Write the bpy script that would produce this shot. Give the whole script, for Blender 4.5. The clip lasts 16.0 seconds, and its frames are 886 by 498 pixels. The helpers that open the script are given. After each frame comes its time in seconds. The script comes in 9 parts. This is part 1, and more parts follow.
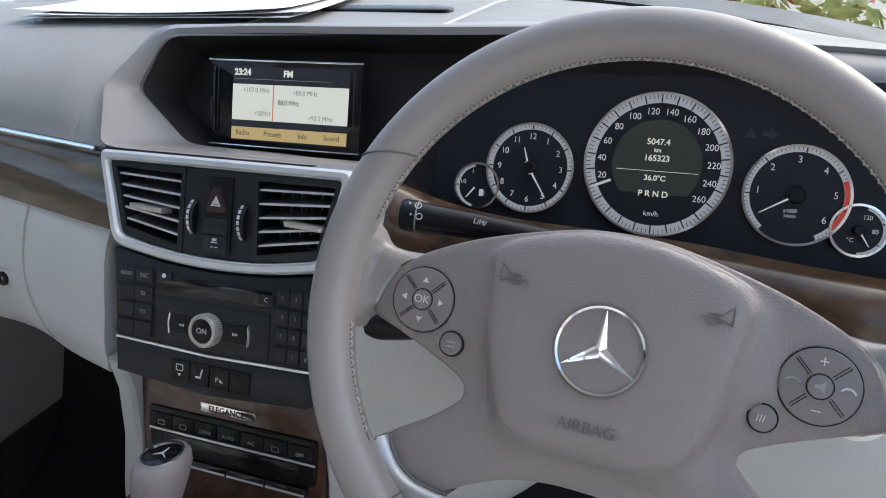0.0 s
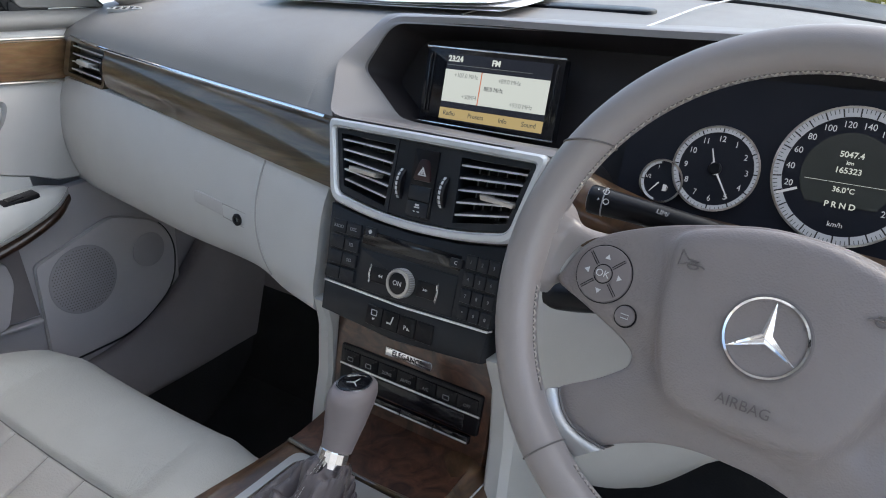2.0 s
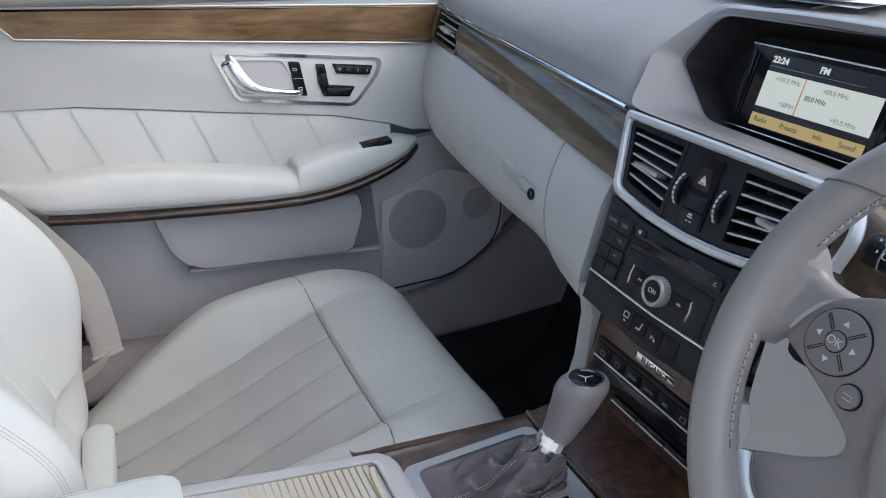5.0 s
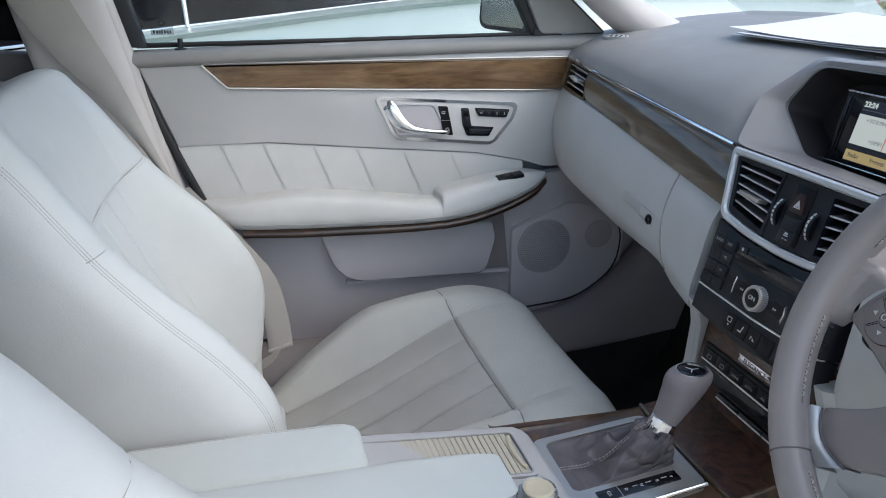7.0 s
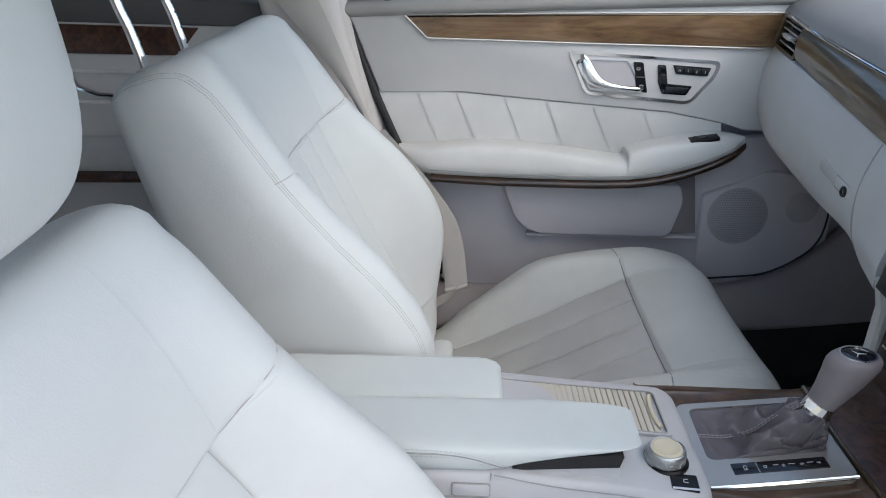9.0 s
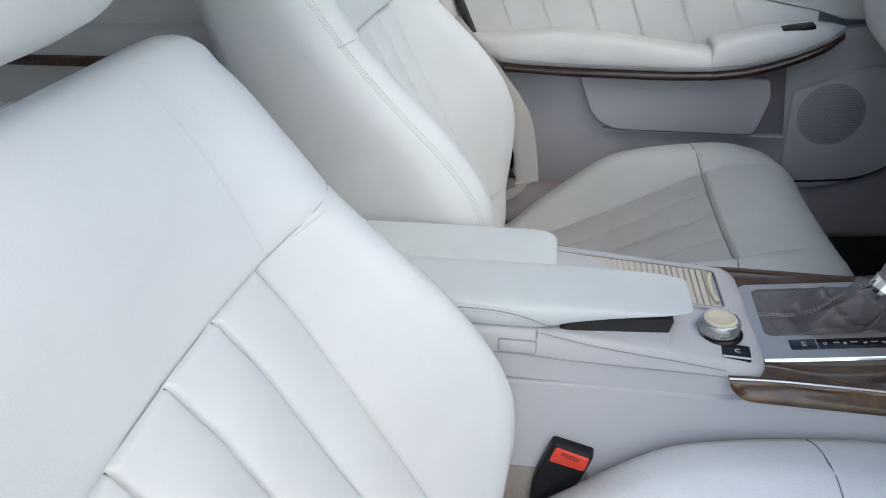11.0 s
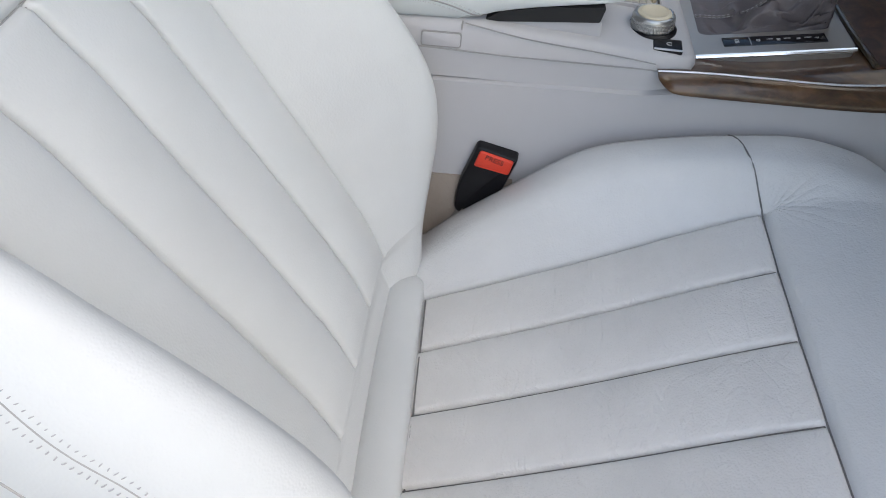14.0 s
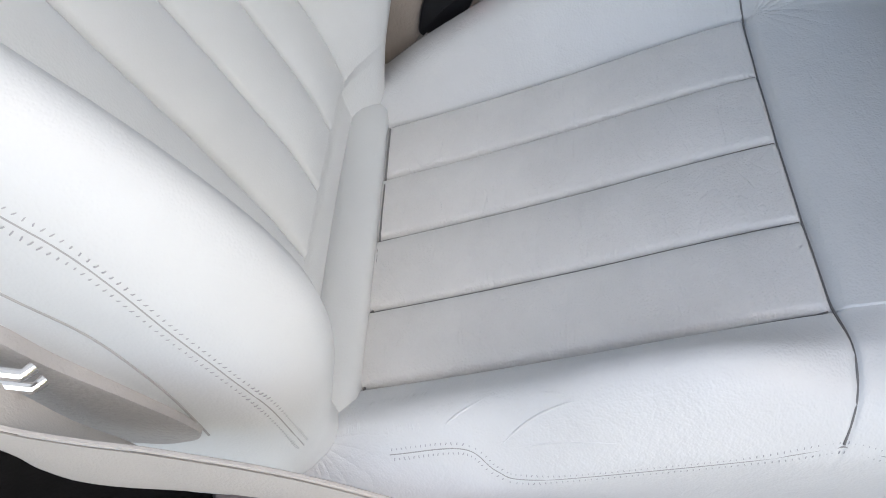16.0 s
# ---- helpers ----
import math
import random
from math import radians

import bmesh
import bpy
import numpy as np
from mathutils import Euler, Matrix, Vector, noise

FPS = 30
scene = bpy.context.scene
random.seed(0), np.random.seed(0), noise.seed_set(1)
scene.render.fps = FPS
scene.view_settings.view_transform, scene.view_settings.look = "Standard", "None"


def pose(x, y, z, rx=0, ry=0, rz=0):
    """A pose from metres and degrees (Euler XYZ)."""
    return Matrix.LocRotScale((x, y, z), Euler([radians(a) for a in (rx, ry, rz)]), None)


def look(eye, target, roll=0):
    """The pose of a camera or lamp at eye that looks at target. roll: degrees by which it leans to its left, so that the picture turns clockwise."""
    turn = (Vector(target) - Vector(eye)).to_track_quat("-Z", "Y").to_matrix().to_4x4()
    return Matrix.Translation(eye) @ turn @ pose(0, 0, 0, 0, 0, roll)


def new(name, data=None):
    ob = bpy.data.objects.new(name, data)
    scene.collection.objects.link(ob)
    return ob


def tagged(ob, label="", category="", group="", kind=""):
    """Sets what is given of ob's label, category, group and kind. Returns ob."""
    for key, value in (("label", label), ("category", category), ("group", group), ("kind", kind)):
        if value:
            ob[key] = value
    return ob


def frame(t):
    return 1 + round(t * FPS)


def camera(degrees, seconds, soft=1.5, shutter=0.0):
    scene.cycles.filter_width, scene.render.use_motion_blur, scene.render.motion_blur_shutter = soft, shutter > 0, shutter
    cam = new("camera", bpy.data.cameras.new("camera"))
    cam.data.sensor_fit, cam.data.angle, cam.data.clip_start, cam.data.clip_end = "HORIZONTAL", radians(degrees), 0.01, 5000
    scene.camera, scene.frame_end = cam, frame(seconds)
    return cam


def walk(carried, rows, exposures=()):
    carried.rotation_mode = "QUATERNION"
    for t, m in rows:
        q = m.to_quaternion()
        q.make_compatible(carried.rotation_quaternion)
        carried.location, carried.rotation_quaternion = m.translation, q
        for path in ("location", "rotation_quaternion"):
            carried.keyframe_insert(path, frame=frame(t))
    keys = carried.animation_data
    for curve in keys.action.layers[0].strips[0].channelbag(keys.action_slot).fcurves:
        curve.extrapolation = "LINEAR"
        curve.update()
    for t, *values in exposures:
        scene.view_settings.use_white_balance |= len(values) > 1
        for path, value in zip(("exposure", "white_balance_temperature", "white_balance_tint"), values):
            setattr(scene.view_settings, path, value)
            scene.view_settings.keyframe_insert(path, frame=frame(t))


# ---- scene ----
cam = camera(61.33, 16.0, soft=1.0)
ROWS = [
    (0.00, 0.4331, 0.4694, 1.0464, 71.01, 0.19, 21.29),
    (0.50, 0.4295, 0.4386, 1.0493, 70.93, -0.23, 23.81),
    (1.00, 0.4283, 0.4098, 1.0582, 70.83, -0.66, 26.85),
    (1.50, 0.4343, 0.3881, 1.0612, 70.64, -1.27, 30.80),
    (2.00, 0.4462, 0.3987, 1.0549, 70.11, -2.17, 35.12),
    (2.50, 0.4521, 0.4215, 1.0519, 69.59, -3.12, 39.45),
    (3.00, 0.4600, 0.4332, 1.0544, 69.51, -4.03, 44.11),
    (3.50, 0.4661, 0.4562, 1.0561, 69.18, -4.97, 49.00),
    (4.00, 0.4793, 0.4767, 1.0652, 67.78, -5.03, 55.09),
    (4.50, 0.4902, 0.4930, 1.0728, 66.24, -4.12, 61.01),
    (4.70, 0.4971, 0.4906, 1.0779, 66.10, -3.45, 63.04),
    (5.40, 0.5426, 0.4675, 1.0905, 66.60, -2.54, 67.30),
    (6.10, 0.6021, 0.4265, 1.1024, 68.18, -2.01, 69.69),
    (6.80, 0.6550, 0.3976, 1.1119, 69.22, -1.57, 72.88),
    (7.00, 0.6715, 0.3889, 1.1129, 69.15, -1.39, 74.15),
    (7.50, 0.6913, 0.3970, 1.1169, 68.93, -1.18, 78.16),
    (8.00, 0.7092, 0.4272, 1.1133, 68.12, -0.98, 82.59),
    (8.50, 0.7163, 0.4430, 1.1117, 67.02, -0.76, 87.03),
    (8.70, 0.7156, 0.4486, 1.1113, 66.59, -0.54, 89.07),
    (9.40, 0.7274, 0.4672, 1.0955, 65.22, 0.09, 93.53),
    (10.10, 0.7416, 0.4835, 1.0719, 63.81, 0.75, 96.65),
    (10.80, 0.7526, 0.4955, 1.0466, 61.69, 1.10, 98.38),
    (11.00, 0.7535, 0.4975, 1.0395, 60.70, 1.07, 98.33),
    (11.50, 0.7568, 0.5003, 1.0210, 58.27, 0.88, 98.04),
    (12.00, 0.7623, 0.5061, 0.9965, 55.68, 0.48, 97.63),
    (12.50, 0.7700, 0.5138, 0.9726, 52.96, -0.27, 96.86),
    (13.00, 0.7772, 0.5165, 0.9556, 50.25, -0.97, 95.75),
    (13.50, 0.7808, 0.5198, 0.9449, 47.68, -1.35, 95.22),
    (14.00, 0.7866, 0.5269, 0.9314, 45.57, -1.32, 95.03),
    (14.50, 0.7926, 0.5305, 0.9167, 43.46, -1.40, 94.39),
    (15.00, 0.7972, 0.5314, 0.9029, 41.32, -1.68, 93.56),
    (15.50, 0.8028, 0.5345, 0.8860, 39.05, -1.67, 93.15),
    (16.00, 0.8118, 0.5367, 0.8692, 36.84, -2.09, 92.76),
]
EXPOSURES = ((0.0, 0.70, 6950, 11), (2.5, 0.66, 6850, 11), (4.7, 0.57, 6550, 10), (7.0, 0.33, 6450, 9), (8.7, 0.32, 6500, 9), (11.0, 0.37, 6500, 8), (13.0, 0.16, 6650, 9), (16.0, 0.08, 6800, 9))
walk(cam, [(t, pose(x, y, z, rx, ry, rz)) for t, x, y, z, rx, ry, rz in ROWS], EXPOSURES)
# ---- end of path ----
# ---- light ----
world = bpy.data.worlds.new("sky")
scene.world = world
world.use_nodes = True
wn = world.node_tree
sky = wn.nodes.new("ShaderNodeTexSky")
sky.sky_type = "NISHITA"
sky.sun_disc = False
sky.sun_elevation, sky.sun_rotation = radians(48), radians(38)
sky.dust_density, sky.air_density = 2, 1.0
wn.nodes["Background"].inputs["Strength"].default_value = 0.28
wn.links.new(sky.outputs["Color"], wn.nodes["Background"].inputs["Color"])
sun_data = bpy.data.lights.new("sun", "SUN")
sun_data.energy, sun_data.angle, sun_data.color = 1.04, radians(100), (1.0, 0.99, 0.975)
sun = new("sun", sun_data)
sun.matrix_world = look((3.40, 4.30, 6.10), (0, 0, 0))


# ---- materials ----
def node(nt, kind, **values):
    n = nt.nodes.new(kind)
    for key, value in values.items():
        n.inputs[key.replace("_", " ")].default_value = value
    return n


def material(name, base, rough=0.5, metal=0.0, grain=0.0, size=0.002, var=0.06, patch=0.08, coat=0.0, wrinkle=0.0, pebble=False, spec=0.5, rvar=0.08, crease=0.0, puckers=()):
    m = bpy.data.materials.new(name)
    m.use_nodes = True
    nt = m.node_tree
    b = nt.nodes["Principled BSDF"]
    b.inputs["Metallic"].default_value = metal
    b.inputs["Coat Weight"].default_value = coat
    b.inputs["Coat Roughness"].default_value = 0.06
    b.inputs["Specular IOR Level"].default_value = spec
    co = nt.nodes.new("ShaderNodeTexCoord")
    big = node(nt, "ShaderNodeTexNoise", Scale=1.0 / patch, Detail=4.0, Roughness=0.6)
    nt.links.new(co.outputs["Object"], big.inputs["Vector"])
    ramp = nt.nodes.new("ShaderNodeMapRange")
    ramp.inputs["From Min"].default_value, ramp.inputs["From Max"].default_value = 0.3, 0.7
    ramp.inputs["To Min"].default_value, ramp.inputs["To Max"].default_value = 1 - var, 1 + var
    nt.links.new(big.outputs["Fac"], ramp.inputs["Value"])
    mul = nt.nodes.new("ShaderNodeVectorMath")
    mul.operation = "SCALE"
    mul.inputs[0].default_value = base
    nt.links.new(ramp.outputs["Result"], mul.inputs["Scale"])
    nt.links.new(mul.outputs["Vector"], b.inputs["Base Color"])
    rr = nt.nodes.new("ShaderNodeMapRange")
    rr.inputs["From Min"].default_value, rr.inputs["From Max"].default_value = 0.3, 0.7
    rr.inputs["To Min"].default_value, rr.inputs["To Max"].default_value = max(0.02, rough - rvar), min(1.0, rough + rvar)
    fine = node(nt, "ShaderNodeTexNoise", Scale=0.35 / patch * 3, Detail=6.0, Roughness=0.65)
    nt.links.new(co.outputs["Object"], fine.inputs["Vector"])
    nt.links.new(fine.outputs["Fac"], rr.inputs["Value"])
    nt.links.new(rr.outputs["Result"], b.inputs["Roughness"])
    last = None
    if grain > 0:
        if pebble:
            g = node(nt, "ShaderNodeTexVoronoi", Scale=1.0 / size)
            g.feature = "SMOOTH_F1"
            out = g.outputs["Distance"]
        else:
            g = node(nt, "ShaderNodeTexNoise", Scale=1.0 / size, Detail=2.0)
            out = g.outputs["Fac"]
        nt.links.new(co.outputs["Object"], g.inputs["Vector"])
        last = node(nt, "ShaderNodeBump", Strength=grain, Distance=size * 0.35)
        nt.links.new(out, last.inputs["Height"])
    if wrinkle > 0:
        w = node(nt, "ShaderNodeTexNoise", Scale=55.0, Detail=5.0, Roughness=0.6, Distortion=1.4)
        nt.links.new(co.outputs["Object"], w.inputs["Vector"])
        wb = node(nt, "ShaderNodeBump", Strength=wrinkle, Distance=0.004)
        nt.links.new(w.outputs["Fac"], wb.inputs["Height"])
        if last:
            nt.links.new(last.outputs["Normal"], wb.inputs["Normal"])
        last = wb
    if crease > 0:
        mp = nt.nodes.new("ShaderNodeMapping")
        mp.inputs["Scale"].default_value = (9.0, 20.0, 14.0)
        mp.inputs["Rotation"].default_value = (0.0, 0.0, 0.6)
        nt.links.new(co.outputs["Object"], mp.inputs["Vector"])
        c = node(nt, "ShaderNodeTexNoise", Scale=1.0, Detail=3.0, Roughness=0.55, Distortion=1.6)
        nt.links.new(mp.outputs["Vector"], c.inputs["Vector"])
        off = nt.nodes.new("ShaderNodeMath")
        off.operation = "SUBTRACT"
        off.inputs[1].default_value = 0.5
        nt.links.new(c.outputs["Fac"], off.inputs[0])
        ab = nt.nodes.new("ShaderNodeMath")
        ab.operation = "ABSOLUTE"
        nt.links.new(off.outputs[0], ab.inputs[0])
        line = nt.nodes.new("ShaderNodeMapRange")
        line.inputs["From Max"].default_value = 0.05
        nt.links.new(ab.outputs[0], line.inputs["Value"])
        cb = node(nt, "ShaderNodeBump", Strength=crease, Distance=0.0012)
        nt.links.new(line.outputs["Result"], cb.inputs["Height"])
        if last:
            nt.links.new(last.outputs["Normal"], cb.inputs["Normal"])
        last = cb
    for cx, cy, r, k, toward in puckers:
        def calc(op, a, c=None):
            n_ = nt.nodes.new("ShaderNodeMath")
            n_.operation = op
            for i, q in enumerate((a, c)):
                if isinstance(q, (int, float)):
                    n_.inputs[i].default_value = q
                elif q is not None:
                    nt.links.new(q, n_.inputs[i])
            return n_.outputs[0]

        sep = nt.nodes.new("ShaderNodeSeparateXYZ")
        nt.links.new(co.outputs["Object"], sep.inputs[0])
        dx, dy = calc("SUBTRACT", sep.outputs["X"], cx), calc("SUBTRACT", sep.outputs["Y"], cy)
        rad = calc("SQRT", calc("ADD", calc("MULTIPLY", dx, dx), calc("MULTIPLY", dy, dy)))
        ang = calc("ADD", calc("MULTIPLY", calc("ARCTAN2", dy, dx), k), calc("MULTIPLY", fine.outputs["Fac"], 5.0))
        wave = calc("POWER", calc("ABSOLUTE", calc("SINE", ang)), 0.6)
        ahead = calc("ADD", calc("MULTIPLY", dx, math.cos(toward)), calc("MULTIPLY", dy, math.sin(toward)))
        cone = calc("POWER", calc("MAXIMUM", calc("DIVIDE", ahead, calc("ADD", rad, 0.001)), 0.0), 4.0)
        fall = nt.nodes.new("ShaderNodeMapRange")
        fall.interpolation_type = "SMOOTHSTEP"
        fall.inputs["From Min"].default_value, fall.inputs["From Max"].default_value = r, r * 0.15
        nt.links.new(rad, fall.inputs["Value"])
        pb = node(nt, "ShaderNodeBump", Strength=0.55, Distance=0.0022)
        nt.links.new(calc("MULTIPLY", calc("MULTIPLY", wave, calc("MULTIPLY", cone, fall.outputs["Result"])), fine.outputs["Fac"]), pb.inputs["Height"])
        if last:
            nt.links.new(last.outputs["Normal"], pb.inputs["Normal"])
        last = pb
    if last:
        nt.links.new(last.outputs["Normal"], b.inputs["Normal"])
    return m


def wood_material(name, dark, mid, light, stretch=(6, 14, 20), coat=0.45):
    m = bpy.data.materials.new(name)
    m.use_nodes = True
    nt = m.node_tree
    b = nt.nodes["Principled BSDF"]
    b.inputs["Roughness"].default_value = 0.28
    b.inputs["Coat Weight"].default_value = coat
    b.inputs["Coat Roughness"].default_value = 0.04
    co = nt.nodes.new("ShaderNodeTexCoord")
    mp = nt.nodes.new("ShaderNodeMapping")
    mp.inputs["Scale"].default_value = stretch
    nt.links.new(co.outputs["Object"], mp.inputs["Vector"])
    burl = node(nt, "ShaderNodeTexNoise", Scale=1.0, Detail=8.0, Roughness=0.62, Distortion=2.2)
    nt.links.new(mp.outputs["Vector"], burl.inputs["Vector"])
    ramp = nt.nodes.new("ShaderNodeValToRGB")
    e = ramp.color_ramp.elements
    e[0].position, e[0].color = 0.3, (*dark, 1)
    e[1].position, e[1].color = 0.72, (*light, 1)
    mm = e.new(0.5)
    mm.color = (*mid, 1)
    nt.links.new(burl.outputs["Fac"], ramp.inputs["Fac"])
    fib = node(nt, "ShaderNodeTexNoise", Scale=9.0, Detail=6.0, Roughness=0.7, Distortion=0.6)
    nt.links.new(mp.outputs["Vector"], fib.inputs["Vector"])
    mix = nt.nodes.new("ShaderNodeMix")
    mix.data_type, mix.blend_type = "RGBA", "MULTIPLY"
    mix.inputs["Factor"].default_value = 0.45
    nt.links.new(ramp.outputs["Color"], mix.inputs[6])
    nt.links.new(fib.outputs["Color"], mix.inputs[7])
    nt.links.new(mix.outputs[2], b.inputs["Base Color"])
    return m


def glow(name, color, strength, base=(0.02, 0.02, 0.02)):
    m = bpy.data.materials.new(name)
    m.use_nodes = True
    b = m.node_tree.nodes["Principled BSDF"]
    b.inputs["Base Color"].default_value = (*base, 1)
    b.inputs["Roughness"].default_value = 0.25
    b.inputs["Emission Color"].default_value = (*color, 1)
    b.inputs["Emission Strength"].default_value = strength
    return m


def glass(name, tint=(1, 1, 1), rough=0.0):
    m = bpy.data.materials.new(name)
    m.use_nodes = True
    nt = m.node_tree
    nt.nodes.remove(nt.nodes["Principled BSDF"])
    out = nt.nodes["Material Output"]
    tr = nt.nodes.new("ShaderNodeBsdfTransparent")
    tr.inputs["Color"].default_value = (*tint, 1)
    gl = nt.nodes.new("ShaderNodeBsdfGlossy")
    gl.inputs["Roughness"].default_value = rough + 0.01
    fr = nt.nodes.new("ShaderNodeLayerWeight")
    fr.inputs["Blend"].default_value = 0.5
    pw = nt.nodes.new("ShaderNodeMath")
    pw.operation = "POWER"
    pw.inputs[1].default_value = 4.5
    sc = nt.nodes.new("ShaderNodeMapRange")
    sc.inputs["To Min"].default_value, sc.inputs["To Max"].default_value = 0.035, 0.75
    nt.links.new(fr.outputs["Facing"], pw.inputs[0])
    nt.links.new(pw.outputs[0], sc.inputs["Value"])
    mx = nt.nodes.new("ShaderNodeMixShader")
    nt.links.new(sc.outputs["Result"], mx.inputs["Fac"])
    nt.links.new(tr.outputs[0], mx.inputs[1])
    nt.links.new(gl.outputs[0], mx.inputs[2])
    nt.links.new(mx.outputs[0], out.inputs["Surface"])
    return m


SEAT = material("pale_grey_leather", (0.60, 0.615, 0.61), 0.42, grain=0.25, size=0.0016, var=0.035, patch=0.12, wrinkle=0.07, pebble=True)
# Same leather in copies: passenger's darkened for shade and wear, driver's lightened for light.
SEAT_USED_SHADED = material("worn_shaded_leather", (0.385, 0.375, 0.355), 0.36, grain=0.7, size=0.0017, var=0.06, patch=0.09, wrinkle=0.24, pebble=True, crease=0.14)
SEAT_PLEATS = material("lit_pleat_leather", (0.70, 0.69, 0.67), 0.36, grain=0.7, size=0.0017, var=0.06, patch=0.09, wrinkle=0.3, pebble=True, crease=0.30)
SEAT_CUSHION = material("shaded_cushion_leather", (0.445, 0.445, 0.42), 0.40, grain=0.45, size=0.0017, var=0.05, patch=0.1, wrinkle=0.2, pebble=True, crease=0.10, puckers=((-0.222, 0.768, 0.09, 13, 1.8), (-0.525, 0.768, 0.09, 13, 1.6)))
SEAT_CREASED = material("creased_grey_leather", (0.67, 0.675, 0.67), 0.40, grain=0.5, size=0.0017, var=0.045, patch=0.1, wrinkle=0.2, pebble=True, crease=0.10, puckers=((0.234, 0.798, 0.075, 14, 2.2), (0.225, 0.80, 0.09, 12, 1.2), (0.58, 0.44, 0.14, 16, 0.9), (0.236, 0.455, 0.09, 14, 2.4)))
# same seat leather, darkened to carry the shade beside the lever
SIDE_SHADED = material("shaded_side_leather", (0.36, 0.35, 0.34), 0.5, grain=0.9, size=0.0035, var=0.08, wrinkle=0.2)
ARM = material("armrest_leather", (0.57, 0.60, 0.59), 0.45, grain=0.2, size=0.0014, var=0.03, patch=0.1, wrinkle=0.04, pebble=True)
DOORSKIN = material("door_panel_vinyl", (0.60, 0.59, 0.58), 0.5, grain=0.3, size=0.0012, var=0.025, pebble=True)
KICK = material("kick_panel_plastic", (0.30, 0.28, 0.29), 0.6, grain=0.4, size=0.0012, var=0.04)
DOORLEATHER = material("door_leather", (0.56, 0.56, 0.545), 0.45, grain=0.3, size=0.0015, var=0.04, pebble=True, wrinkle=0.04)
DASH = material("dash_soft_plastic", (0.275, 0.268, 0.258), 0.55, grain=0.35, size=0.0011, var=0.04, pebble=True)
FRIT = material("windscreen_border", (0.05, 0.055, 0.065), 0.45, var=0.1)
HOOD = material("dash_hood_plastic", (0.25, 0.233, 0.228), 0.36, grain=0.35, size=0.0011, var=0.04, pebble=True)
LOWER = material("lower_dash_vinyl", (0.51, 0.51, 0.50), 0.55, grain=0.3, size=0.0012, var=0.03, pebble=True)
DOORLOW = material("door_lower_plastic", (0.50, 0.475, 0.49), 0.6, grain=0.4, size=0.0012, var=0.03)
CONSOLE = material("console_plastic", (0.475, 0.47, 0.478), 0.48, grain=0.25, size=0.001, var=0.02)
LEVER = material("lever_leather", (0.225, 0.197, 0.205), 0.4, grain=0.15, size=0.0013, var=0.05, patch=0.05, pebble=True)
WHEEL = material("wheel_leather", (0.290, 0.262, 0.253), 0.30, grain=0.25, size=0.0009, var=0.03, patch=0.12, pebble=True, rvar=0.015)
PAD = material("airbag_grain_vinyl", (0.262, 0.230, 0.223), 0.36, grain=0.75, size=0.0012, var=0.04, patch=0.09, pebble=True, rvar=0.03)
WHEELBTN = material("wheel_button_plastic", (0.215, 0.19, 0.187), 0.45, grain=0.2, size=0.0008, var=0.03)
BOOT = material("shift_boot_leather", (0.125, 0.110, 0.116), 0.38, grain=0.4, size=0.0013, var=0.06, patch=0.03, wrinkle=0.2, pebble=True)
BLACK = material("black_plastic", (0.006, 0.006, 0.008), 0.34, spec=0.28, grain=0.3, size=0.0008, var=0.1)
SLATE = material("dark_slate_plastic", (0.011, 0.014, 0.019), 0.38, spec=0.35, grain=0.2, size=0.0008, var=0.08)
POCKET = material("screen_pocket_plastic", (0.020, 0.017, 0.018), 0.55, spec=0.3, grain=0.5, size=0.001, var=0.08)
GLOSS = material("gloss_black", (0.008, 0.008, 0.01), 0.1, var=0.05, rvar=0.03)
FACE = material("gauge_face", (0.012, 0.012, 0.018), 0.5, spec=0.3, var=0.05)
CHROME = material("chrome", (0.86, 0.86, 0.87), 0.1, metal=1.0, var=0.02, rvar=0.04)
SATIN = material("satin_silver", (0.78, 0.79, 0.80), 0.34, metal=0.6, var=0.03)
KNURL = material("knurled_metal", (0.50, 0.50, 0.49), 0.30, metal=0.9, var=0.04)
INSERT = material("satin_chrome", (0.50, 0.50, 0.50), 0.40, metal=0.85, var=0.03, rvar=0.03)
PLATE = material("brushed_plate", (0.50, 0.48, 0.45), 0.36, metal=0.8, grain=0.15, size=0.0006, var=0.04)
SILVER = material("silver_paint", (0.66, 0.67, 0.675), 0.36, metal=0.45, var=0.03, rvar=0.03)
SLAT = material("vent_slat", (0.10, 0.10, 0.105), 0.4, var=0.05)
SLATEDGE = material("vent_slat_edge", (0.62, 0.62, 0.63), 0.35, metal=0.4, var=0.03)
WOOD = wood_material("burl_walnut", (0.028, 0.019, 0.010), (0.095, 0.068, 0.036), (0.185, 0.140, 0.080), (3.5, 24, 34), coat=0.85)
WOODBROWN = wood_material("burl_walnut_brown", (0.026, 0.012, 0.006), (0.088, 0.044, 0.020), (0.175, 0.095, 0.045), (18, 12, 26), coat=0.35)
TUNNEL = material("beige_carpet", (0.30, 0.255, 0.215), 0.95, grain=0.9, size=0.003, var=0.15)
WOODLIGHT = wood_material("burl_walnut_pale", (0.12, 0.065, 0.03), (0.26, 0.155, 0.08), (0.40, 0.27, 0.16), (22, 5, 30))
WOODDARK = wood_material("dark_walnut", (0.012, 0.006, 0.004), (0.035, 0.017, 0.010), (0.075, 0.036, 0.02), (12, 8, 26), coat=0.25)
WOODRED = wood_material("burl_walnut_red", (0.024, 0.010, 0.006), (0.080, 0.034, 0.020), (0.155, 0.07, 0.04), (30, 30, 34))
CARPET = material("black_carpet", (0.012, 0.012, 0.013), 0.95, grain=0.8, size=0.003, var=0.2)
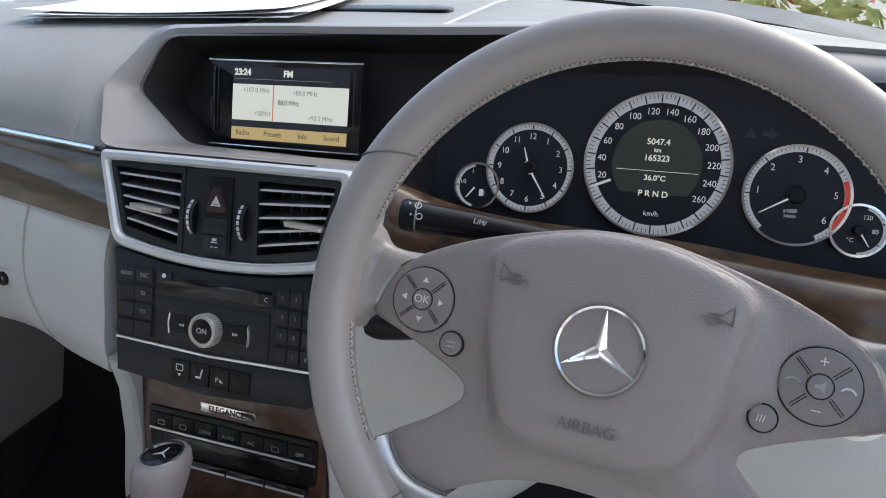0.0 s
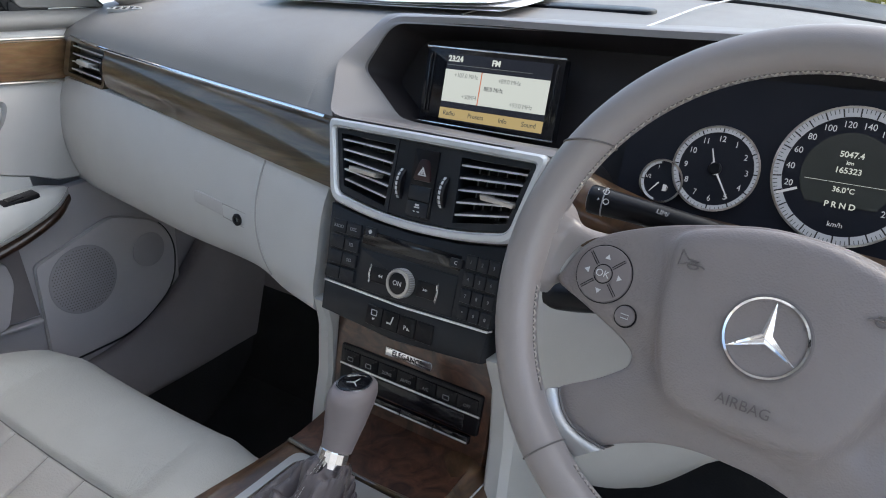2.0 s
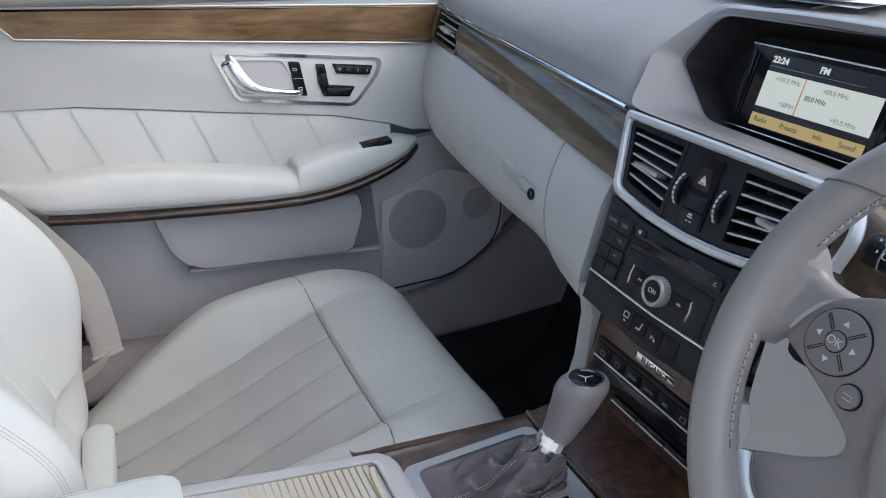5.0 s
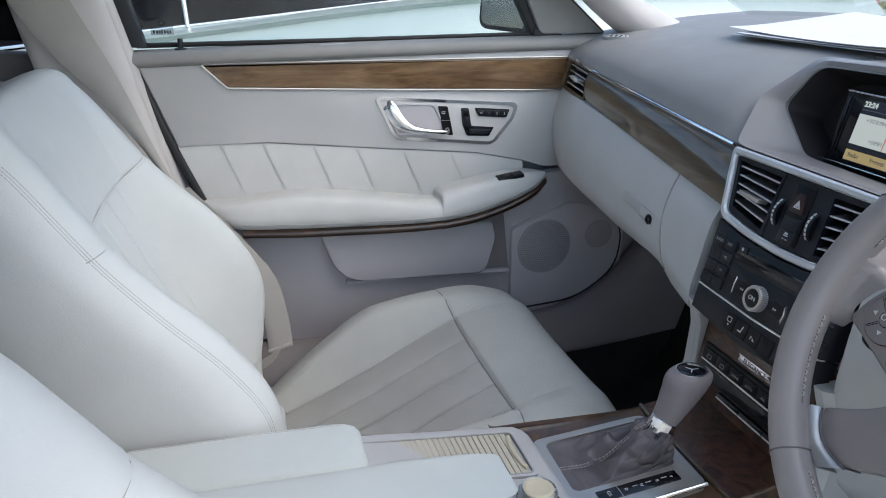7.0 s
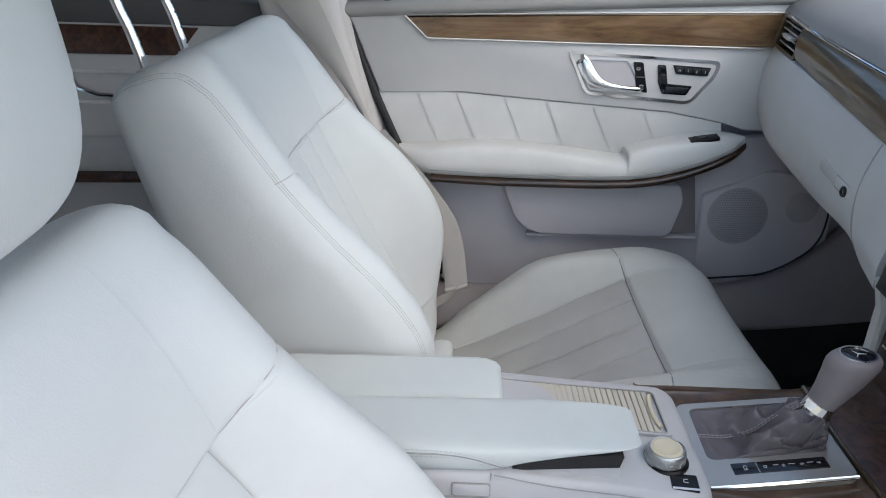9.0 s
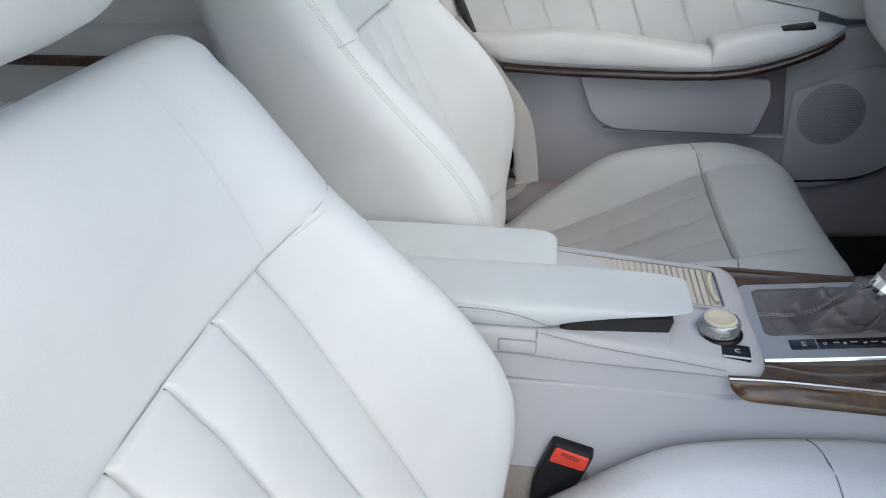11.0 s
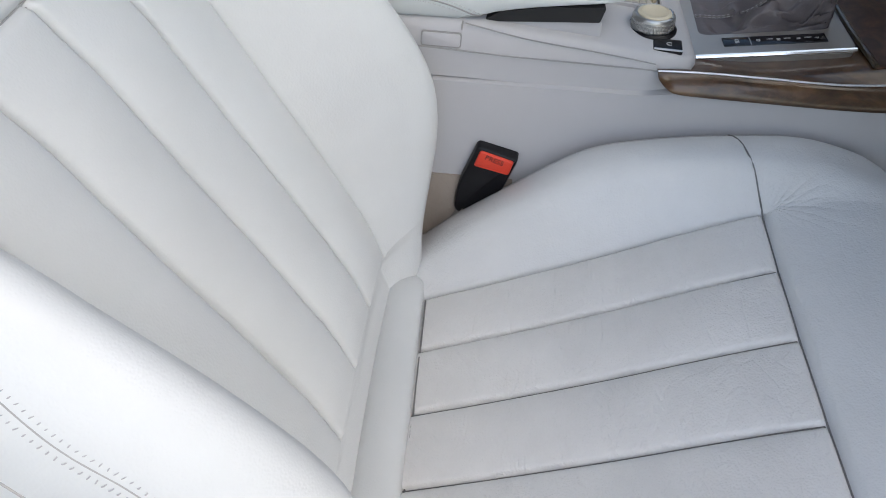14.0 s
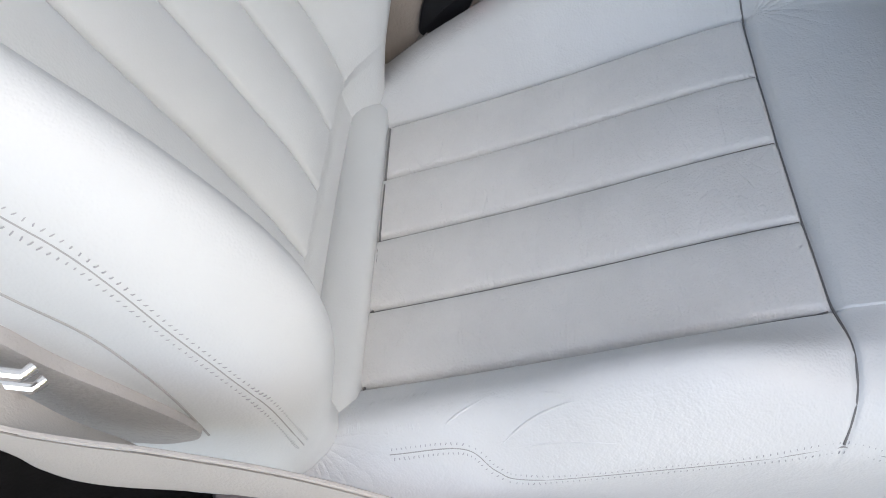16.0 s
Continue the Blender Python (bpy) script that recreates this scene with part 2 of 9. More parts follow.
CARPETGREY = material("grey_carpet", (0.30, 0.28, 0.26), 0.95, grain=0.9, size=0.003, var=0.12)
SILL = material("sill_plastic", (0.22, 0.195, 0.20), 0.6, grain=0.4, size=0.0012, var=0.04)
PILLAR = material("pillar_trim", (0.58, 0.545, 0.525), 0.75, grain=0.3, size=0.0015, var=0.03)
HEADLINER = material("headliner_cloth", (0.56, 0.54, 0.51), 0.9, grain=0.4, size=0.002, var=0.03)
BELT = material("seat_belt_webbing", (0.45, 0.425, 0.395), 0.75, grain=0.9, size=0.0016, var=0.05)
STITCH = material("grey_thread", (0.48, 0.48, 0.47), 0.7, var=0.08)
STITCHDARK = material("needle_hole", (0.38, 0.38, 0.385), 0.8, var=0.1)
SEAM = material("seam_shadow_leather", (0.33, 0.325, 0.315), 0.6, var=0.1)
PLEATLINE = material("pleat_line", (0.17, 0.165, 0.16), 0.7, var=0.1)
STITCHLIGHT = material("light_thread", (0.50, 0.495, 0.49), 0.7, var=0.05)
SEAMPALE = material("pale_seam", (0.46, 0.455, 0.45), 0.6, var=0.05)
ROLLER = material("roller_blind_plastic", (0.50, 0.46, 0.38), 0.5, var=0.04)
GRILLE = material("speaker_cloth", (0.37, 0.35, 0.365), 0.8, grain=0.5, size=0.002, var=0.05)
REARCAP = material("rear_sill_cap", (0.10, 0.098, 0.10), 0.6, grain=0.3, size=0.0012, var=0.05)
CREAM = material("knob_cream", (0.62, 0.55, 0.40), 0.4, var=0.03)
RED = material("buckle_red", (0.75, 0.055, 0.025), 0.35, var=0.05)
DARKRED = material("hazard_red", (0.022, 0.006, 0.008), 0.35, var=0.05)
MARK = material("white_marking", (0.62, 0.62, 0.62), 0.5, var=0.03)
DIM = material("faint_marking", (0.30, 0.305, 0.315), 0.5, var=0.03)
UNLIT = material("unlit_lamp", (0.022, 0.023, 0.034), 0.5, var=0.03)
# darker than the cover: the embossing's shading is put into the colour
EMBOSS_SHADE = material("emboss_shade", (0.165, 0.145, 0.14), 0.45, var=0.03)
WHEELTHREAD = material("brown_grey_thread", (0.46, 0.42, 0.38), 0.7, var=0.08)
ENGRAVE = material("engraved_marking", (0.13, 0.115, 0.11), 0.5, var=0.03)
RING = glow("gauge_ring", (0.66, 0.70, 0.78), 0.15, (0.30, 0.31, 0.33))
GAUGEINK = glow("gauge_figures", (0.80, 0.82, 0.86), 0.20, (0.4, 0.4, 0.4))
GAUGEBLACK = material("gauge_scale_line", (0.01, 0.01, 0.012), 0.5)
REDZONE = glow("gauge_red_zone", (0.85, 0.10, 0.07), 0.16, (0.4, 0.03, 0.02))
LCD = glow("cluster_display", (0.05, 0.062, 0.060), 0.16, (0.02, 0.02, 0.02))
LCDINK = glow("cluster_display_ink", (0.78, 0.85, 0.80), 0.42)
SCREENBLACK = glow("screen_black", (0.012, 0.014, 0.022), 0.6, (0.005, 0.005, 0.006))
SCREENWHITE = glow("screen_white", (0.78, 0.86, 0.84), 0.46)
SCREENAMBER = glow("screen_amber", (0.66, 0.52, 0.24), 0.40)
SCREENINK = glow("screen_dark_ink", (0.05, 0.06, 0.07), 0.5)
SCREENGREY = glow("screen_grey_ink", (0.30, 0.34, 0.34), 0.42)
SCREENBAR = glow("screen_needle", (0.80, 0.25, 0.12), 0.42)
PAPER = material("white_paper", (0.82, 0.83, 0.85), 0.8, var=0.02)
GLASS = glass("window_glass", (0.93, 0.96, 0.95))
DARKGLASS = glass("tinted_glass", (0.05, 0.055, 0.06))
MIRROR = material("mirror_glass", (0.9, 0.9, 0.9), 0.02, metal=1.0, var=0.0, rvar=0.0)
RUBBER = material("black_rubber", (0.012, 0.012, 0.013), 0.6, var=0.1)


# ---- mesh helpers ----
def part(name, bm, mat, parent=None, label="", smooth=True, angle=35):
    me = bpy.data.meshes.new(name)
    bmesh.ops.recalc_face_normals(bm, faces=bm.faces)
    if smooth:
        lim = radians(angle)
        for f in bm.faces:
            f.smooth = True
        for e in bm.edges:
            if len(e.link_faces) == 2 and e.calc_face_angle(0.0) > lim:
                e.smooth = False
    bm.to_mesh(me)
    bm.free()
    me.materials.append(mat)
    ob = new(name, me)
    if parent is not None:
        ob.parent = parent
    if label:
        ob["label"] = label
    return ob


def thing(name, at, label, category, group="", kind=""):
    ob = new(name)
    ob.empty_display_size = 0.02
    tagged(ob, label, category, group, kind)
    return ob


def plane_of(o, right, up):
    """A matrix with local x to the right, y up along the face and z out of it."""
    u = Vector(right).normalized()
    v = Vector(up)
    v = (v - u * v.dot(u)).normalized()
    w = u.cross(v)
    return Matrix(((u.x, v.x, w.x, o[0]), (u.y, v.y, w.y, o[1]), (u.z, v.z, w.z, o[2]), (0, 0, 0, 1)))


def spline(pts, n, closed=False):
    """n points along a smooth curve through pts (uniform Catmull-Rom)."""
    p = np.asarray(pts, float)
    k = len(p)
    t = np.linspace(0, k if closed else k - 1, n, endpoint=not closed)
    i = np.minimum(t.astype(int), k - 1 if closed else k - 2)
    f = (t - i)[:, None]
    if closed:
        a, b, c, d = p[(i - 1) % k], p[i % k], p[(i + 1) % k], p[(i + 2) % k]
    else:
        q = np.vstack([2 * p[0] - p[1], p, 2 * p[-1] - p[-2]])
        a, b, c, d = q[i], q[i + 1], q[i + 2], q[i + 3]
    return 0.5 * (2 * b + (c - a) * f + (2 * a - 5 * b + 4 * c - d) * f**2 + (3 * b - a - 3 * c + d) * f**3)


def arc_even(pts, n):
    p = np.asarray(pts, float)
    d = np.r_[0, np.cumsum(np.linalg.norm(np.diff(p, axis=0), axis=1))]
    t = np.linspace(0, d[-1], n)
    return np.stack([np.interp(t, d, p[:, k]) for k in range(p.shape[1])], 1)


def grid(bm, P, ring=False, caps=False):
    """A sheet of quads over P[row][column]; ring closes the rows, caps fills the first and last."""
    P = np.asarray(P, float)
    m, n = P.shape[:2]
    vs = [[bm.verts.new(P[i, j]) for j in range(n)] for i in range(m)]
    for i in range(m - 1):
        for j in range(n if ring else n - 1):
            k = (j + 1) % n
            bm.faces.new((vs[i][j], vs[i][k], vs[i + 1][k], vs[i + 1][j]))
    if caps:
        bm.faces.new(vs[0][::-1])
        bm.faces.new(vs[-1])
    return bm


def sheet(rows, nu, nv):
    """Dense grid from coarse rows of control points, smooth both ways."""
    a = np.stack([spline(r, nv) for r in rows])
    return np.stack([spline(a[:, j], nu) for j in range(nv)], 1)


def thick(P, d, ring=False):
    """Closed shell from a grid: the sheet and a copy moved by the vector d."""
    P = np.asarray(P, float)
    bm = bmesh.new()
    m, n = P.shape[:2]
    A = [[bm.verts.new(P[i, j]) for j in range(n)] for i in range(m)]
    B = [[bm.verts.new(P[i, j] + np.asarray(d)) for j in range(n)] for i in range(m)]
    for i in range(m - 1):
        for j in range(n - 1):
            bm.faces.new((A[i][j], A[i][j + 1], A[i + 1][j + 1], A[i + 1][j]))
            bm.faces.new((B[i][j], B[i + 1][j], B[i + 1][j + 1], B[i][j + 1]))
    for i in range(m - 1):
        for j in (0, n - 1):
            bm.faces.new((A[i][j], A[i + 1][j], B[i + 1][j], B[i][j]))
    for j in range(n - 1):
        for i in (0, m - 1):
            bm.faces.new((A[i][j], A[i][j + 1], B[i][j + 1], B[i][j]))
    return bm


def round_poly(pts, r, seg=5):
    """A polygon with rounded corners; r may be one radius or one for each corner."""
    out = []
    k = len(pts)
    for i in range(k):
        a, b, c = (Vector(pts[(i + o) % k]) for o in (-1, 0, 1))
        rr = r[i] if isinstance(r, (list, tuple)) else r
        d1, d2 = (a - b), (c - b)
        l = min(rr, d1.length * 0.49, d2.length * 0.49)
        if l < 1e-5:
            out.append(tuple(b))
            continue
        p, q = b + d1.normalized() * l, b + d2.normalized() * l
        for s in range(seg + 1):
            t = s / seg
            v = p * (1 - t) ** 2 + b * 2 * t * (1 - t) + q * t**2
            out.append(tuple(v))
    return out


def prism(bm, pts, z0, z1, M=None, bevel=0.0):
    """A slab over a 2D outline from z0 to z1, with a bevel on the upper edge."""
    c = Vector((sum(p[0] for p in pts) / len(pts), sum(p[1] for p in pts) / len(pts)))
    levels = [(z0, 0.0)]
    if bevel > 0:
        levels += [(z1 - bevel, 0.0), (z1 - bevel * 0.3, bevel * 0.35), (z1, bevel)]
    else:
        levels += [(z1, 0.0)]
    n = len(pts)
    area = sum(pts[i][0] * pts[(i + 1) % n][1] - pts[(i + 1) % n][0] * pts[i][1] for i in range(n))
    sgn = 1 if area > 0 else -1
    rings = []
    for z, inset in levels:
        ring = []
        for i in range(n):
            p = Vector(pts[i])
            if inset:
                a, b = Vector(pts[i - 1]), Vector(pts[(i + 1) % n])
                t = (b - a)
                if t.length > 1e-9:
                    t.normalize()
                p = p + Vector((-t.y, t.x)) * inset * sgn
            v = Vector((p.x, p.y, z))
            ring.append(bm.verts.new(M @ v if M else v))
        rings.append(ring)
    for a, b in zip(rings, rings[1:]):
        for i in range(n):
            bm.faces.new((a[i], a[(i + 1) % n], b[(i + 1) % n], b[i]))
    bm.faces.new(rings[0][::-1])
    bm.faces.new(rings[-1])
    return bm


def rect(x0, y0, x1, y1, r=0.0, seg=4):
    p = [(x0, y0), (x1, y0), (x1, y1), (x0, y1)]
    return round_poly(p, r, seg) if r > 0 else p


def disc(x, y, r, n=48, ry=None):
    return [(x + r * math.cos(2 * math.pi * i / n), y + (ry or r) * math.sin(2 * math.pi * i / n)) for i in range(n)]


def band(bm, outer, inner, z0, z1, M=None, closed=True):
    """A flat frame between two outlines of equal count, with depth."""
    n = len(outer)
    V = [[bm.verts.new((M @ Vector((*p, z))) if M else Vector((*p, z))) for p in pts] for pts, z in ((outer, z0), (outer, z1), (inner, z1), (inner, z0))]
    for i in range(n if closed else n - 1):
        j = (i + 1) % n
        for a in range(4):
            b = (a + 1) % 4
            bm.faces.new((V[a][i], V[a][j], V[b][j], V[b][i]))
    if not closed:
        for i in (0, n - 1):
            bm.faces.new([V[a][i] for a in range(4)])
    return bm


def tube(bm, path, r, seg=10, caps=True, flat=None):
    """A round bar along a path; r one radius or one for each point."""
    p = [Vector(q) for q in path]
    n = len(p)
    t0 = (p[1] - p[0]).normalized()
    ref = Vector((0, 0, 1)) if abs(t0.z) < 0.9 else Vector((1, 0, 0))
    u = ref.cross(t0).normalized()
    rings = []
    for i in range(n):
        t = (p[min(i + 1, n - 1)] - p[max(i - 1, 0)]).normalized()
        u = (u - t * u.dot(t)).normalized()
        w = t.cross(u)
        rr = r[i] if isinstance(r, (list, tuple, np.ndarray)) else r
        rings.append([bm.verts.new(p[i] + (u * math.cos(2 * math.pi * k / seg) + w * (flat or 1.0) * math.sin(2 * math.pi * k / seg)) * rr) for k in range(seg)])
    for a, b in zip(rings, rings[1:]):
        for k in range(seg):
            bm.faces.new((a[k], a[(k + 1) % seg], b[(k + 1) % seg], b[k]))
    if caps:
        bm.faces.new(rings[0][::-1])
        bm.faces.new(rings[-1])
    return bm


def lathe(bm, prof, M, n=40):
    """A turned form from (radius, height) pairs about local z."""
    rings = [[bm.verts.new(M @ Vector((r * math.cos(2 * math.pi * k / n), r * math.sin(2 * math.pi * k / n), z))) for k in range(n)] for r, z in prof]
    for a, b in zip(rings, rings[1:]):
        for k in range(n):
            bm.faces.new((a[k], a[(k + 1) % n], b[(k + 1) % n], b[k]))
    bm.faces.new(rings[0][::-1])
    bm.faces.new(rings[-1])
    return bm


def box(bm, a, b, bevel=0.0, M=None, seg=2):
    lo, hi = [min(p, q) for p, q in zip(a, b)], [max(p, q) for p, q in zip(a, b)]
    t = bmesh.new()
    bmesh.ops.create_cube(t, size=1.0)
    for v in t.verts:
        v.co = Vector([lo[k] + (v.co[k] + 0.5) * (hi[k] - lo[k]) for k in range(3)])
    if bevel > 0:
        bmesh.ops.bevel(t, geom=t.edges[:], offset=bevel, segments=seg, affect="EDGES", profile=0.5)
    idx = {v: bm.verts.new(M @ v.co if M else v.co) for v in t.verts}
    for f in t.faces:
        bm.faces.new([idx[v] for v in f.verts])
    t.free()
    return bm


def lettering(name, body, size, M, mat, parent, depth=0.0002, align="CENTER", label="", squeeze=1.0, bold=0.0):
    cu = bpy.data.curves.new(name, "FONT")
    cu.body, cu.size, cu.align_x, cu.align_y, cu.extrude, cu.offset = body, size, align, "CENTER", depth, bold
    tmp = new(name, cu)
    me = bpy.data.meshes.new_from_object(tmp.evaluated_get(bpy.context.evaluated_depsgraph_get()))
    bpy.data.objects.remove(tmp)
    bpy.data.curves.remove(cu)
    me.transform(M @ Matrix.Diagonal((squeeze, 1, 1, 1)))
    me.materials.clear()
    me.materials.append(mat)
    ob = new(name, me)
    ob.parent = parent
    if label:
        ob["label"] = label
    return ob


def stitches(name, path, normals, mat, parent, length=0.0032, gap=0.0022, r=0.00055, side=0.0, lift=0.0004, label=""):
    """A row of short threads along a path, set off sideways from it."""
    P = np.asarray(path, float)
    N = np.asarray(normals, float)
    d = np.r_[0, np.cumsum(np.linalg.norm(np.diff(P, axis=0), axis=1))]
    bm = bmesh.new()
    s = 0.0
    while s + length < d[-1]:
        q = []
        for e in (0.0, 0.5, 1.0):
            at = s + e * length
            p = np.array([np.interp(at, d, P[:, k]) for k in range(3)])
            nn = np.array([np.interp(at, d, N[:, k]) for k in range(3)])
            nn /= np.linalg.norm(nn) + 1e-9
            p2 = np.array([np.interp(min(at + 0.001, d[-1]), d, P[:, k]) for k in range(3)])
            p1 = np.array([np.interp(max(at - 0.001, 0), d, P[:, k]) for k in range(3)])
            t = (p2 - p1) / (np.linalg.norm(p2 - p1) + 1e-9)
            q.append(p + np.cross(nn, t) * side + nn * (lift if e == 0.5 else -r * 0.4))
        tube(bm, q, r, 5)
        s += length + gap
    ob = part(name, bm, mat, parent, label)
    ob["kind"] = "stuff"
    return ob


def on_surface(ob, pts):
    """The nearest places of a mesh to the points, and the normals there."""
    P, N = [], []
    for p in pts:
        ok, at, nrm_, _ = ob.closest_point_on_mesh(Vector(p))
        P.append(tuple(at))
        N.append(tuple(nrm_))
    P, N = np.array(P), np.array(N)
    for _ in range(3):
        P[1:-1] = (P[:-2] + 2 * P[1:-1] + P[2:]) / 4
        N[1:-1] = (N[:-2] + 2 * N[1:-1] + N[2:]) / 4
    return P, N


# ---- dashboard ----
def dash_sections(table, n_across, n_along):
    """Smooth sheet through cross-sections: rows of (x, [(y, z), ...])."""
    rows = [[(x, y, z) for y, z in prof] for x, prof in table]
    return sheet(rows, n_along, n_across)


dashboard = thing("dashboard", (0, 1, 0.9), "two-tone grey dashboard with walnut trim strip and screen hood", "dashboard")

PAD_TOP = [(1.22, 1.013), (1.29, 1.020), (1.36, 1.029), (1.46, 1.038), (1.58, 1.047)]
for nm, table in (("upper_pad", [
    (-0.80, [(1.062, 0.945), (1.075, 0.962), (1.10, 0.976), (1.15, 0.990), (1.24, 1.006), (1.36, 1.022), (1.52, 1.035)]),
    (-0.62, [(1.040, 0.941), (1.054, 0.962), (1.085, 0.980), (1.14, 0.997), (1.23, 1.013), (1.36, 1.028), (1.55, 1.042)]),
    (-0.42, [(1.034, 0.926), (1.047, 0.952), (1.078, 0.974), (1.13, 0.994), (1.22, 1.014), (1.36, 1.030), (1.57, 1.046)]),
    (-0.26, [(1.034, 0.911), (1.047, 0.939), (1.077, 0.966), (1.13, 0.990), (1.22, 1.013), (1.36, 1.031), (1.58, 1.047)]),
    (-0.19, [(1.034, 0.905), (1.049, 0.932), (1.08, 0.959), (1.135, 0.985), (1.22, 1.012), (1.36, 1.031), (1.58, 1.047)]),
    (-0.150, [(1.06, 0.890), (1.08, 0.920), (1.11, 0.948), (1.16, 0.982), (1.22, 1.010), (1.36, 1.030), (1.58, 1.047)])]),
    ("upper_pad", [
    (-0.225, [(1.036, 0.904), (1.0495, 0.930), (1.067, 0.9465), (1.087, 0.961), (1.11, 0.974), (1.135, 0.984), (1.16, 0.992)]),
    (-0.195, [(1.0340, 0.9055), (1.0475, 0.931), (1.065, 0.948), (1.085, 0.9625), (1.11, 0.9755), (1.135, 0.986), (1.16, 0.994)]),
    (-0.172, [(1.0345, 0.903), (1.048, 0.922), (1.066, 0.938), (1.086, 0.951), (1.104, 0.960), (1.125, 0.969), (1.15, 0.978)]),
    (-0.150, [(1.035, 0.901), (1.047, 0.912), (1.060, 0.9235), (1.074, 0.9305), (1.088, 0.935), (1.099, 0.938), (1.11, 0.940)])]),
    ("upper_deck", [(x, [(y, z - 0.065 * (max(0.0, x) / 0.58) ** 2 * (y - 1.10) / 0.48) for y, z in PAD_TOP]) for x in (-0.150, 0.05, 0.25, 0.45, 0.60)]),
    ("upper_deck", [(x, [(1.226, a - 0.002), (1.21, a - 0.006), (1.196, a - 0.014), (1.190, a - 0.030), (1.188, a - 0.075)]) for x, a in ((0.46, 1.000), (0.52, 0.998), (0.57, 0.994), (0.62, 0.990))]),
    ("upper_pad", [
    (0.60, [(1.060, 0.890), (1.078, 0.930), (1.11, 0.968), (1.15, 0.988), (1.22, 0.996), (1.36, 0.991), (1.58, 0.977)]),
    (0.70, [(1.050, 0.885), (1.068, 0.918), (1.10, 0.950), (1.14, 0.970), (1.22, 0.980), (1.36, 0.977), (1.55, 0.965)]),
    (0.80, [(1.062, 0.885), (1.08, 0.910), (1.11, 0.935), (1.15, 0.952), (1.23, 0.963), (1.36, 0.962), (1.50, 0.952)])])):
    part(nm, thick(dash_sections(table, 36, 40), (0, 0.012, -0.02)), DASH, dashboard, "grey soft grained upper dash pad")

low = dash_sections([
    (-0.80, [(1.062, 0.885), (1.050, 0.84), (1.052, 0.77), (1.085, 0.70), (1.15, 0.665), (1.28, 0.64)]),
    (-0.62, [(1.024, 0.884), (1.012, 0.85), (1.006, 0.79), (1.025, 0.725), (1.09, 0.685), (1.25, 0.65)]),
    (-0.42, [(1.014, 0.865), (1.003, 0.83), (0.996, 0.775), (1.008, 0.715), (1.065, 0.68), (1.24, 0.65)]),
    (-0.27, [(1.006, 0.847), (0.998, 0.815), (0.989, 0.765), (0.996, 0.712), (1.05, 0.68), (1.23, 0.65)]),
    (-0.19, [(1.006, 0.840), (0.994, 0.806), (0.984, 0.755), (0.982, 0.705), (1.02, 0.676), (1.22, 0.65)]),
    (-0.128, [(1.008, 0.832), (0.992, 0.800), (0.982, 0.750), (0.975, 0.700), (1.00, 0.675), (1.20, 0.65)]),
], 40, 60)
part("lower_panel", thick(low, (0, 0.02, 0.004)), LOWER, dashboard, "light grey glove box panel")

# grooves that mark the glove box lid, as thin dark gaskets set into the panel
def on_low(x, k):
    """A point of the lower panel at x, k along its profile (0 top, 1 end)."""
    i = int(np.argmin(abs(low[:, 0, 0] - x)))
    j = min(int(k * (low.shape[1] - 1)), low.shape[1] - 2)
    f = k * (low.shape[1] - 1) - j
    p = low[i, j] * (1 - f) + low[i, j + 1] * f
    return Vector((x, p[1], p[2]))


lid_line = [on_low(-0.232, 0.02), on_low(-0.236, 0.15), on_low(-0.238, 0.3), on_low(-0.234, 0.42), on_low(-0.222, 0.52), on_low(-0.21, 0.62)]
bm = bmesh.new()
tube(bm, [p + Vector((0, -0.0002, 0)) for p in (Vector(q) for q in spline([tuple(v) for v in lid_line], 24))], 0.0014, 6)
part("lid_gap", bm, SEAM, dashboard, "dark gap beside the glove box lid")

# glove box latch: a shallow bar with a keyhole
latch_m = plane_of((-0.296, 0.9905, 0.7655), (1, 0.0, -0.10), (0, 0.05, 1))
# grey slab stands in for the shade of the scooped recess
bm = prism(bmesh.new(), round_poly([(-0.062, 0.012), (-0.060, -0.004), (0.055, -0.010), (0.058, 0.010)], 0.006), -0.01, 0.0010, latch_m, 0.0008)
part("latch_recess", bm, SEAMPALE, dashboard, "latch recess, its shade drawn as a darker grey slab")
bm = bmesh.new()
tube(bm, [latch_m @ Vector((x, y, 0.0016)) for x, y in ((-0.004, 0.0100), (-0.0005, -0.0068), (0.0545, -0.0100), (0.0565, 0.0095), (-0.004, 0.0100))], 0.0007, 5)
part("latch_gap", bm, SEAM, dashboard, "thin dark gap round the latch")
bm = prism(bmesh.new(), round_poly([(-0.005, 0.009), (-0.001, -0.006), (0.052, -0.009), (0.0555, 0.0090)], 0.003), -0.01, 0.0022, latch_m, 0.0008)
part("glove_box_latch", bm, LOWER, dashboard, "pale grey latch with a keyhole")
bm = lathe(bmesh.new(), [(0.0078, -0.004), (0.0078, 0.0040), (0.0066, 0.0050), (0.0035, 0.0050), (0.0035, 0.002)], latch_m @ Matrix.Translation((0.026, -0.002, 0)), 24)
part("keyhole", bm, BLACK, dashboard, "black keyhole")

# walnut strip on the passenger side, bright line on top
STRIP = [(-0.588, (1.034, 0.938), (1.024, 0.888)), (-0.45, (1.032, 0.925), (1.014, 0.870)), (-0.30, (1.032, 0.911), (1.006, 0.851)), (-0.20, (1.034, 0.901), (1.002, 0.838)), (-0.150, (1.036, 0.896), (1.000, 0.832)), (-0.120, (1.037, 0.893), (0.999, 0.828))]


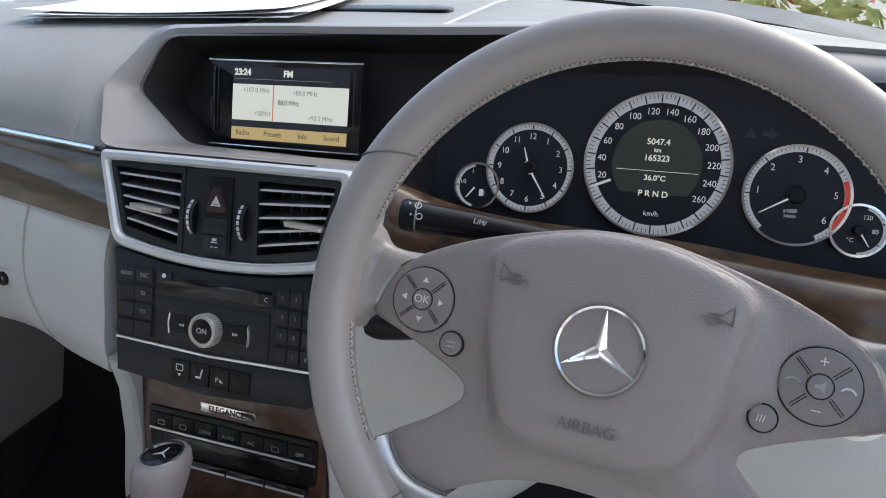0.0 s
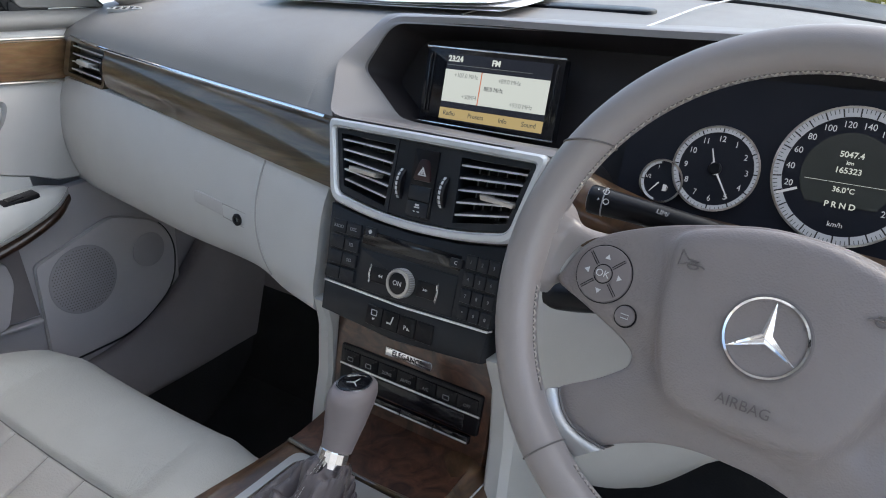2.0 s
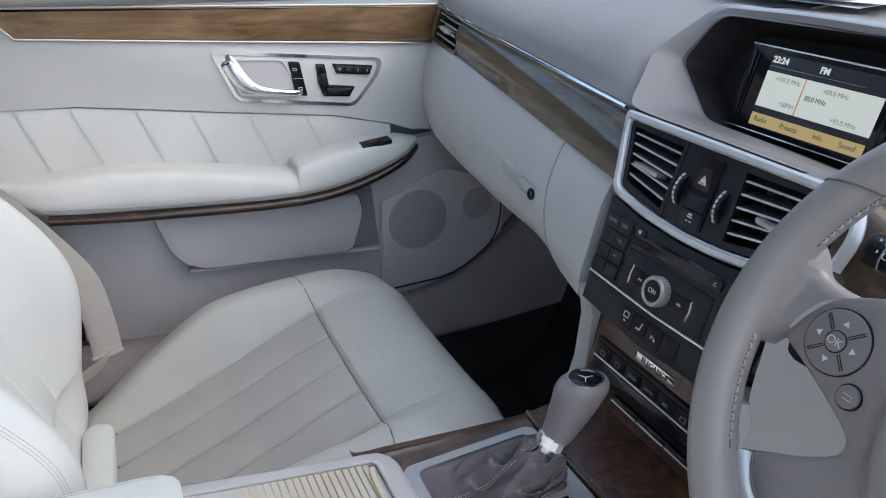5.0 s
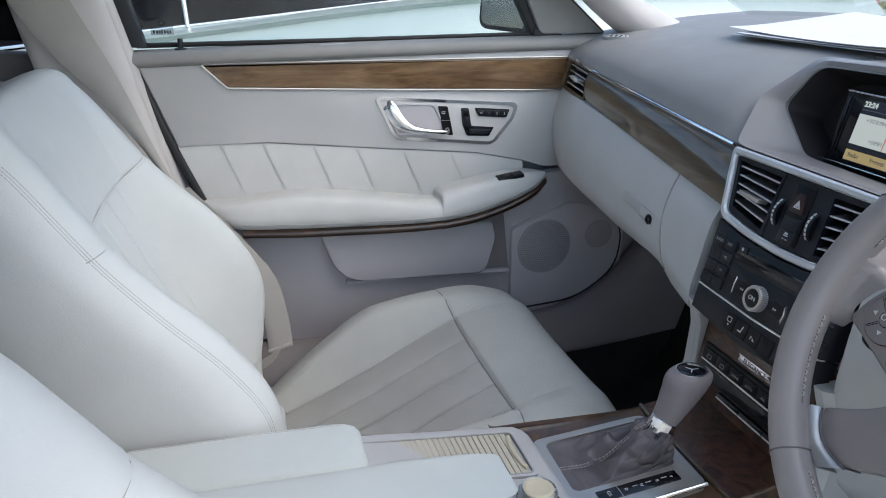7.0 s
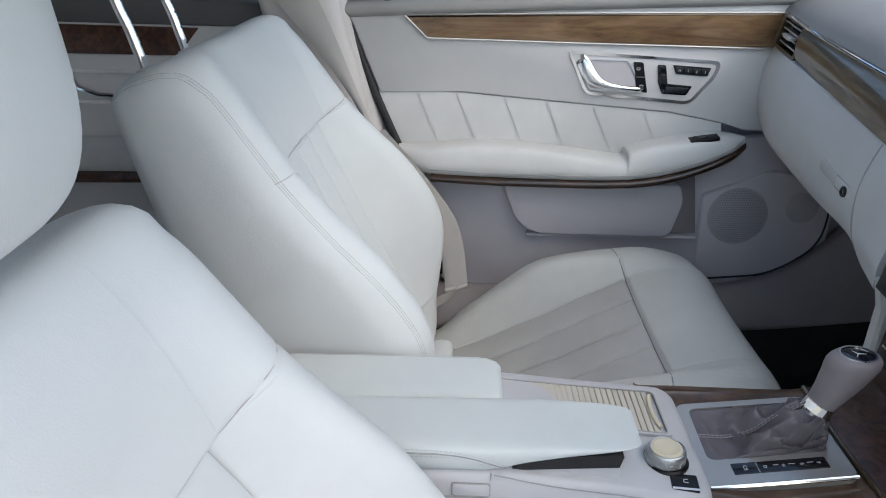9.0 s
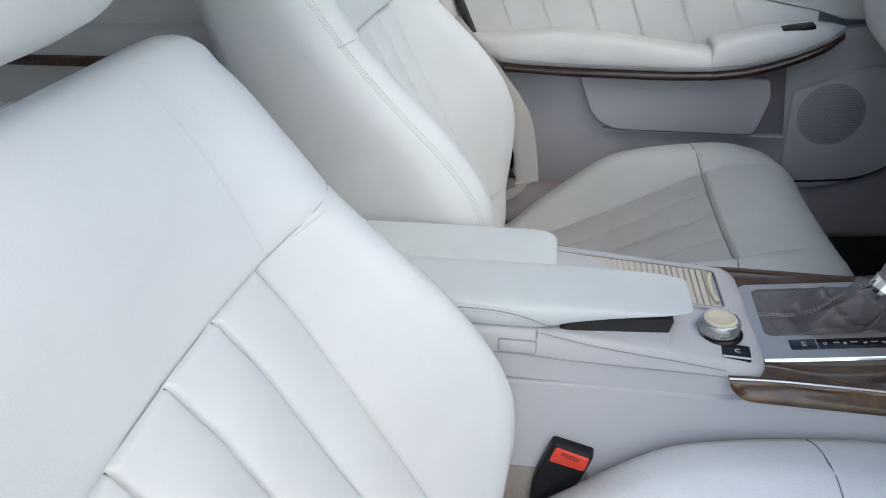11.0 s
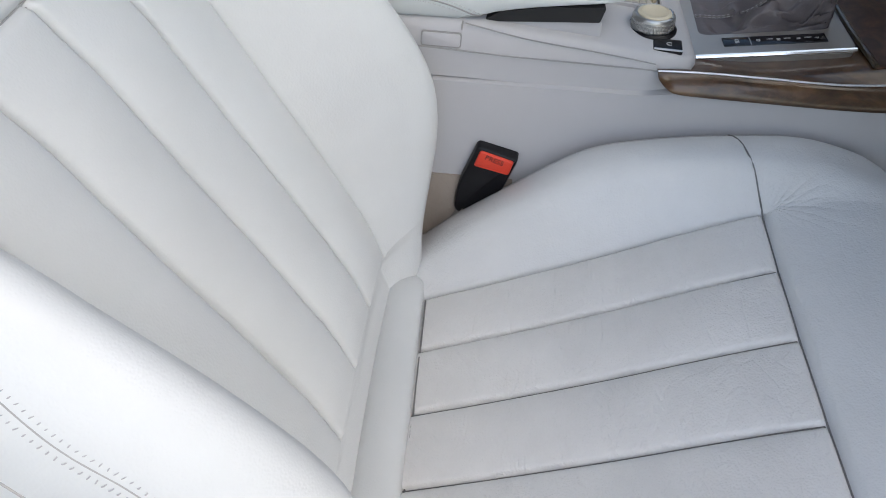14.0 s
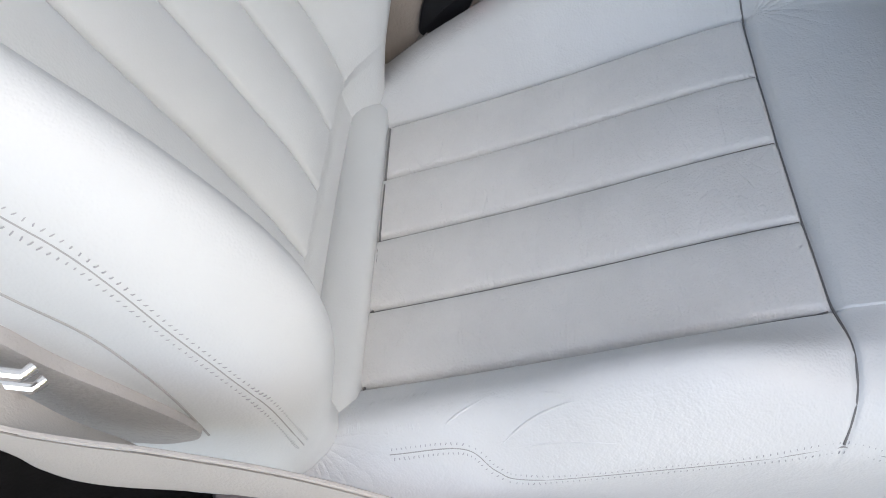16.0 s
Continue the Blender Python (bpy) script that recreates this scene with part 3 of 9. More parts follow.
def strip_rows(table, out):
    rows = []
    for x, (yt, zt), (yb, zb) in table:
        row = []
        for k, o in ((0, 0.0), (0.1, 0.55), (0.25, 0.9), (0.45, 1.0), (0.7, 0.7), (1, 0.0)):
            row.append((x, yt + (yb - yt) * k - out * o, zt + (zb - zt) * k + out * 0.3 * o))
        rows.append(row)
    return rows


wood_grid = sheet(strip_rows(STRIP, 0.008), 40, 20)
part("walnut_strip", thick(wood_grid, (0, 0.012, 0.002)), WOOD, dashboard, "polished burl walnut trim strip")
bm = bmesh.new()
tube(bm, spline([(-0.715, 1.052, 0.9485), (-0.64, 1.036, 0.945), (-0.588, 1.030, 0.9405), (-0.45, 1.0275, 0.9275), (-0.30, 1.0275, 0.9135), (-0.158, 1.030, 0.900)], 50), 0.0024, 8)
part("bright_line", bm, CHROME, dashboard, "bright line above the walnut strip")

# side air vent at the door end
vm = plane_of((-0.648, 1.035, 0.9165), (1, -0.10, -0.075), (0, 0.16, 1))
side_vent = thing("side_air_vent", (-0.65, 1.03, 0.9), "black side air vent with bright-edged slats in a walnut surround", "air vent", "air vents")
o_ = round_poly([(-0.066, 0.030), (0.060, 0.030), (0.058, -0.031), (-0.072, -0.030)], 0.008)
i_ = round_poly([(-0.052, 0.024), (0.052, 0.025), (0.051, -0.025), (-0.055, -0.024)], 0.004)
part("walnut_surround", band(bmesh.new(), o_, i_, -0.014, 0.002, vm), WOOD, side_vent)
part("vent_housing", prism(bmesh.new(), [(-0.06, 0.028), (0.055, 0.028), (0.055, -0.028), (-0.06, -0.028)], -0.04, -0.022, vm), BLACK, side_vent)
for k in range(4):
    y = 0.017 - 0.0115 * k
    bm = bmesh.new()
    box(bm, (-0.052, y - 0.0012, -0.02), (0.040, y + 0.0012, -0.003), 0.0006, vm)
    s = part("slat", bm, SLAT, side_vent)
    bm = bmesh.new()
    box(bm, (-0.052, y - 0.0012, -0.003), (0.040, y + 0.0012, -0.0016), 0.0004, vm)
    part("slat_edge", bm, SLATEDGE, s)
bm = bmesh.new()
box(bm, (-0.024, -0.007, -0.012), (0.012, 0.001, 0.006), 0.002, vm)
part("vent_tab", bm, SATIN, side_vent)
bm = lathe(bmesh.new(), [(0.017, -0.003), (0.018, 0.0), (0.017, 0.003)], vm @ Matrix.Translation((0.0455, 0, -0.014)) @ pose(0, 0, 0, 0, 90, 0), 28)
part("vent_wheel", bm, BLACK, side_vent)

# ---- hood over screen and cluster ----
HM = plane_of((0, 1.10, 0.95), (1, 0, 0), (0, 0.33, 0.944))
hood_in = [(-0.157, -0.0003), (-0.130, 0.057), (-0.02, 0.0625), (0.10, 0.0625), (0.22, 0.064), (0.32, 0.067), (0.418, 0.064), (0.528, 0.012), (0.602, -0.065), (0.585, -0.118), (0.38, -0.128), (0.185, -0.118), (0.150, -0.060), (0.03, -0.055), (-0.086, -0.0535)]
hood_out = [(-0.184, 0.010), (-0.148, 0.0735), (-0.02, 0.0775), (0.10, 0.0775), (0.22, 0.079), (0.32, 0.082), (0.430, 0.080), (0.548, 0.025), (0.634, -0.062), (0.60, -0.126), (0.38, -0.135), (0.178, -0.124), (0.146, -0.066), (0.03, -0.066), (-0.106, -0.059)]
ri = [0.012, 0.02, 0.03, 0.05, 0.05, 0.05, 0.05, 0.05, 0.03, 0.03, 0.05, 0.02, 0.02, 0.02, 0.012]
hi, ho = round_poly(hood_in, ri, 4), round_poly(hood_out, [r * 1.3 for r in ri], 4)
hood = thing("screen_hood", (0.2, 1.1, 0.95), "grey grained hood over the screen and instruments", "dash hood")


def hood_shell():
    levels = []
    for f, z, drop, k in ((0, -0.006, 0, 0), (0, 0.0, 0, 0), (0.42, 0.0022, -0.0005, 0), (0.50, 0.0022, -0.0018, 0), (0.75, 0.0030, -0.0100, 0), (1, -0.004, -0.0140, 0), (1, -0.03, 0, 0), (1, -0.16, 0, 1)):
        row = []
        for (x, y), (xi, yi) in zip(ho, hi):
            # the upper lip rolls back under the windscreen
            w = min(1.0, max(0.0, (y - 0.02) / 0.03))
            v = HM @ Vector((xi + (x - xi) * f, yi + (y - yi) * f, z + w * drop))
            if k:
                v = HM @ Vector((x * 1.02, y, z))
                v.z += 0.045 if y > 0 else 0.02
            row.append(tuple(v))
        levels.append(row)
    return grid(bmesh.new(), levels, ring=True)


shell = part("hood_shell", hood_shell(), HOOD, hood, angle=50)
shell.data.materials.append(POCKET)
for p in shell.data.polygons:
    q = HM.inverted() @ p.center
    if q.y < -0.05 and q.x > 0.125:
        p.material_index = 1
rows = []
for z, k in ((-0.0005, 1.0), (-0.012, 0.985), (-0.05, 0.95)):
    cx, cy = 0.22, -0.03
    rows.append([tuple(HM @ Vector((cx + (x - cx) * k, cy + (y - cy) * k, z))) for x, y in hi])
part("pocket_wall", grid(bmesh.new(), rows, ring=True), POCKET, hood, "matt black pocket lining", angle=50)
bm = prism(bmesh.new(), [(0.22 + (x - 0.22) * 0.97, -0.03 + (y + 0.03) * 0.97) for x, y in hi], -0.056, -0.048, HM)
part("pocket_back", bm, POCKET, hood, "matt black pocket lining")
# cheek that runs from the pocket's edge out to the dash pad and down to the vents
def polyline(pts, n):
    """Points spread along a run of straight pieces, its corners slightly eased."""
    p = np.concatenate([np.linspace(a, b, n, endpoint=False) for a, b in zip(np.array(pts[:-1], float), np.array(pts[1:], float))] + [np.array(pts[-1:], float)])
    for _ in range(3):
        p[1:-1] = (p[:-2] + 2 * p[1:-1] + p[2:]) / 4
    return p


cheek_in = polyline([(0.10, 0.0625, -0.0030), (-0.130, 0.057, 0.0015), (-0.157, -0.0003, 0.004), (-0.086, -0.0535, 0.003), (0.10, -0.0575, 0.0)], 14)
cheek_out = polyline([(0.10, 0.0775, -0.0200), (-0.150, 0.0735, -0.013), (-0.1741, -0.001, 0.031), (-0.136, -0.0690, 0.066), (0.10, -0.0695, 0.066)], 14)
cheek_far = cheek_out + np.array((-0.014, -0.004, -0.020)) * np.clip(np.interp(np.arange(len(cheek_out)), [0, 14, 28, 42, 56], [0.0, 0.6, 1.0, 0.5, 0.2]), 0, 1)[:, None]
rows = []
for k in (0.0, 0.05, 0.2, 0.4, 0.6, 0.8, 0.95, 1.0):
    lift = 0.003 * math.sin(math.pi * k)
    rows.append([tuple(HM @ Vector((*(a[:2] + (b[:2] - a[:2]) * k), a[2] + (b[2] - a[2]) * k + lift))) for a, b in zip(cheek_in, cheek_out)])
rows.append([tuple(HM @ Vector(tuple(q))) for q in cheek_out * 0.5 + cheek_far * 0.5 + np.array((0, 0, -0.001))])
rows.append([tuple(HM @ Vector(tuple(q))) for q in cheek_far])
part("hood_cheek", grid(bmesh.new(), rows), HOOD, hood, "grey grained cheek beside the screen", angle=60)
# trim band between the hood and the centre vents
low_band = sheet([[(x, 1.018, 0.9035), (x, 1.030, 0.9065), (x, 1.058, 0.9025), (x, 1.082, 0.896)] for x in (-0.100, -0.05, 0.02, 0.09, 0.148)], 12, 12)
part("hood_base", thick(low_band, (0, 0.01, -0.02)), HOOD, hood)

# ---- display screen ----
screen = thing("display_screen", (0, 1.11, 0.94), "lit radio display showing FM stations with an amber menu bar", "display screen")
SM = plane_of((0.0095, 1.1125, 0.9395), (1, 0, 0), (0, 0.215, 0.977))
part("bezel", prism(bmesh.new(), rect(-0.088, -0.0425, 0.088, 0.0425, 0.002), -0.012, 0.0, SM, 0.001), GLOSS, screen, "gloss black bezel")
for y in (-0.0428, 0.0428):
    bm = bmesh.new()
    box(bm, (-0.089, y - 0.0009, -0.002), (0.089, y + 0.0009, 0.0016), 0.0004, SM)
    part("bright_edge", bm, CHROME, screen)
L_, R_ = -0.0590, 0.0745
part("picture", prism(bmesh.new(), rect(L_, -0.037, R_, 0.037), 0.0, 0.0004, SM), SCREENBLACK, screen, "lit display picture")
part("station_field", prism(bmesh.new(), rect(L_, -0.0165, R_, 0.0195), 0.0004, 0.0007, SM), SCREENWHITE, screen)
part("menu_bar", prism(bmesh.new(), rect(L_, -0.036, R_, -0.0235), 0.0004, 0.0007, SM), SCREENAMBER, screen)
part("tuning_line", prism(bmesh.new(), rect(-0.0108, -0.0165, -0.0096, 0.0195), 0.0007, 0.0009, SM), SCREENBAR, screen)
part("header_line", prism(bmesh.new(), rect(L_ + 0.001, 0.0245, 0.052, 0.0248), 0.0004, 0.0006, SM), SCREENGREY, screen)
for txt, x, y, s, mt in (("23:24", -0.0475, 0.0312, 0.0088, SCREENWHITE), ("FM", 0.006, 0.0305, 0.0088, SCREENWHITE)):
    lettering("caption", txt, s, SM @ Matrix.Translation((x, y, 0.0008)), mt, screen, bold=0.0003)
for txt, x, y, mt in (("+107.0 MHz", -0.0305, 0.0135, SCREENGREY), ("+89.0 MHz", 0.026, 0.0125, SCREENGREY), ("88.0 MHz", 0.0075, 0.0022, SCREENINK), ("+50MH", -0.0225, -0.0095, SCREENGREY), ("+93.0 MHz", 0.0445, -0.0112, SCREENGREY)):
    lettering("station", txt, 0.0070, SM @ Matrix.Translation((x, y, 0.0008)), mt, screen, squeeze=0.9)
for txt, x in (("Radio", -0.0455), ("Presets", -0.0095), ("Info", 0.0255), ("Sound", 0.058)):
    lettering("menu_word", txt, 0.0075, SM @ Matrix.Translation((x, -0.0295, 0.0008)), SCREENINK, screen, squeeze=0.95)
for x, w in ((-0.0815, 0.0035), (-0.0765, 0.002), (0.081, 0.003)):
    bm = bmesh.new()
    box(bm, (x - w / 2, -0.03, 0), (x + w / 2, 0.036, 0.0012), 0.0005, SM)
    part("gloss_rib", bm, GLOSS, screen)

# ---- centre stack ----
SX = 0.004
STM = plane_of((SX, 0.975, 0.753), (1, 0, 0), (0, 0.2425, 0.970))
stack = thing("centre_stack", (0, 1, 0.8), "dark slate centre stack with twin air vents in a silver frame", "centre stack")
fo = round_poly([(-0.1375, 0.1565), (0.1375, 0.1565), (0.1175, 0.0675), (0.06, 0.0580), (0.0, 0.0550), (-0.06, 0.0580), (-0.1175, 0.0675)], [0.008, 0.008, 0.014, 0.05, 0.05, 0.05, 0.014])
fi = round_poly([(-0.1275, 0.1475), (0.1275, 0.1475), (0.1095, 0.0765), (0.057, 0.0672), (0.0, 0.0642), (-0.057, 0.0672), (-0.1095, 0.0765)], [0.006, 0.006, 0.010, 0.05, 0.05, 0.05, 0.010])
bm = band(bmesh.new(), fo, fi, -0.02, 0.0, STM)
rows = [[tuple(STM @ Vector((*p, 0.0))) for p in fo], [tuple(STM @ Vector((a[0] * 0.75 + b[0] * 0.25, a[1] * 0.75 + b[1] * 0.25, 0.003))) for a, b in zip(fo, fi)], [tuple(STM @ Vector((a[0] * 0.25 + b[0] * 0.75, a[1] * 0.25 + b[1] * 0.75, 0.003))) for a, b in zip(fo, fi)], [tuple(STM @ Vector((*p, -0.001))) for p in fi]]
grid(bm, rows, ring=True)
part("silver_frame", bm, SILVER, stack, "satin silver frame")
part("vent_back", prism(bmesh.new(), fi, -0.06, -0.04, STM), BLACK, stack)
part("centre_column", prism(bmesh.new(), [(-0.0375, 0.146), (0.0375, 0.146), (0.0385, 0.068), (0.0, 0.0652), (-0.0385, 0.068)], -0.04, -0.004, STM), SLATE, stack)


def centre_vent(s):
    """A square air vent beside the hazard switch: bezel, five slats, tab and thumb wheel."""
    v = thing("centre_air_vent", (s * 0.075, 1, 0.86), "black centre air vent with five bright-edged slats", "air vent", "air vents")
    out = [(s * 0.0380, 0.1465), (s * 0.1268, 0.1465), (s * 0.1088, 0.0772), (s * 0.0385, 0.0665)]
    inn = [(s * 0.0415, 0.1400), (s * 0.1195, 0.1415), (s * 0.1045, 0.0850), (s * 0.0440, 0.0735)]
    part("vent_bezel", band(bmesh.new(), out, inn, -0.04, -0.003, STM), SLATE, v)
    for k in range(5):
        f = (k + 0.6) / 5.3
        a = Vector(inn[0]) * (1 - f) + Vector(inn[3]) * f
        b = Vector(inn[1]) * (1 - f) + Vector(inn[2]) * f
        for nm, z0, z1, mt in (("slat", -0.026, -0.0075, SLAT), ("slat_edge", -0.0075, -0.0055, SLATEDGE)):
            bm = bmesh.new()
            drop = 0.0045 if nm == "slat" else 0.0
            A = [(a.x, a.y - 0.0010), (b.x, b.y - 0.0010), (b.x, b.y + 0.0010), (a.x, a.y + 0.0010)]
            lo = [bm.verts.new(STM @ Vector((x, y + drop, z0))) for x, y in A]
            hi_ = [bm.verts.new(STM @ Vector((x, y, z1))) for x, y in A]
            for i in range(4):
                bm.faces.new((lo[i], lo[(i + 1) % 4], hi_[(i + 1) % 4], hi_[i]))
            bm.faces.new(lo[::-1])
            bm.faces.new(hi_)
            ob = part(nm, bm, mt, v if nm == "slat" else last)
            last = ob
    for k in range(6):
        x = s * (0.052 + 0.0105 * k)
        bm = bmesh.new()
        box(bm, (x - 0.0008, 0.084, -0.038), (x + 0.0008, 0.140, -0.0265), 0.0, STM)
        part("cross_vane", bm, SLAT, v)
    tx = -0.078 if s < 0 else 0.092
    bm = prism(bmesh.new(), round_poly([(tx - 0.020, 0.1085), (tx + 0.020, 0.1065), (tx + 0.0185, 0.1010), (tx - 0.0185, 0.1030)], 0.0015), -0.012, 0.0025, STM, 0.0012)
    part("vent_tab", bm, PLATE, v)
    wx = s * 0.0275
    WMx = STM @ Matrix.Translation((wx, 0.1015, -0.016)) @ pose(0, 0, 0, 0, 90, 0)
    part("thumb_wheel", lathe(bmesh.new(), [(0.0195, -0.0042), (0.0205, -0.003), (0.0205, 0.003), (0.0195, 0.0042)], WMx, 40), BLACK, v)
    for k in range(7):
        an = -0.75 + 0.25 * k
        bm = bmesh.new()
        box(bm, (-0.0012, -0.0019, 0.0196), (0.0012, 0.0019, 0.0212), 0.0, STM @ Matrix.Translation((wx, 0.1015, -0.016)) @ pose(0, 0, 0, -math.degrees(an), 0, 0))
        part("wheel_mark", bm, MARK, v)
    return v


centre_vent(-1)
centre_vent(1)
# hazard switch column
part("switch_column", prism(bmesh.new(), rect(-0.0155, 0.0705, 0.0155, 0.141, 0.002), -0.006, -0.002, STM, 0.001), BLACK, stack)
haz = part("hazard_switch", prism(bmesh.new(), round_poly([(-0.0120, 0.1085), (0.0120, 0.1085), (0.0055, 0.1310), (-0.0055, 0.1310)], [0.004, 0.004, 0.004, 0.004]), -0.003, 0.0002, STM, 0.001), DARKRED, stack, "dark red rounded hazard switch")
bm = bmesh.new()
box(bm, (-0.0135, 0.1033, -0.003), (0.0135, 0.1036, -0.0017), 0.0, STM)
part("switch_gap", bm, RUBBER, stack)
tri_o = [(0.0 + 0.0062 * math.cos(a), 0.1170 + 0.0062 * math.sin(a)) for a in (math.pi / 2, math.pi * 7 / 6, math.pi * 11 / 6)]
tri_i = [(0.6 * x, 0.1170 + 0.6 * (y - 0.1170)) for x, y in tri_o]
part("triangle", band(bmesh.new(), tri_o, tri_i, 0.0, 0.0009, STM), MARK, haz)
tri_k = [(0.40 * x, 0.1170 + 0.40 * (y - 0.1170)) for x, y in tri_o]
tri_j = [(0.15 * x, 0.1170 + 0.15 * (y - 0.1170)) for x, y in tri_o]
part("triangle", band(bmesh.new(), tri_k, tri_j, 0.0, 0.0009, STM), MARK, haz)
part("blank_switch", prism(bmesh.new(), rect(-0.0135, 0.088, 0.0135, 0.103, 0.001), -0.003, 0.0, STM, 0.0008), SLATE, stack)
esp = part("stability_switch", prism(bmesh.new(), rect(-0.0135, 0.0715, 0.0135, 0.087, 0.001), -0.003, 0.0, STM, 0.0008), SLATE, stack)
for a, b in (((-0.0025, 0.0822), (0.0025, 0.0845)), ((-0.0035, 0.0802), (0.0035, 0.0815)), ((-0.004, 0.0760), (-0.001, 0.0770)), ((0.001, 0.0760), (0.004, 0.0770))):
    part("symbol", prism(bmesh.new(), rect(*a, *b, 0.0008), 0.0, 0.0004, STM), MARK, esp)

# radio
radio = thing("car_radio", (0, 0.98, 0.75), "dark slate radio with round silver-ringed knob and key pads", "car radio")
part("front", prism(bmesh.new(), [(-0.1155, 0.064), (-0.06, 0.0555), (0.0, 0.0525), (0.06, 0.0555), (0.1155, 0.064), (0.1085, -0.0215), (0.0, -0.0245), (-0.1085, -0.0215)], -0.03, -0.001, STM, 0.001), SLATE, radio)
part("silver_line", prism(bmesh.new(), [(-0.1085, -0.0215), (0.0, -0.0245), (0.1085, -0.0215), (0.1083, -0.0235), (0.0, -0.0265), (-0.1083, -0.0235)], -0.01, 0.0005, STM), SATIN, radio)
part("disc_slot", prism(bmesh.new(), rect(-0.064, 0.0248, 0.0645, 0.0288, 0.001), -0.002, -0.0006, STM), RUBBER, radio)
part("slot_lip", prism(bmesh.new(), rect(-0.064, 0.0288, 0.0645, 0.044, 0.001), -0.002, -0.0003, STM, 0.0006), GLOSS, radio)
part("knob_panel", prism(bmesh.new(), rect(-0.0625, -0.0205, 0.0645, 0.0235, 0.002), -0.002, 0.0004, STM, 0.0012), SLATE, radio)
for s in (-1, 1):
    key = part("skip_key", prism(bmesh.new(), rect(s * 0.018, -0.0085, s * 0.0425, 0.0085, 0.002), 0.0, 0.0022, STM, 0.0008), BLACK, radio)
    part("silver_bracket", prism(bmesh.new(), round_poly([(s * 0.0425, 0.0085), (s * 0.0445, 0.0115), (s * 0.046, 0.0), (s * 0.0445, -0.0115), (s * 0.0425, -0.0085), (s * 0.0435, 0)], 0.001), 0.0, 0.003, STM, 0.0006), CHROME, radio)
    for k in range(2):
        x = s * (0.027 + 0.003 * k)
        part("symbol", prism(bmesh.new(), [(x, 0.0016), (x + s * 0.0028, 0.0), (x, -0.0016)], 0.002, 0.0025, STM), MARK, key)
part("knob_ring", lathe(bmesh.new(), [(0.0152, 0.0), (0.0152, 0.010), (0.0144, 0.0115), (0.0118, 0.0118), (0.0112, 0.0105)], STM, 48), PLATE, radio, "ribbed silver ring")
for k in range(40):
    a = 2 * math.pi * k / 40
    bm = bmesh.new()
    box(bm, (-0.0005, 0.0148, 0.001), (0.0005, 0.0157, 0.0095), 0.0, STM @ pose(0, 0, 0, 0, 0, math.degrees(a)))
    part("rib", bm, SATIN, radio)
cap = part("knob_cap", lathe(bmesh.new(), [(0.0113, 0.0), (0.0113, 0.0105), (0.0098, 0.0112)], STM, 40), BLACK, radio)
lettering("caption", "ON", 0.0072, STM @ Matrix.Translation((0, 0, 0.0114)), MARK, cap)


def key_block(x0, x1, rows, cols, marks, parent):
    for r in range(4):
        for c in range(cols):
            w = (x1 - x0) / cols
            a = (x0 + c * w + 0.0004, 0.0478 - r * 0.0172 - 0.0142)
            b = (x0 + (c + 1) * w - 0.0004, 0.0478 - r * 0.0172)
            k = part("key", prism(bmesh.new(), rect(*a, *b, 0.0015), -0.002, 0.0016, STM, 0.0009), SLATE, parent)
            txt = marks[r][c]
            if txt:
                lettering("caption", txt, 0.0052, STM @ Matrix.Translation(((a[0] + b[0]) / 2, (a[1] + b[1]) / 2, 0.0017)), DIM, k, squeeze=0.85)


key_block(-0.1085, -0.066, 4, 2, [("RADIO", "DISC"), ("", "TEL"), ("", "SYS"), ("", "")], radio)
key_block(0.0705, 0.1105, 4, 3, [("1", "2", "3"), ("4", "5", "6"), ("7", "8", "9"), ("*", "0", "#")], radio)
for x, y, txt in ((-0.053, 0.0435, ""), (0.060, 0.0360, "C")):
    k = part("key", prism(bmesh.new(), rect(x - 0.0075, y - 0.0045, x + 0.0075, y + 0.0045, 0.001), -0.001, 0.0018, STM, 0.0008), SLATE, radio)
    if txt:
        lettering("caption", txt, 0.0055, STM @ Matrix.Translation((x, y, 0.0019)), MARK, k)
    else:
        part("lens", prism(bmesh.new(), disc(x, y, 0.0022, 16), 0.0015, 0.0021, STM), MARK, k)

# switch row under the radio
row_ = thing("switch_row", (0, 0.96, 0.71), "dark slate switch row with four keys under the radio", "switch panel")
part("panel", prism(bmesh.new(), [(-0.1083, -0.024), (0.0, -0.027), (0.1083, -0.024), (0.1065, -0.056), (0.0, -0.0635), (-0.1065, -0.056)], -0.03, -0.0008, STM, 0.001), SLATE, row_)
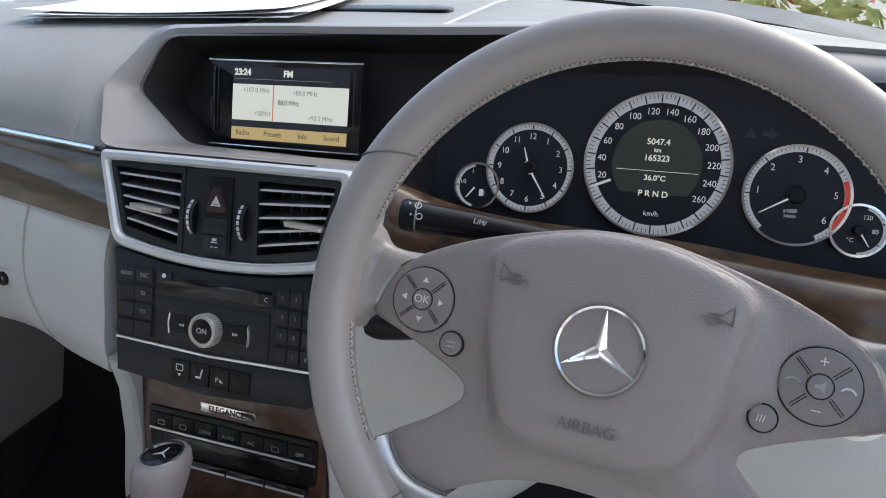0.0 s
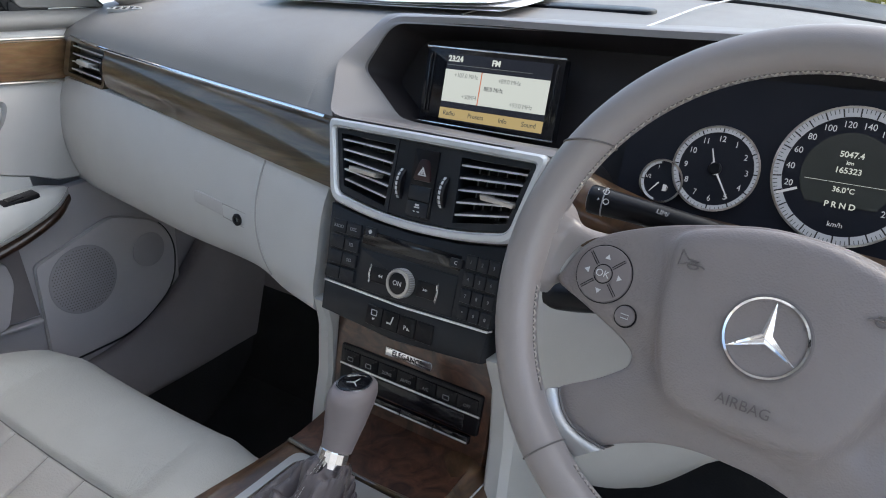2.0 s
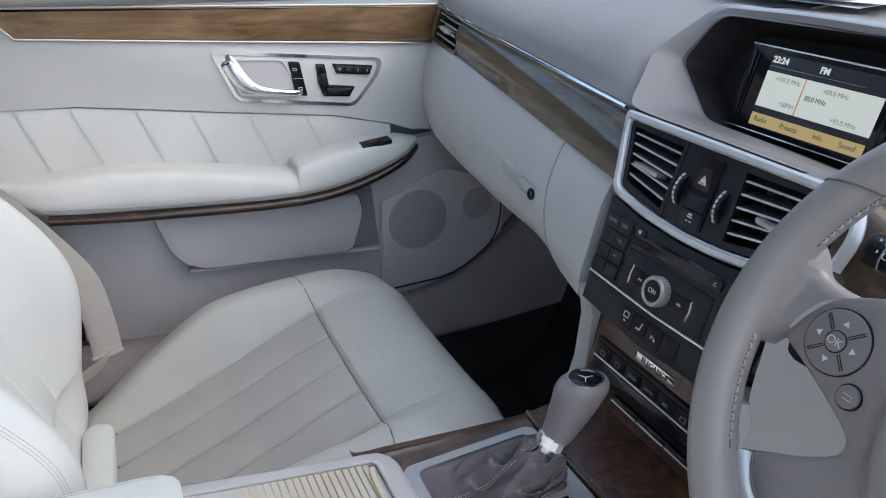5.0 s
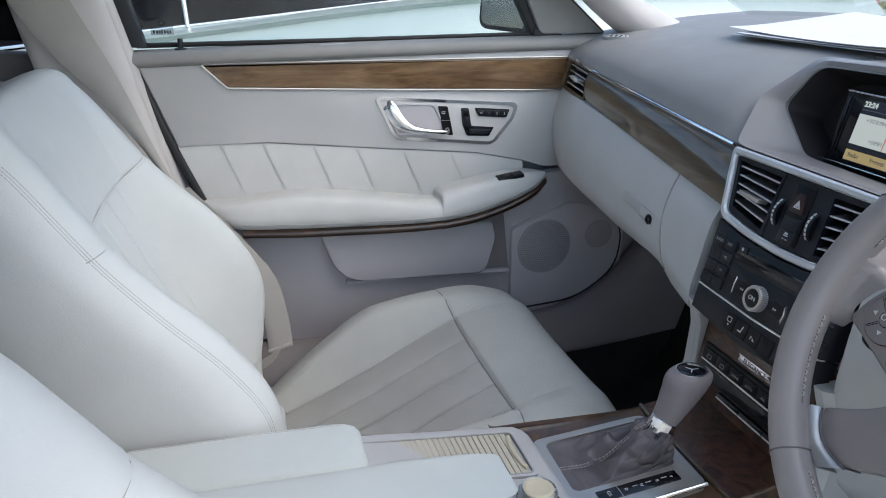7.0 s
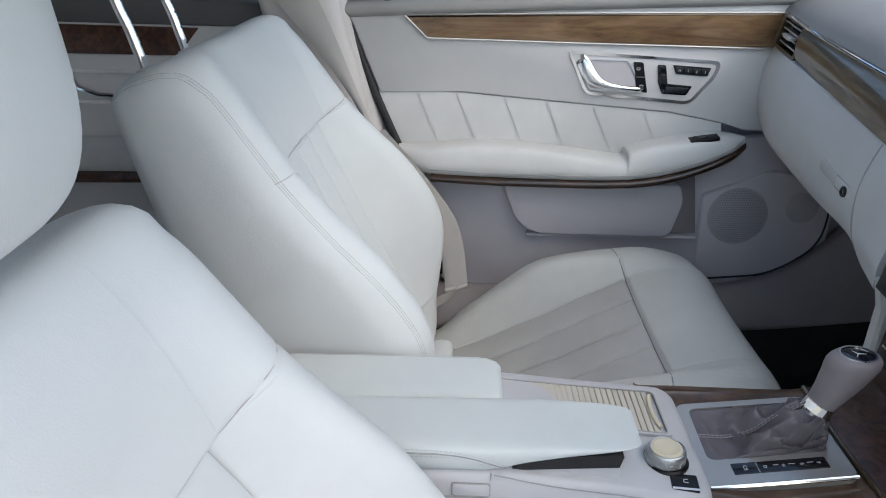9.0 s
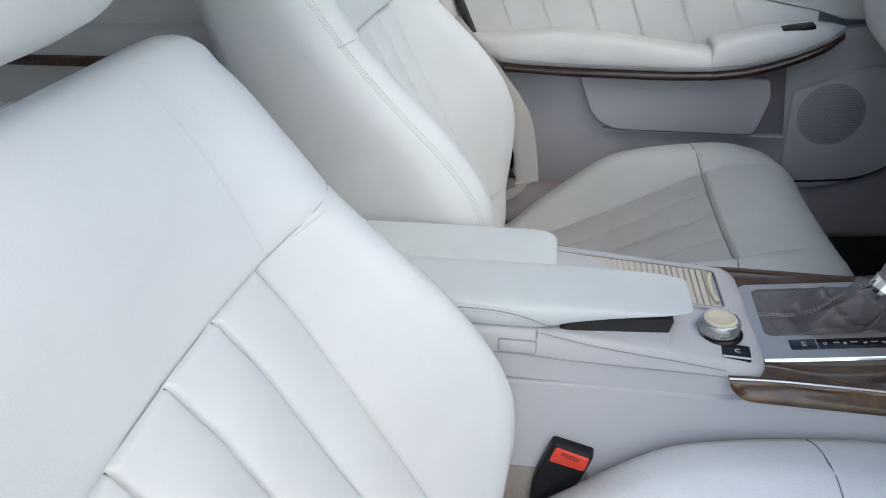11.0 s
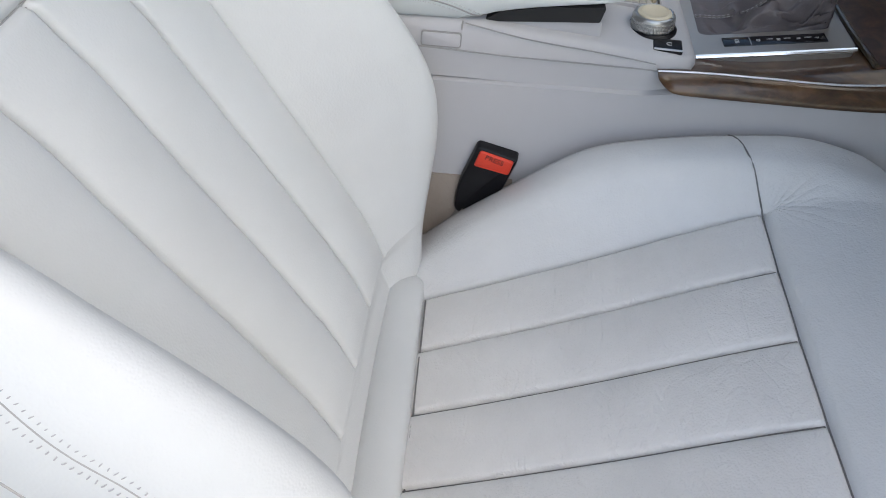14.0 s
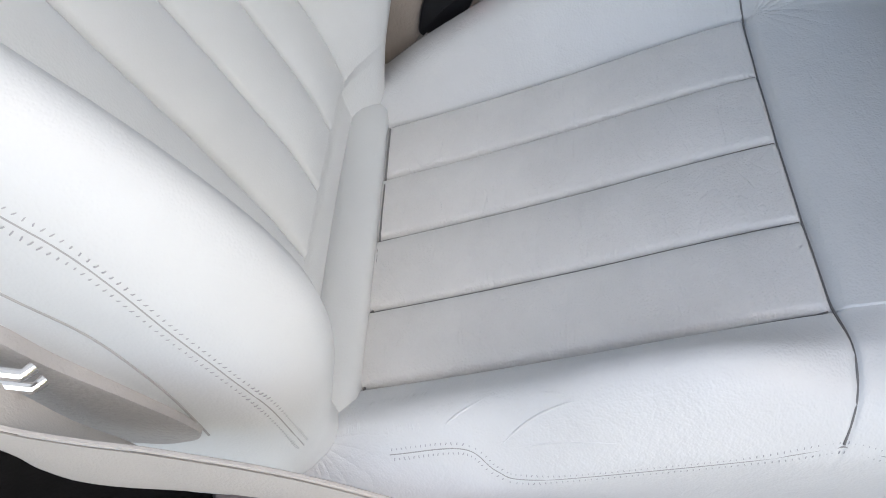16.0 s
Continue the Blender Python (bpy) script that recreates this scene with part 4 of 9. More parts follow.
for k in range(4):
    x = -0.041 + k * 0.0222
    key = part("switch", prism(bmesh.new(), rect(x, -0.0550, x + 0.0215, -0.0335, 0.0015), -0.001, 0.0012, STM, 0.0008), BLACK, row_)
    cx = x + 0.0107
    if k == 0:
        part("symbol", band(bmesh.new(), rect(cx - 0.004, -0.044, cx + 0.004, -0.0375, 0.001), rect(cx - 0.0032, -0.0432, cx + 0.0032, -0.0383, 0.0005), 0.0010, 0.0016, STM), MARK, key)
        part("symbol", prism(bmesh.new(), [(cx - 0.002, -0.0465), (cx + 0.002, -0.0465), (cx, -0.0490)], 0.0010, 0.0016, STM), MARK, key)
    if k == 1:
        part("symbol", prism(bmesh.new(), [(cx - 0.004, -0.0475), (cx + 0.002, -0.0475), (cx + 0.0045, -0.0385), (cx + 0.003, -0.0385), (cx + 0.001, -0.0458), (cx - 0.004, -0.0458)], 0.0010, 0.0016, STM), MARK, key)
    if k == 2:
        lettering("caption", "P", 0.0065, STM @ Matrix.Translation((cx - 0.002, -0.0455, 0.0014)), MARK, key)
        part("symbol", prism(bmesh.new(), [(cx + 0.001, -0.0475), (cx + 0.005, -0.0475), (cx + 0.001, -0.0440)], 0.0010, 0.0016, STM), MARK, key)

# climate panel in walnut
CLM = plane_of((0, 0.997, 0.653), (1, 0, 0), (0, 0.148, 0.989))
climate = thing("climate_panel", (0, 0.99, 0.62), "black climate control strip set in red burl walnut", "climate control")
part("walnut_panel", prism(bmesh.new(), [(-0.112, 0.050), (0.112, 0.050), (0.108, -0.090), (-0.108, -0.090)], -0.02, 0.0, CLM, 0.002), WOODRED, climate, "red-brown burl walnut panel")
badge = part("badge", prism(bmesh.new(), round_poly([(-0.036, 0.0045), (0.029, 0.0045), (0.031, 0.0), (0.029, -0.0055), (-0.036, -0.0055), (-0.034, 0)], 0.0008), 0.0, 0.0024, CLM, 0.0008), CHROME, climate, "silver badge with raised letters")
lettering("caption", "ELEGANCE", 0.0088, CLM @ Matrix.Translation((-0.0035, -0.0006, 0.0026)), GAUGEBLACK, badge, bold=0.0001)
part("control_strip", prism(bmesh.new(), round_poly([(-0.100, -0.010), (0.100, -0.010), (0.098, -0.058), (-0.098, -0.058)], 0.004), -0.004, 0.003, CLM, 0.0015), BLACK, climate)
part("bright_line", prism(bmesh.new(), rect(-0.0985, -0.0355, 0.0985, -0.0335), 0.002, 0.0042, CLM), SATIN, climate)
part("upper_slot", prism(bmesh.new(), rect(-0.097, -0.0150, 0.097, -0.0120), 0.002, 0.0036, CLM), RUBBER, climate)
for k, txt in enumerate(("", "", "ZONE", "AUTO", "A/C", "", "OFF")):
    x = -0.096 + k * 0.0275
    key = part("key", prism(bmesh.new(), rect(x, -0.0325, x + 0.0265, -0.0160, 0.001), 0.002, 0.0046, CLM, 0.001), BLACK, climate)
    if txt:
        lettering("caption", txt, 0.0052, CLM @ Matrix.Translation((x + 0.0132, -0.0262, 0.0048)), DIM, key)
    else:
        part("symbol", band(bmesh.new(), rect(x + 0.009, -0.029, x + 0.0175, -0.0235, 0.001), rect(x + 0.0098, -0.0282, x + 0.0167, -0.0243, 0.0006), 0.004, 0.0049, CLM), DIM, key)
part("readout", prism(bmesh.new(), rect(-0.080, -0.0555, 0.080, -0.0375, 0.001), 0.002, 0.0038, CLM, 0.0005), GLOSS, climate)
for k in range(3):
    x = -0.048 + k * 0.046
    lid = part("tray_lid", prism(bmesh.new(), rect(x, -0.0690, x + 0.0455, -0.060, 0.001), -0.002, 0.006, CLM, 0.001), GLOSS, climate)
    part("bright_line", prism(bmesh.new(), rect(x + 0.001, -0.0675, x + 0.0445, -0.0657), 0.005, 0.0070, CLM), SATIN, lid)

# pale cheeks of the stack
for s in (-1, 1):
    bm = bmesh.new()
    rows = []
    for z, yf, xo, xi in ((0.70, 0.972, 0.131, 0.108), (0.66, 0.985, 0.137, 0.111), (0.60, 0.985, 0.139, 0.112), (0.54, 0.975, 0.141, 0.114), (0.45, 0.968, 0.143, 0.116), (0.20, 0.968, 0.145, 0.118)):
        rows.append([(s * xi, 1.10, z), (s * xi, yf + 0.004, z), (s * (xi + 0.004), yf, z), (s * (xo - 0.008), yf, z), (s * xo, yf + 0.008, z), (s * xo, 1.10, z)])
    part("stack_cheek", grid(bm, rows, ring=True, caps=True), LOWER, stack, "pale grey side cheek")

# ---- driver side of the dashboard ----
drive_low = dash_sections([
    (0.128, [(0.998, 0.828), (0.990, 0.798), (0.985, 0.750), (0.985, 0.690), (1.01, 0.58), (1.20, 0.46)]),
    (0.22, [(1.03, 0.822), (1.02, 0.795), (1.01, 0.745), (1.01, 0.685), (1.05, 0.56), (1.20, 0.46)]),
    (0.38, [(1.05, 0.812), (1.03, 0.79), (1.01, 0.745), (1.02, 0.685), (1.08, 0.64), (1.20, 0.60)]),
    (0.56, [(1.04, 0.815), (1.02, 0.79), (1.00, 0.745), (1.01, 0.685), (1.05, 0.61), (1.20, 0.55)]),
    (0.80, [(1.04, 0.825), (1.03, 0.79), (1.02, 0.745), (1.03, 0.685), (1.06, 0.62), (1.20, 0.56)]),
], 34, 50)
part("knee_panel", thick(drive_low, (0, 0.02, 0.004)), LOWER, dashboard, "pale grey knee panel under the steering column")
STRIP2 = [(0.150, (1.022, 0.897), (1.000, 0.829)), (0.24, (1.055, 0.862), (1.028, 0.822)), (0.40, (1.065, 0.852), (1.040, 0.815)), (0.505, (1.045, 0.849), (1.022, 0.816)), (0.60, (1.045, 0.845), (1.022, 0.812)), (0.78, (1.045, 0.850), (1.02, 0.818))]
wg = sheet(strip_rows(STRIP2, 0.007), 50, 16)
part("walnut_strip", thick(wg, (0, 0.012, 0.002)), WOODBROWN, dashboard, "polished burl walnut trim strip")
bm = bmesh.new()
tube(bm, spline([(0.155, 1.016, 0.900), (0.165, 1.008, 0.875), (0.162, 0.998, 0.845)], 14), 0.006, 8, flat=0.6)
part("silver_edge", bm, SILVER, dashboard)
bm = lathe(bmesh.new(), [(0.021, 0.0), (0.0225, 0.005), (0.021, 0.009), (0.017, 0.010), (0.016, 0.007)], plane_of((0.535, 0.998, 0.772), (1, 0, 0), (0, 0.1, 1)), 36)
part("light_switch_ring", bm, SATIN, dashboard, "silver ring of the light switch")
bm = lathe(bmesh.new(), [(0.016, 0.0), (0.016, 0.011), (0.013, 0.013)], plane_of((0.535, 0.998, 0.772), (1, 0, 0), (0, 0.1, 1)), 30)
part("light_switch_knob", bm, BLACK, dashboard)

# ---- instrument cluster ----
CM = plane_of((0.376, 1.118, 0.893), (1, 0, 0), (0, 0.287, 0.958))
cluster = thing("instrument_cluster", (0.376, 1.12, 0.89), "dark blue-black instrument cluster with five white-ringed dials", "instrument cluster")
part("backing", prism(bmesh.new(), rect(-0.205, -0.062, 0.205, 0.09, 0.02), -0.012, -0.004, CM), FACE, cluster, "dark cluster backing")


def gauge(name, cx, cy, r, ring_w, start, end, ticks, labels, lab_r, lab_s, major=1, red=None, clip=None):
    g = part(name, prism(bmesh.new(), disc(cx, cy, r, 64), -0.004, -0.001, CM), FACE, cluster, "dark dial face")
    n = 72
    full = (end - start) >= 2 * math.pi - 0.05
    a = [start + (end - start) * k / n for k in range(n + 1)]
    po = [(cx + r * math.cos(t), cy + r * math.sin(t)) for t in a]
    pi_ = [(cx + (r - ring_w) * math.cos(t), cy + (r - ring_w) * math.sin(t)) for t in a]
    if full:
        po, pi_ = po[:-1], pi_[:-1]
    part("scale_ring", band(bmesh.new(), po, pi_, -0.001, 0.0006, CM, closed=full), RING, g, "white lit scale ring")
    co_, ci = disc(cx, cy, r + 0.0018, 72), disc(cx, cy, r - 0.0002, 72)
    part("chrome_rim", band(bmesh.new(), co_, ci, -0.003, 0.0022, CM), CHROME, g, "thin chrome rim")
    bm = bmesh.new()
    for k in range(ticks + 1):
        t = start + (end - start) * k / ticks
        w = 0.00028 if k % major else 0.0006
        l0, l1 = (r - ring_w * (0.55 if k % major else 1.0)), r - 0.0005
        m_ = CM @ Matrix.Translation((cx, cy, 0.0008)) @ pose(0, 0, 0, 0, 0, math.degrees(t))
        box(bm, (l0, -w, -0.0004), (l1, w, 0.0003), 0.0, m_)
    part("tick_scale", bm, GAUGEBLACK, g)
    for txt, t in labels:
        lettering("figure", txt, lab_s, CM @ Matrix.Translation((cx + lab_r * math.cos(t), cy + lab_r * math.sin(t), -0.0006)), GAUGEINK, g, squeeze=0.92)
    if red:
        a = [red[0] + (red[1] - red[0]) * k / 14 for k in range(15)]
        po = [(cx + (r - 0.0004) * math.cos(t), cy + (r - 0.0004) * math.sin(t)) for t in a]
        pi_ = [(cx + (r - ring_w) * math.cos(t), cy + (r - ring_w) * math.sin(t)) for t in a]
        part("red_zone", band(bmesh.new(), po, pi_, 0.0005, 0.0009, CM, closed=False), REDZONE, g, "red warning zone")
    return g


def needle(g, cx, cy, ang, length, hub, w=0.0011, tail=0.006):
    m_ = CM @ Matrix.Translation((cx, cy, 0.003)) @ pose(0, 0, 0, 0, 0, math.degrees(ang))
    bm = bmesh.new()
    vs = [bm.verts.new(m_ @ Vector(p)) for p in ((-tail, -w, 0), (length, -w * 0.35, 0), (length, w * 0.35, 0), (-tail, w, 0), (-tail, -w, 0.001), (length, -w * 0.35, 0.0008), (length, w * 0.35, 0.0008), (-tail, w, 0.001))]
    for f in ((0, 1, 2, 3), (7, 6, 5, 4), (0, 4, 5, 1), (1, 5, 6, 2), (2, 6, 7, 3), (3, 7, 4, 0)):
        bm.faces.new([vs[i] for i in f])
    part("needle", bm, GAUGEINK, g)
    if hub:
        part("needle_hub", lathe(bmesh.new(), [(hub, -0.0005), (hub, 0.0035), (hub * 0.8, 0.0048)], CM @ Matrix.Translation((cx, cy, 0)), 28), BLACK, g)


D = math.pi / 180
clk = gauge("clock_dial", -0.112, 0.002, 0.0390, 0.0042, 0.0, 2 * math.pi, 60, [(str(h), (90 - 30 * h) * D) for h in range(1, 13)], 0.0285, 0.0078, 5)
needle(clk, -0.112, 0.002, 108 * D, 0.019, 0.0060)
needle(clk, -0.112, 0.002, -56 * D, 0.031, 0.0)
spd = gauge("speedometer_dial", -0.0015, 0.0135, 0.0600, 0.0075, -0.5 * math.pi + 0.02, 1.5 * math.pi + 0.019, 104, [], 0.0475, 0.0084, 4)
for k, v in enumerate(range(20, 280, 20)):
    t = (196 - (196 + 36) * k / 12) * D
    lettering("figure", str(v), 0.0078, CM @ Matrix.Translation((-0.0015 + 0.0468 * math.cos(t), 0.0135 + 0.0455 * math.sin(t), -0.0006)), GAUGEINK, spd, squeeze=0.95)
m_ = CM @ Matrix.Translation((-0.0015, 0.0135, 0.002)) @ pose(0, 0, 0, 0, 0, 204)
bm = bmesh.new()
box(bm, (0.040, -0.0011, 0), (0.0575, 0.0011, 0.001), 0.0, m_)
part("needle", bm, GAUGEINK, spd)
lcd_o = [(0.0 + 0.0375 * math.cos(t), 0.0135 + 0.0385 * math.sin(t)) for t in np.linspace(-0.72, math.pi + 0.72, 40)]
lcd = part("display", prism(bmesh.new(), [(x - 0.0015, y) for x, y in lcd_o], -0.001, 0.0002, CM), LCD, spd, "lit grey-green cluster display")
part("rule", prism(bmesh.new(), rect(-0.0345, 0.0075, 0.0335, 0.0079), 0.0002, 0.0005, CM), LCDINK, lcd)
for txt, y, s in (("5047.4", 0.0325, 0.0072), ("km", 0.0255, 0.0048), ("165323", 0.0185, 0.0072), ("36.0\u00b0C", 0.0015, 0.0064), ("P R N D", -0.0120, 0.0072)):
    lettering("caption", txt, s, CM @ Matrix.Translation((-0.0015, y, 0.0005)), LCDINK, lcd, bold=0.00012)
lettering("caption", "km/h", 0.0062, CM @ Matrix.Translation((-0.0015, -0.0290, -0.0006)), GAUGEINK, spd)
tac = gauge("rev_counter_dial", 0.110, -0.003, 0.0392, 0.0042, -0.35 * math.pi, 1.28 * math.pi, 60, [(str(k), (176 - 43 * (k - 1)) * D) for k in range(1, 7)], 0.0290, 0.0080, 10, red=(-42 * D, 22 * D))
needle(tac, 0.110, -0.003, 212 * D, 0.031, 0.0072)
lettering("caption", "x1000\n1/min", 0.0042, CM @ Matrix.Translation((0.107, -0.018, -0.0006)), GAUGEINK, tac)
fue = gauge("fuel_dial", -0.1600, -0.0185, 0.0200, 0.0022, 0.55 * math.pi, 1.45 * math.pi, 8, [("1", 112 * D), ("1/2", 168 * D)], 0.0145, 0.0052, 4)
needle(fue, -0.1600, -0.0185, 232 * D, 0.0145, 0.0, 0.0008, -0.002)
bm = prism(bmesh.new(), rect(-0.1575, -0.0270, -0.1540, -0.0212, 0.0004), -0.001, 0.0, CM)
prism(bm, rect(-0.1580, -0.0276, -0.1535, -0.0271, 0.0001), -0.001, 0.0, CM)
tube(bm, [CM @ Vector((x, y, -0.0003)) for x, y in ((-0.1538, -0.0225), (-0.1528, -0.0232), (-0.1528, -0.0262), (-0.1540, -0.0262))], 0.0003, 5)
part("pump_symbol", bm, GAUGEINK, fue)
tem = gauge("temperature_dial", 0.1575, -0.0265, 0.0195, 0.0022, -0.5 * math.pi, 0.42 * math.pi, 12, [("120", 62 * D), ("80", 0 * D)], 0.0120, 0.0050, 4)
needle(tem, 0.1575, -0.0265, -56 * D, 0.0145, 0.0040, 0.0008, 0.001)
lettering("caption", "\u00b0C", 0.0048, CM @ Matrix.Translation((0.1525, -0.0345, -0.0006)), GAUGEINK, tem)

for x, pts in ((0.0707, [(0, 0.0045), (0.005, -0.004), (-0.005, -0.004)]), (0.0853, [(0.006, 0), (0.0005, 0.0048), (0.0005, 0.002), (-0.0055, 0.002), (-0.0055, -0.002), (0.0005, -0.002), (0.0005, -0.0048)])):
    part("warning_lamp", prism(bmesh.new(), [(x + a, 0.0455 + b) for a, b in pts], -0.004, -0.0036, CM), UNLIT, cluster, "unlit warning lamp")

# ---- steering wheel ----
WT = radians(23)
WM = plane_of((0.3775, 0.856, 0.857), (1, 0, 0), (0, math.sin(WT), math.cos(WT))) @ pose(0, 0, 0, 0, 0, -3.6)
WRIM = WM @ Matrix.Translation((0.002, 0.006, 0))
wheel = thing("steering_wheel", (0.376, 0.85, 0.86), "grey-brown leather four-spoke steering wheel with a chrome star emblem", "steering wheel")
RC, RZ = 0.1770, -0.006


def rim_mesh(n=120, seg=20):
    rows = []
    for i in range(n):
        a = 2 * math.pi * i / n
        row = []
        for k in range(seg):
            b = 2 * math.pi * k / seg
            rr = RC + 0.0152 * math.cos(b)
            row.append(tuple(WRIM @ Vector((rr * math.cos(a), rr * math.sin(a), RZ + 0.0168 * math.sin(b)))))
        rows.append(row)
    rows.append(rows[0])
    return grid(bmesh.new(), rows, ring=True)


bm = rim_mesh()
bmesh.ops.remove_doubles(bm, verts=bm.verts[:], dist=1e-6)
part("rim", bm, WHEEL, wheel, "smooth grey-brown leather rim")
for a, lean in ((148, 3.75), (32, -3.75), (229, 0), (-49, 0)):
    path = []
    for b in np.linspace(0, 2 * math.pi, 28):
        t = radians(a + lean * (1 + math.cos(b)))
        path.append(WRIM @ Vector(((RC + 0.0156 * math.cos(b)) * math.cos(t), (RC + 0.0156 * math.cos(b)) * math.sin(t), RZ + 0.0172 * math.sin(b))))
    bm = bmesh.new()
    tube(bm, path, 0.0007, 6)
    part("rim_seam", bm, ENGRAVE, wheel)
inner = []
nrm = []
for i in range(241):
    a = 2 * math.pi * i / 240
    b = radians(172)
    inner.append(WRIM @ Vector(((RC + 0.0152 * math.cos(b)) * math.cos(a), (RC + 0.0152 * math.cos(b)) * math.sin(a), RZ + 0.0168 * math.sin(b))))
    nrm.append((WM.to_3x3() @ Vector((math.cos(b) * math.cos(a), math.cos(b) * math.sin(a), math.sin(b)))))
for a0, a1 in ((14, 166), (189, 217), (236, 304), (323, 351)):
    run, out = inner[int(a0 / 1.5):int(a1 / 1.5) + 1], nrm[int(a0 / 1.5):int(a1 / 1.5) + 1]
    bm = bmesh.new()
    tube(bm, [p - n_ * 0.0002 for p, n_ in zip(run, out)], 0.0007, 6)
    part("rim_seam", bm, ENGRAVE, wheel)
    stitches("rim_stitching", run, out, WHEELTHREAD, wheel, 0.0044, 0.0016, 0.00075, 0.0, 0.0014, "pale cross stitching inside the rim")


# hub and four spokes as one moulding: outer edge and the matching foot of the airbag cover
HALF = [((0, .067), (0, .0640)), ((.022, .066), (.022, .0628)), ((.045, .0615), (.043, .0580)), ((.075, .0535), (.064, .0505)), ((.100, .0450), (.0725, .0425)), ((.1265, .0325), (.0745, .034)), ((.1400, .0220), (.0740, .024)), ((.1480, .0090), (.0730, .013)), ((.152, -.002), (.0722, .004)), ((.1535, -.0120), (.0712, -.004)), ((.133, -.0200), (.070, -.010)), ((.111, -.0285), (.0685, -.016)), ((.0925, -.0365), (.0665, -.024)), ((.0835, -.0425), (.0645, -.030)), ((.0815, -.0490), (.062, -.037)), ((.0850, -.0560), (.0595, -.043)), ((.102, -.0700), (.0565, -.049)), ((.1270, -.0868), (.0535, -.0555)), ((.1240, -.0985), (.0500, -.0595)), ((.1155, -.1080), (.0455, -.0620)), ((.1045, -.1138), (.0400, -.0640)), ((.0900, -.1160), (.0340, -.0655)), ((.068, -.1045), (.026, -.0660)), ((.0457, -.0945), (.018, -.0662)), ((.022, -.0895), (.009, -.0664)), ((0, -.0885), (0, -.0664))]
LOOP = HALF + [((-a[0], a[1]), (-b[0], b[1])) for a, b in HALF[-2:0:-1]]
edge_o, edge_c = spline([a for a, b in LOOP], 184, True), spline([b for a, b in LOOP], 184, True)


def moulding(k):
    """Outline between the outer edge (0) and the cover's foot (1)."""
    return edge_o + (edge_c - edge_o) * k


rows = []
for k, z in ((0.0, -0.050), (0.0, -0.030), (0.012, -0.0255), (0.04, -0.0222), (0.10, -0.0205), (0.3, -0.0196), (0.5, -0.0192), (0.66, -0.0184), (0.78, -0.0170), (0.88, -0.0146), (0.95, -0.0118), (1.0, -0.0090)):
    rows.append([tuple(WM @ Vector((x, y, z))) for x, y in moulding(k)])
for k, z in ((0.975, -0.0062), (0.945, -0.0041), (0.91, -0.0028), (0.87, -0.0020), (0.80, -0.0013), (0.7, -0.0004), (0.55, 0.0003), (0.4, 0.0008), (0.25, 0.001), (0.1, 0.001)):
    rows.append([tuple(WM @ Vector((x * k, 0.004 + (y - 0.004) * k, z))) for x, y in edge_c])
bm = grid(bmesh.new(), rows, ring=True)
bm.verts.ensure_lookup_table()
bm.faces.new([bm.verts[len(bm.verts) - 184 + i] for i in range(184)])
part("airbag_cover", bm, PAD, wheel, "pebble-grained airbag cover running into four spokes", angle=70)
def rim_front(x, y):
    """Height of the rim's front at a place of the wheel's plane, far below it off the rim."""
    d = (math.hypot(x - 0.002, y - 0.006) - RC) / 0.0152
    return RZ + 0.0168 * math.sqrt(max(0.0, 1 - d * d)) if abs(d) < 1 else -0.06


def soft_top(a, b, w=0.006):
    """The higher of two heights with a fillet between them."""
    h = max(0.0, w - abs(a - b)) / w
    return max(a, b) + h * h * w / 4


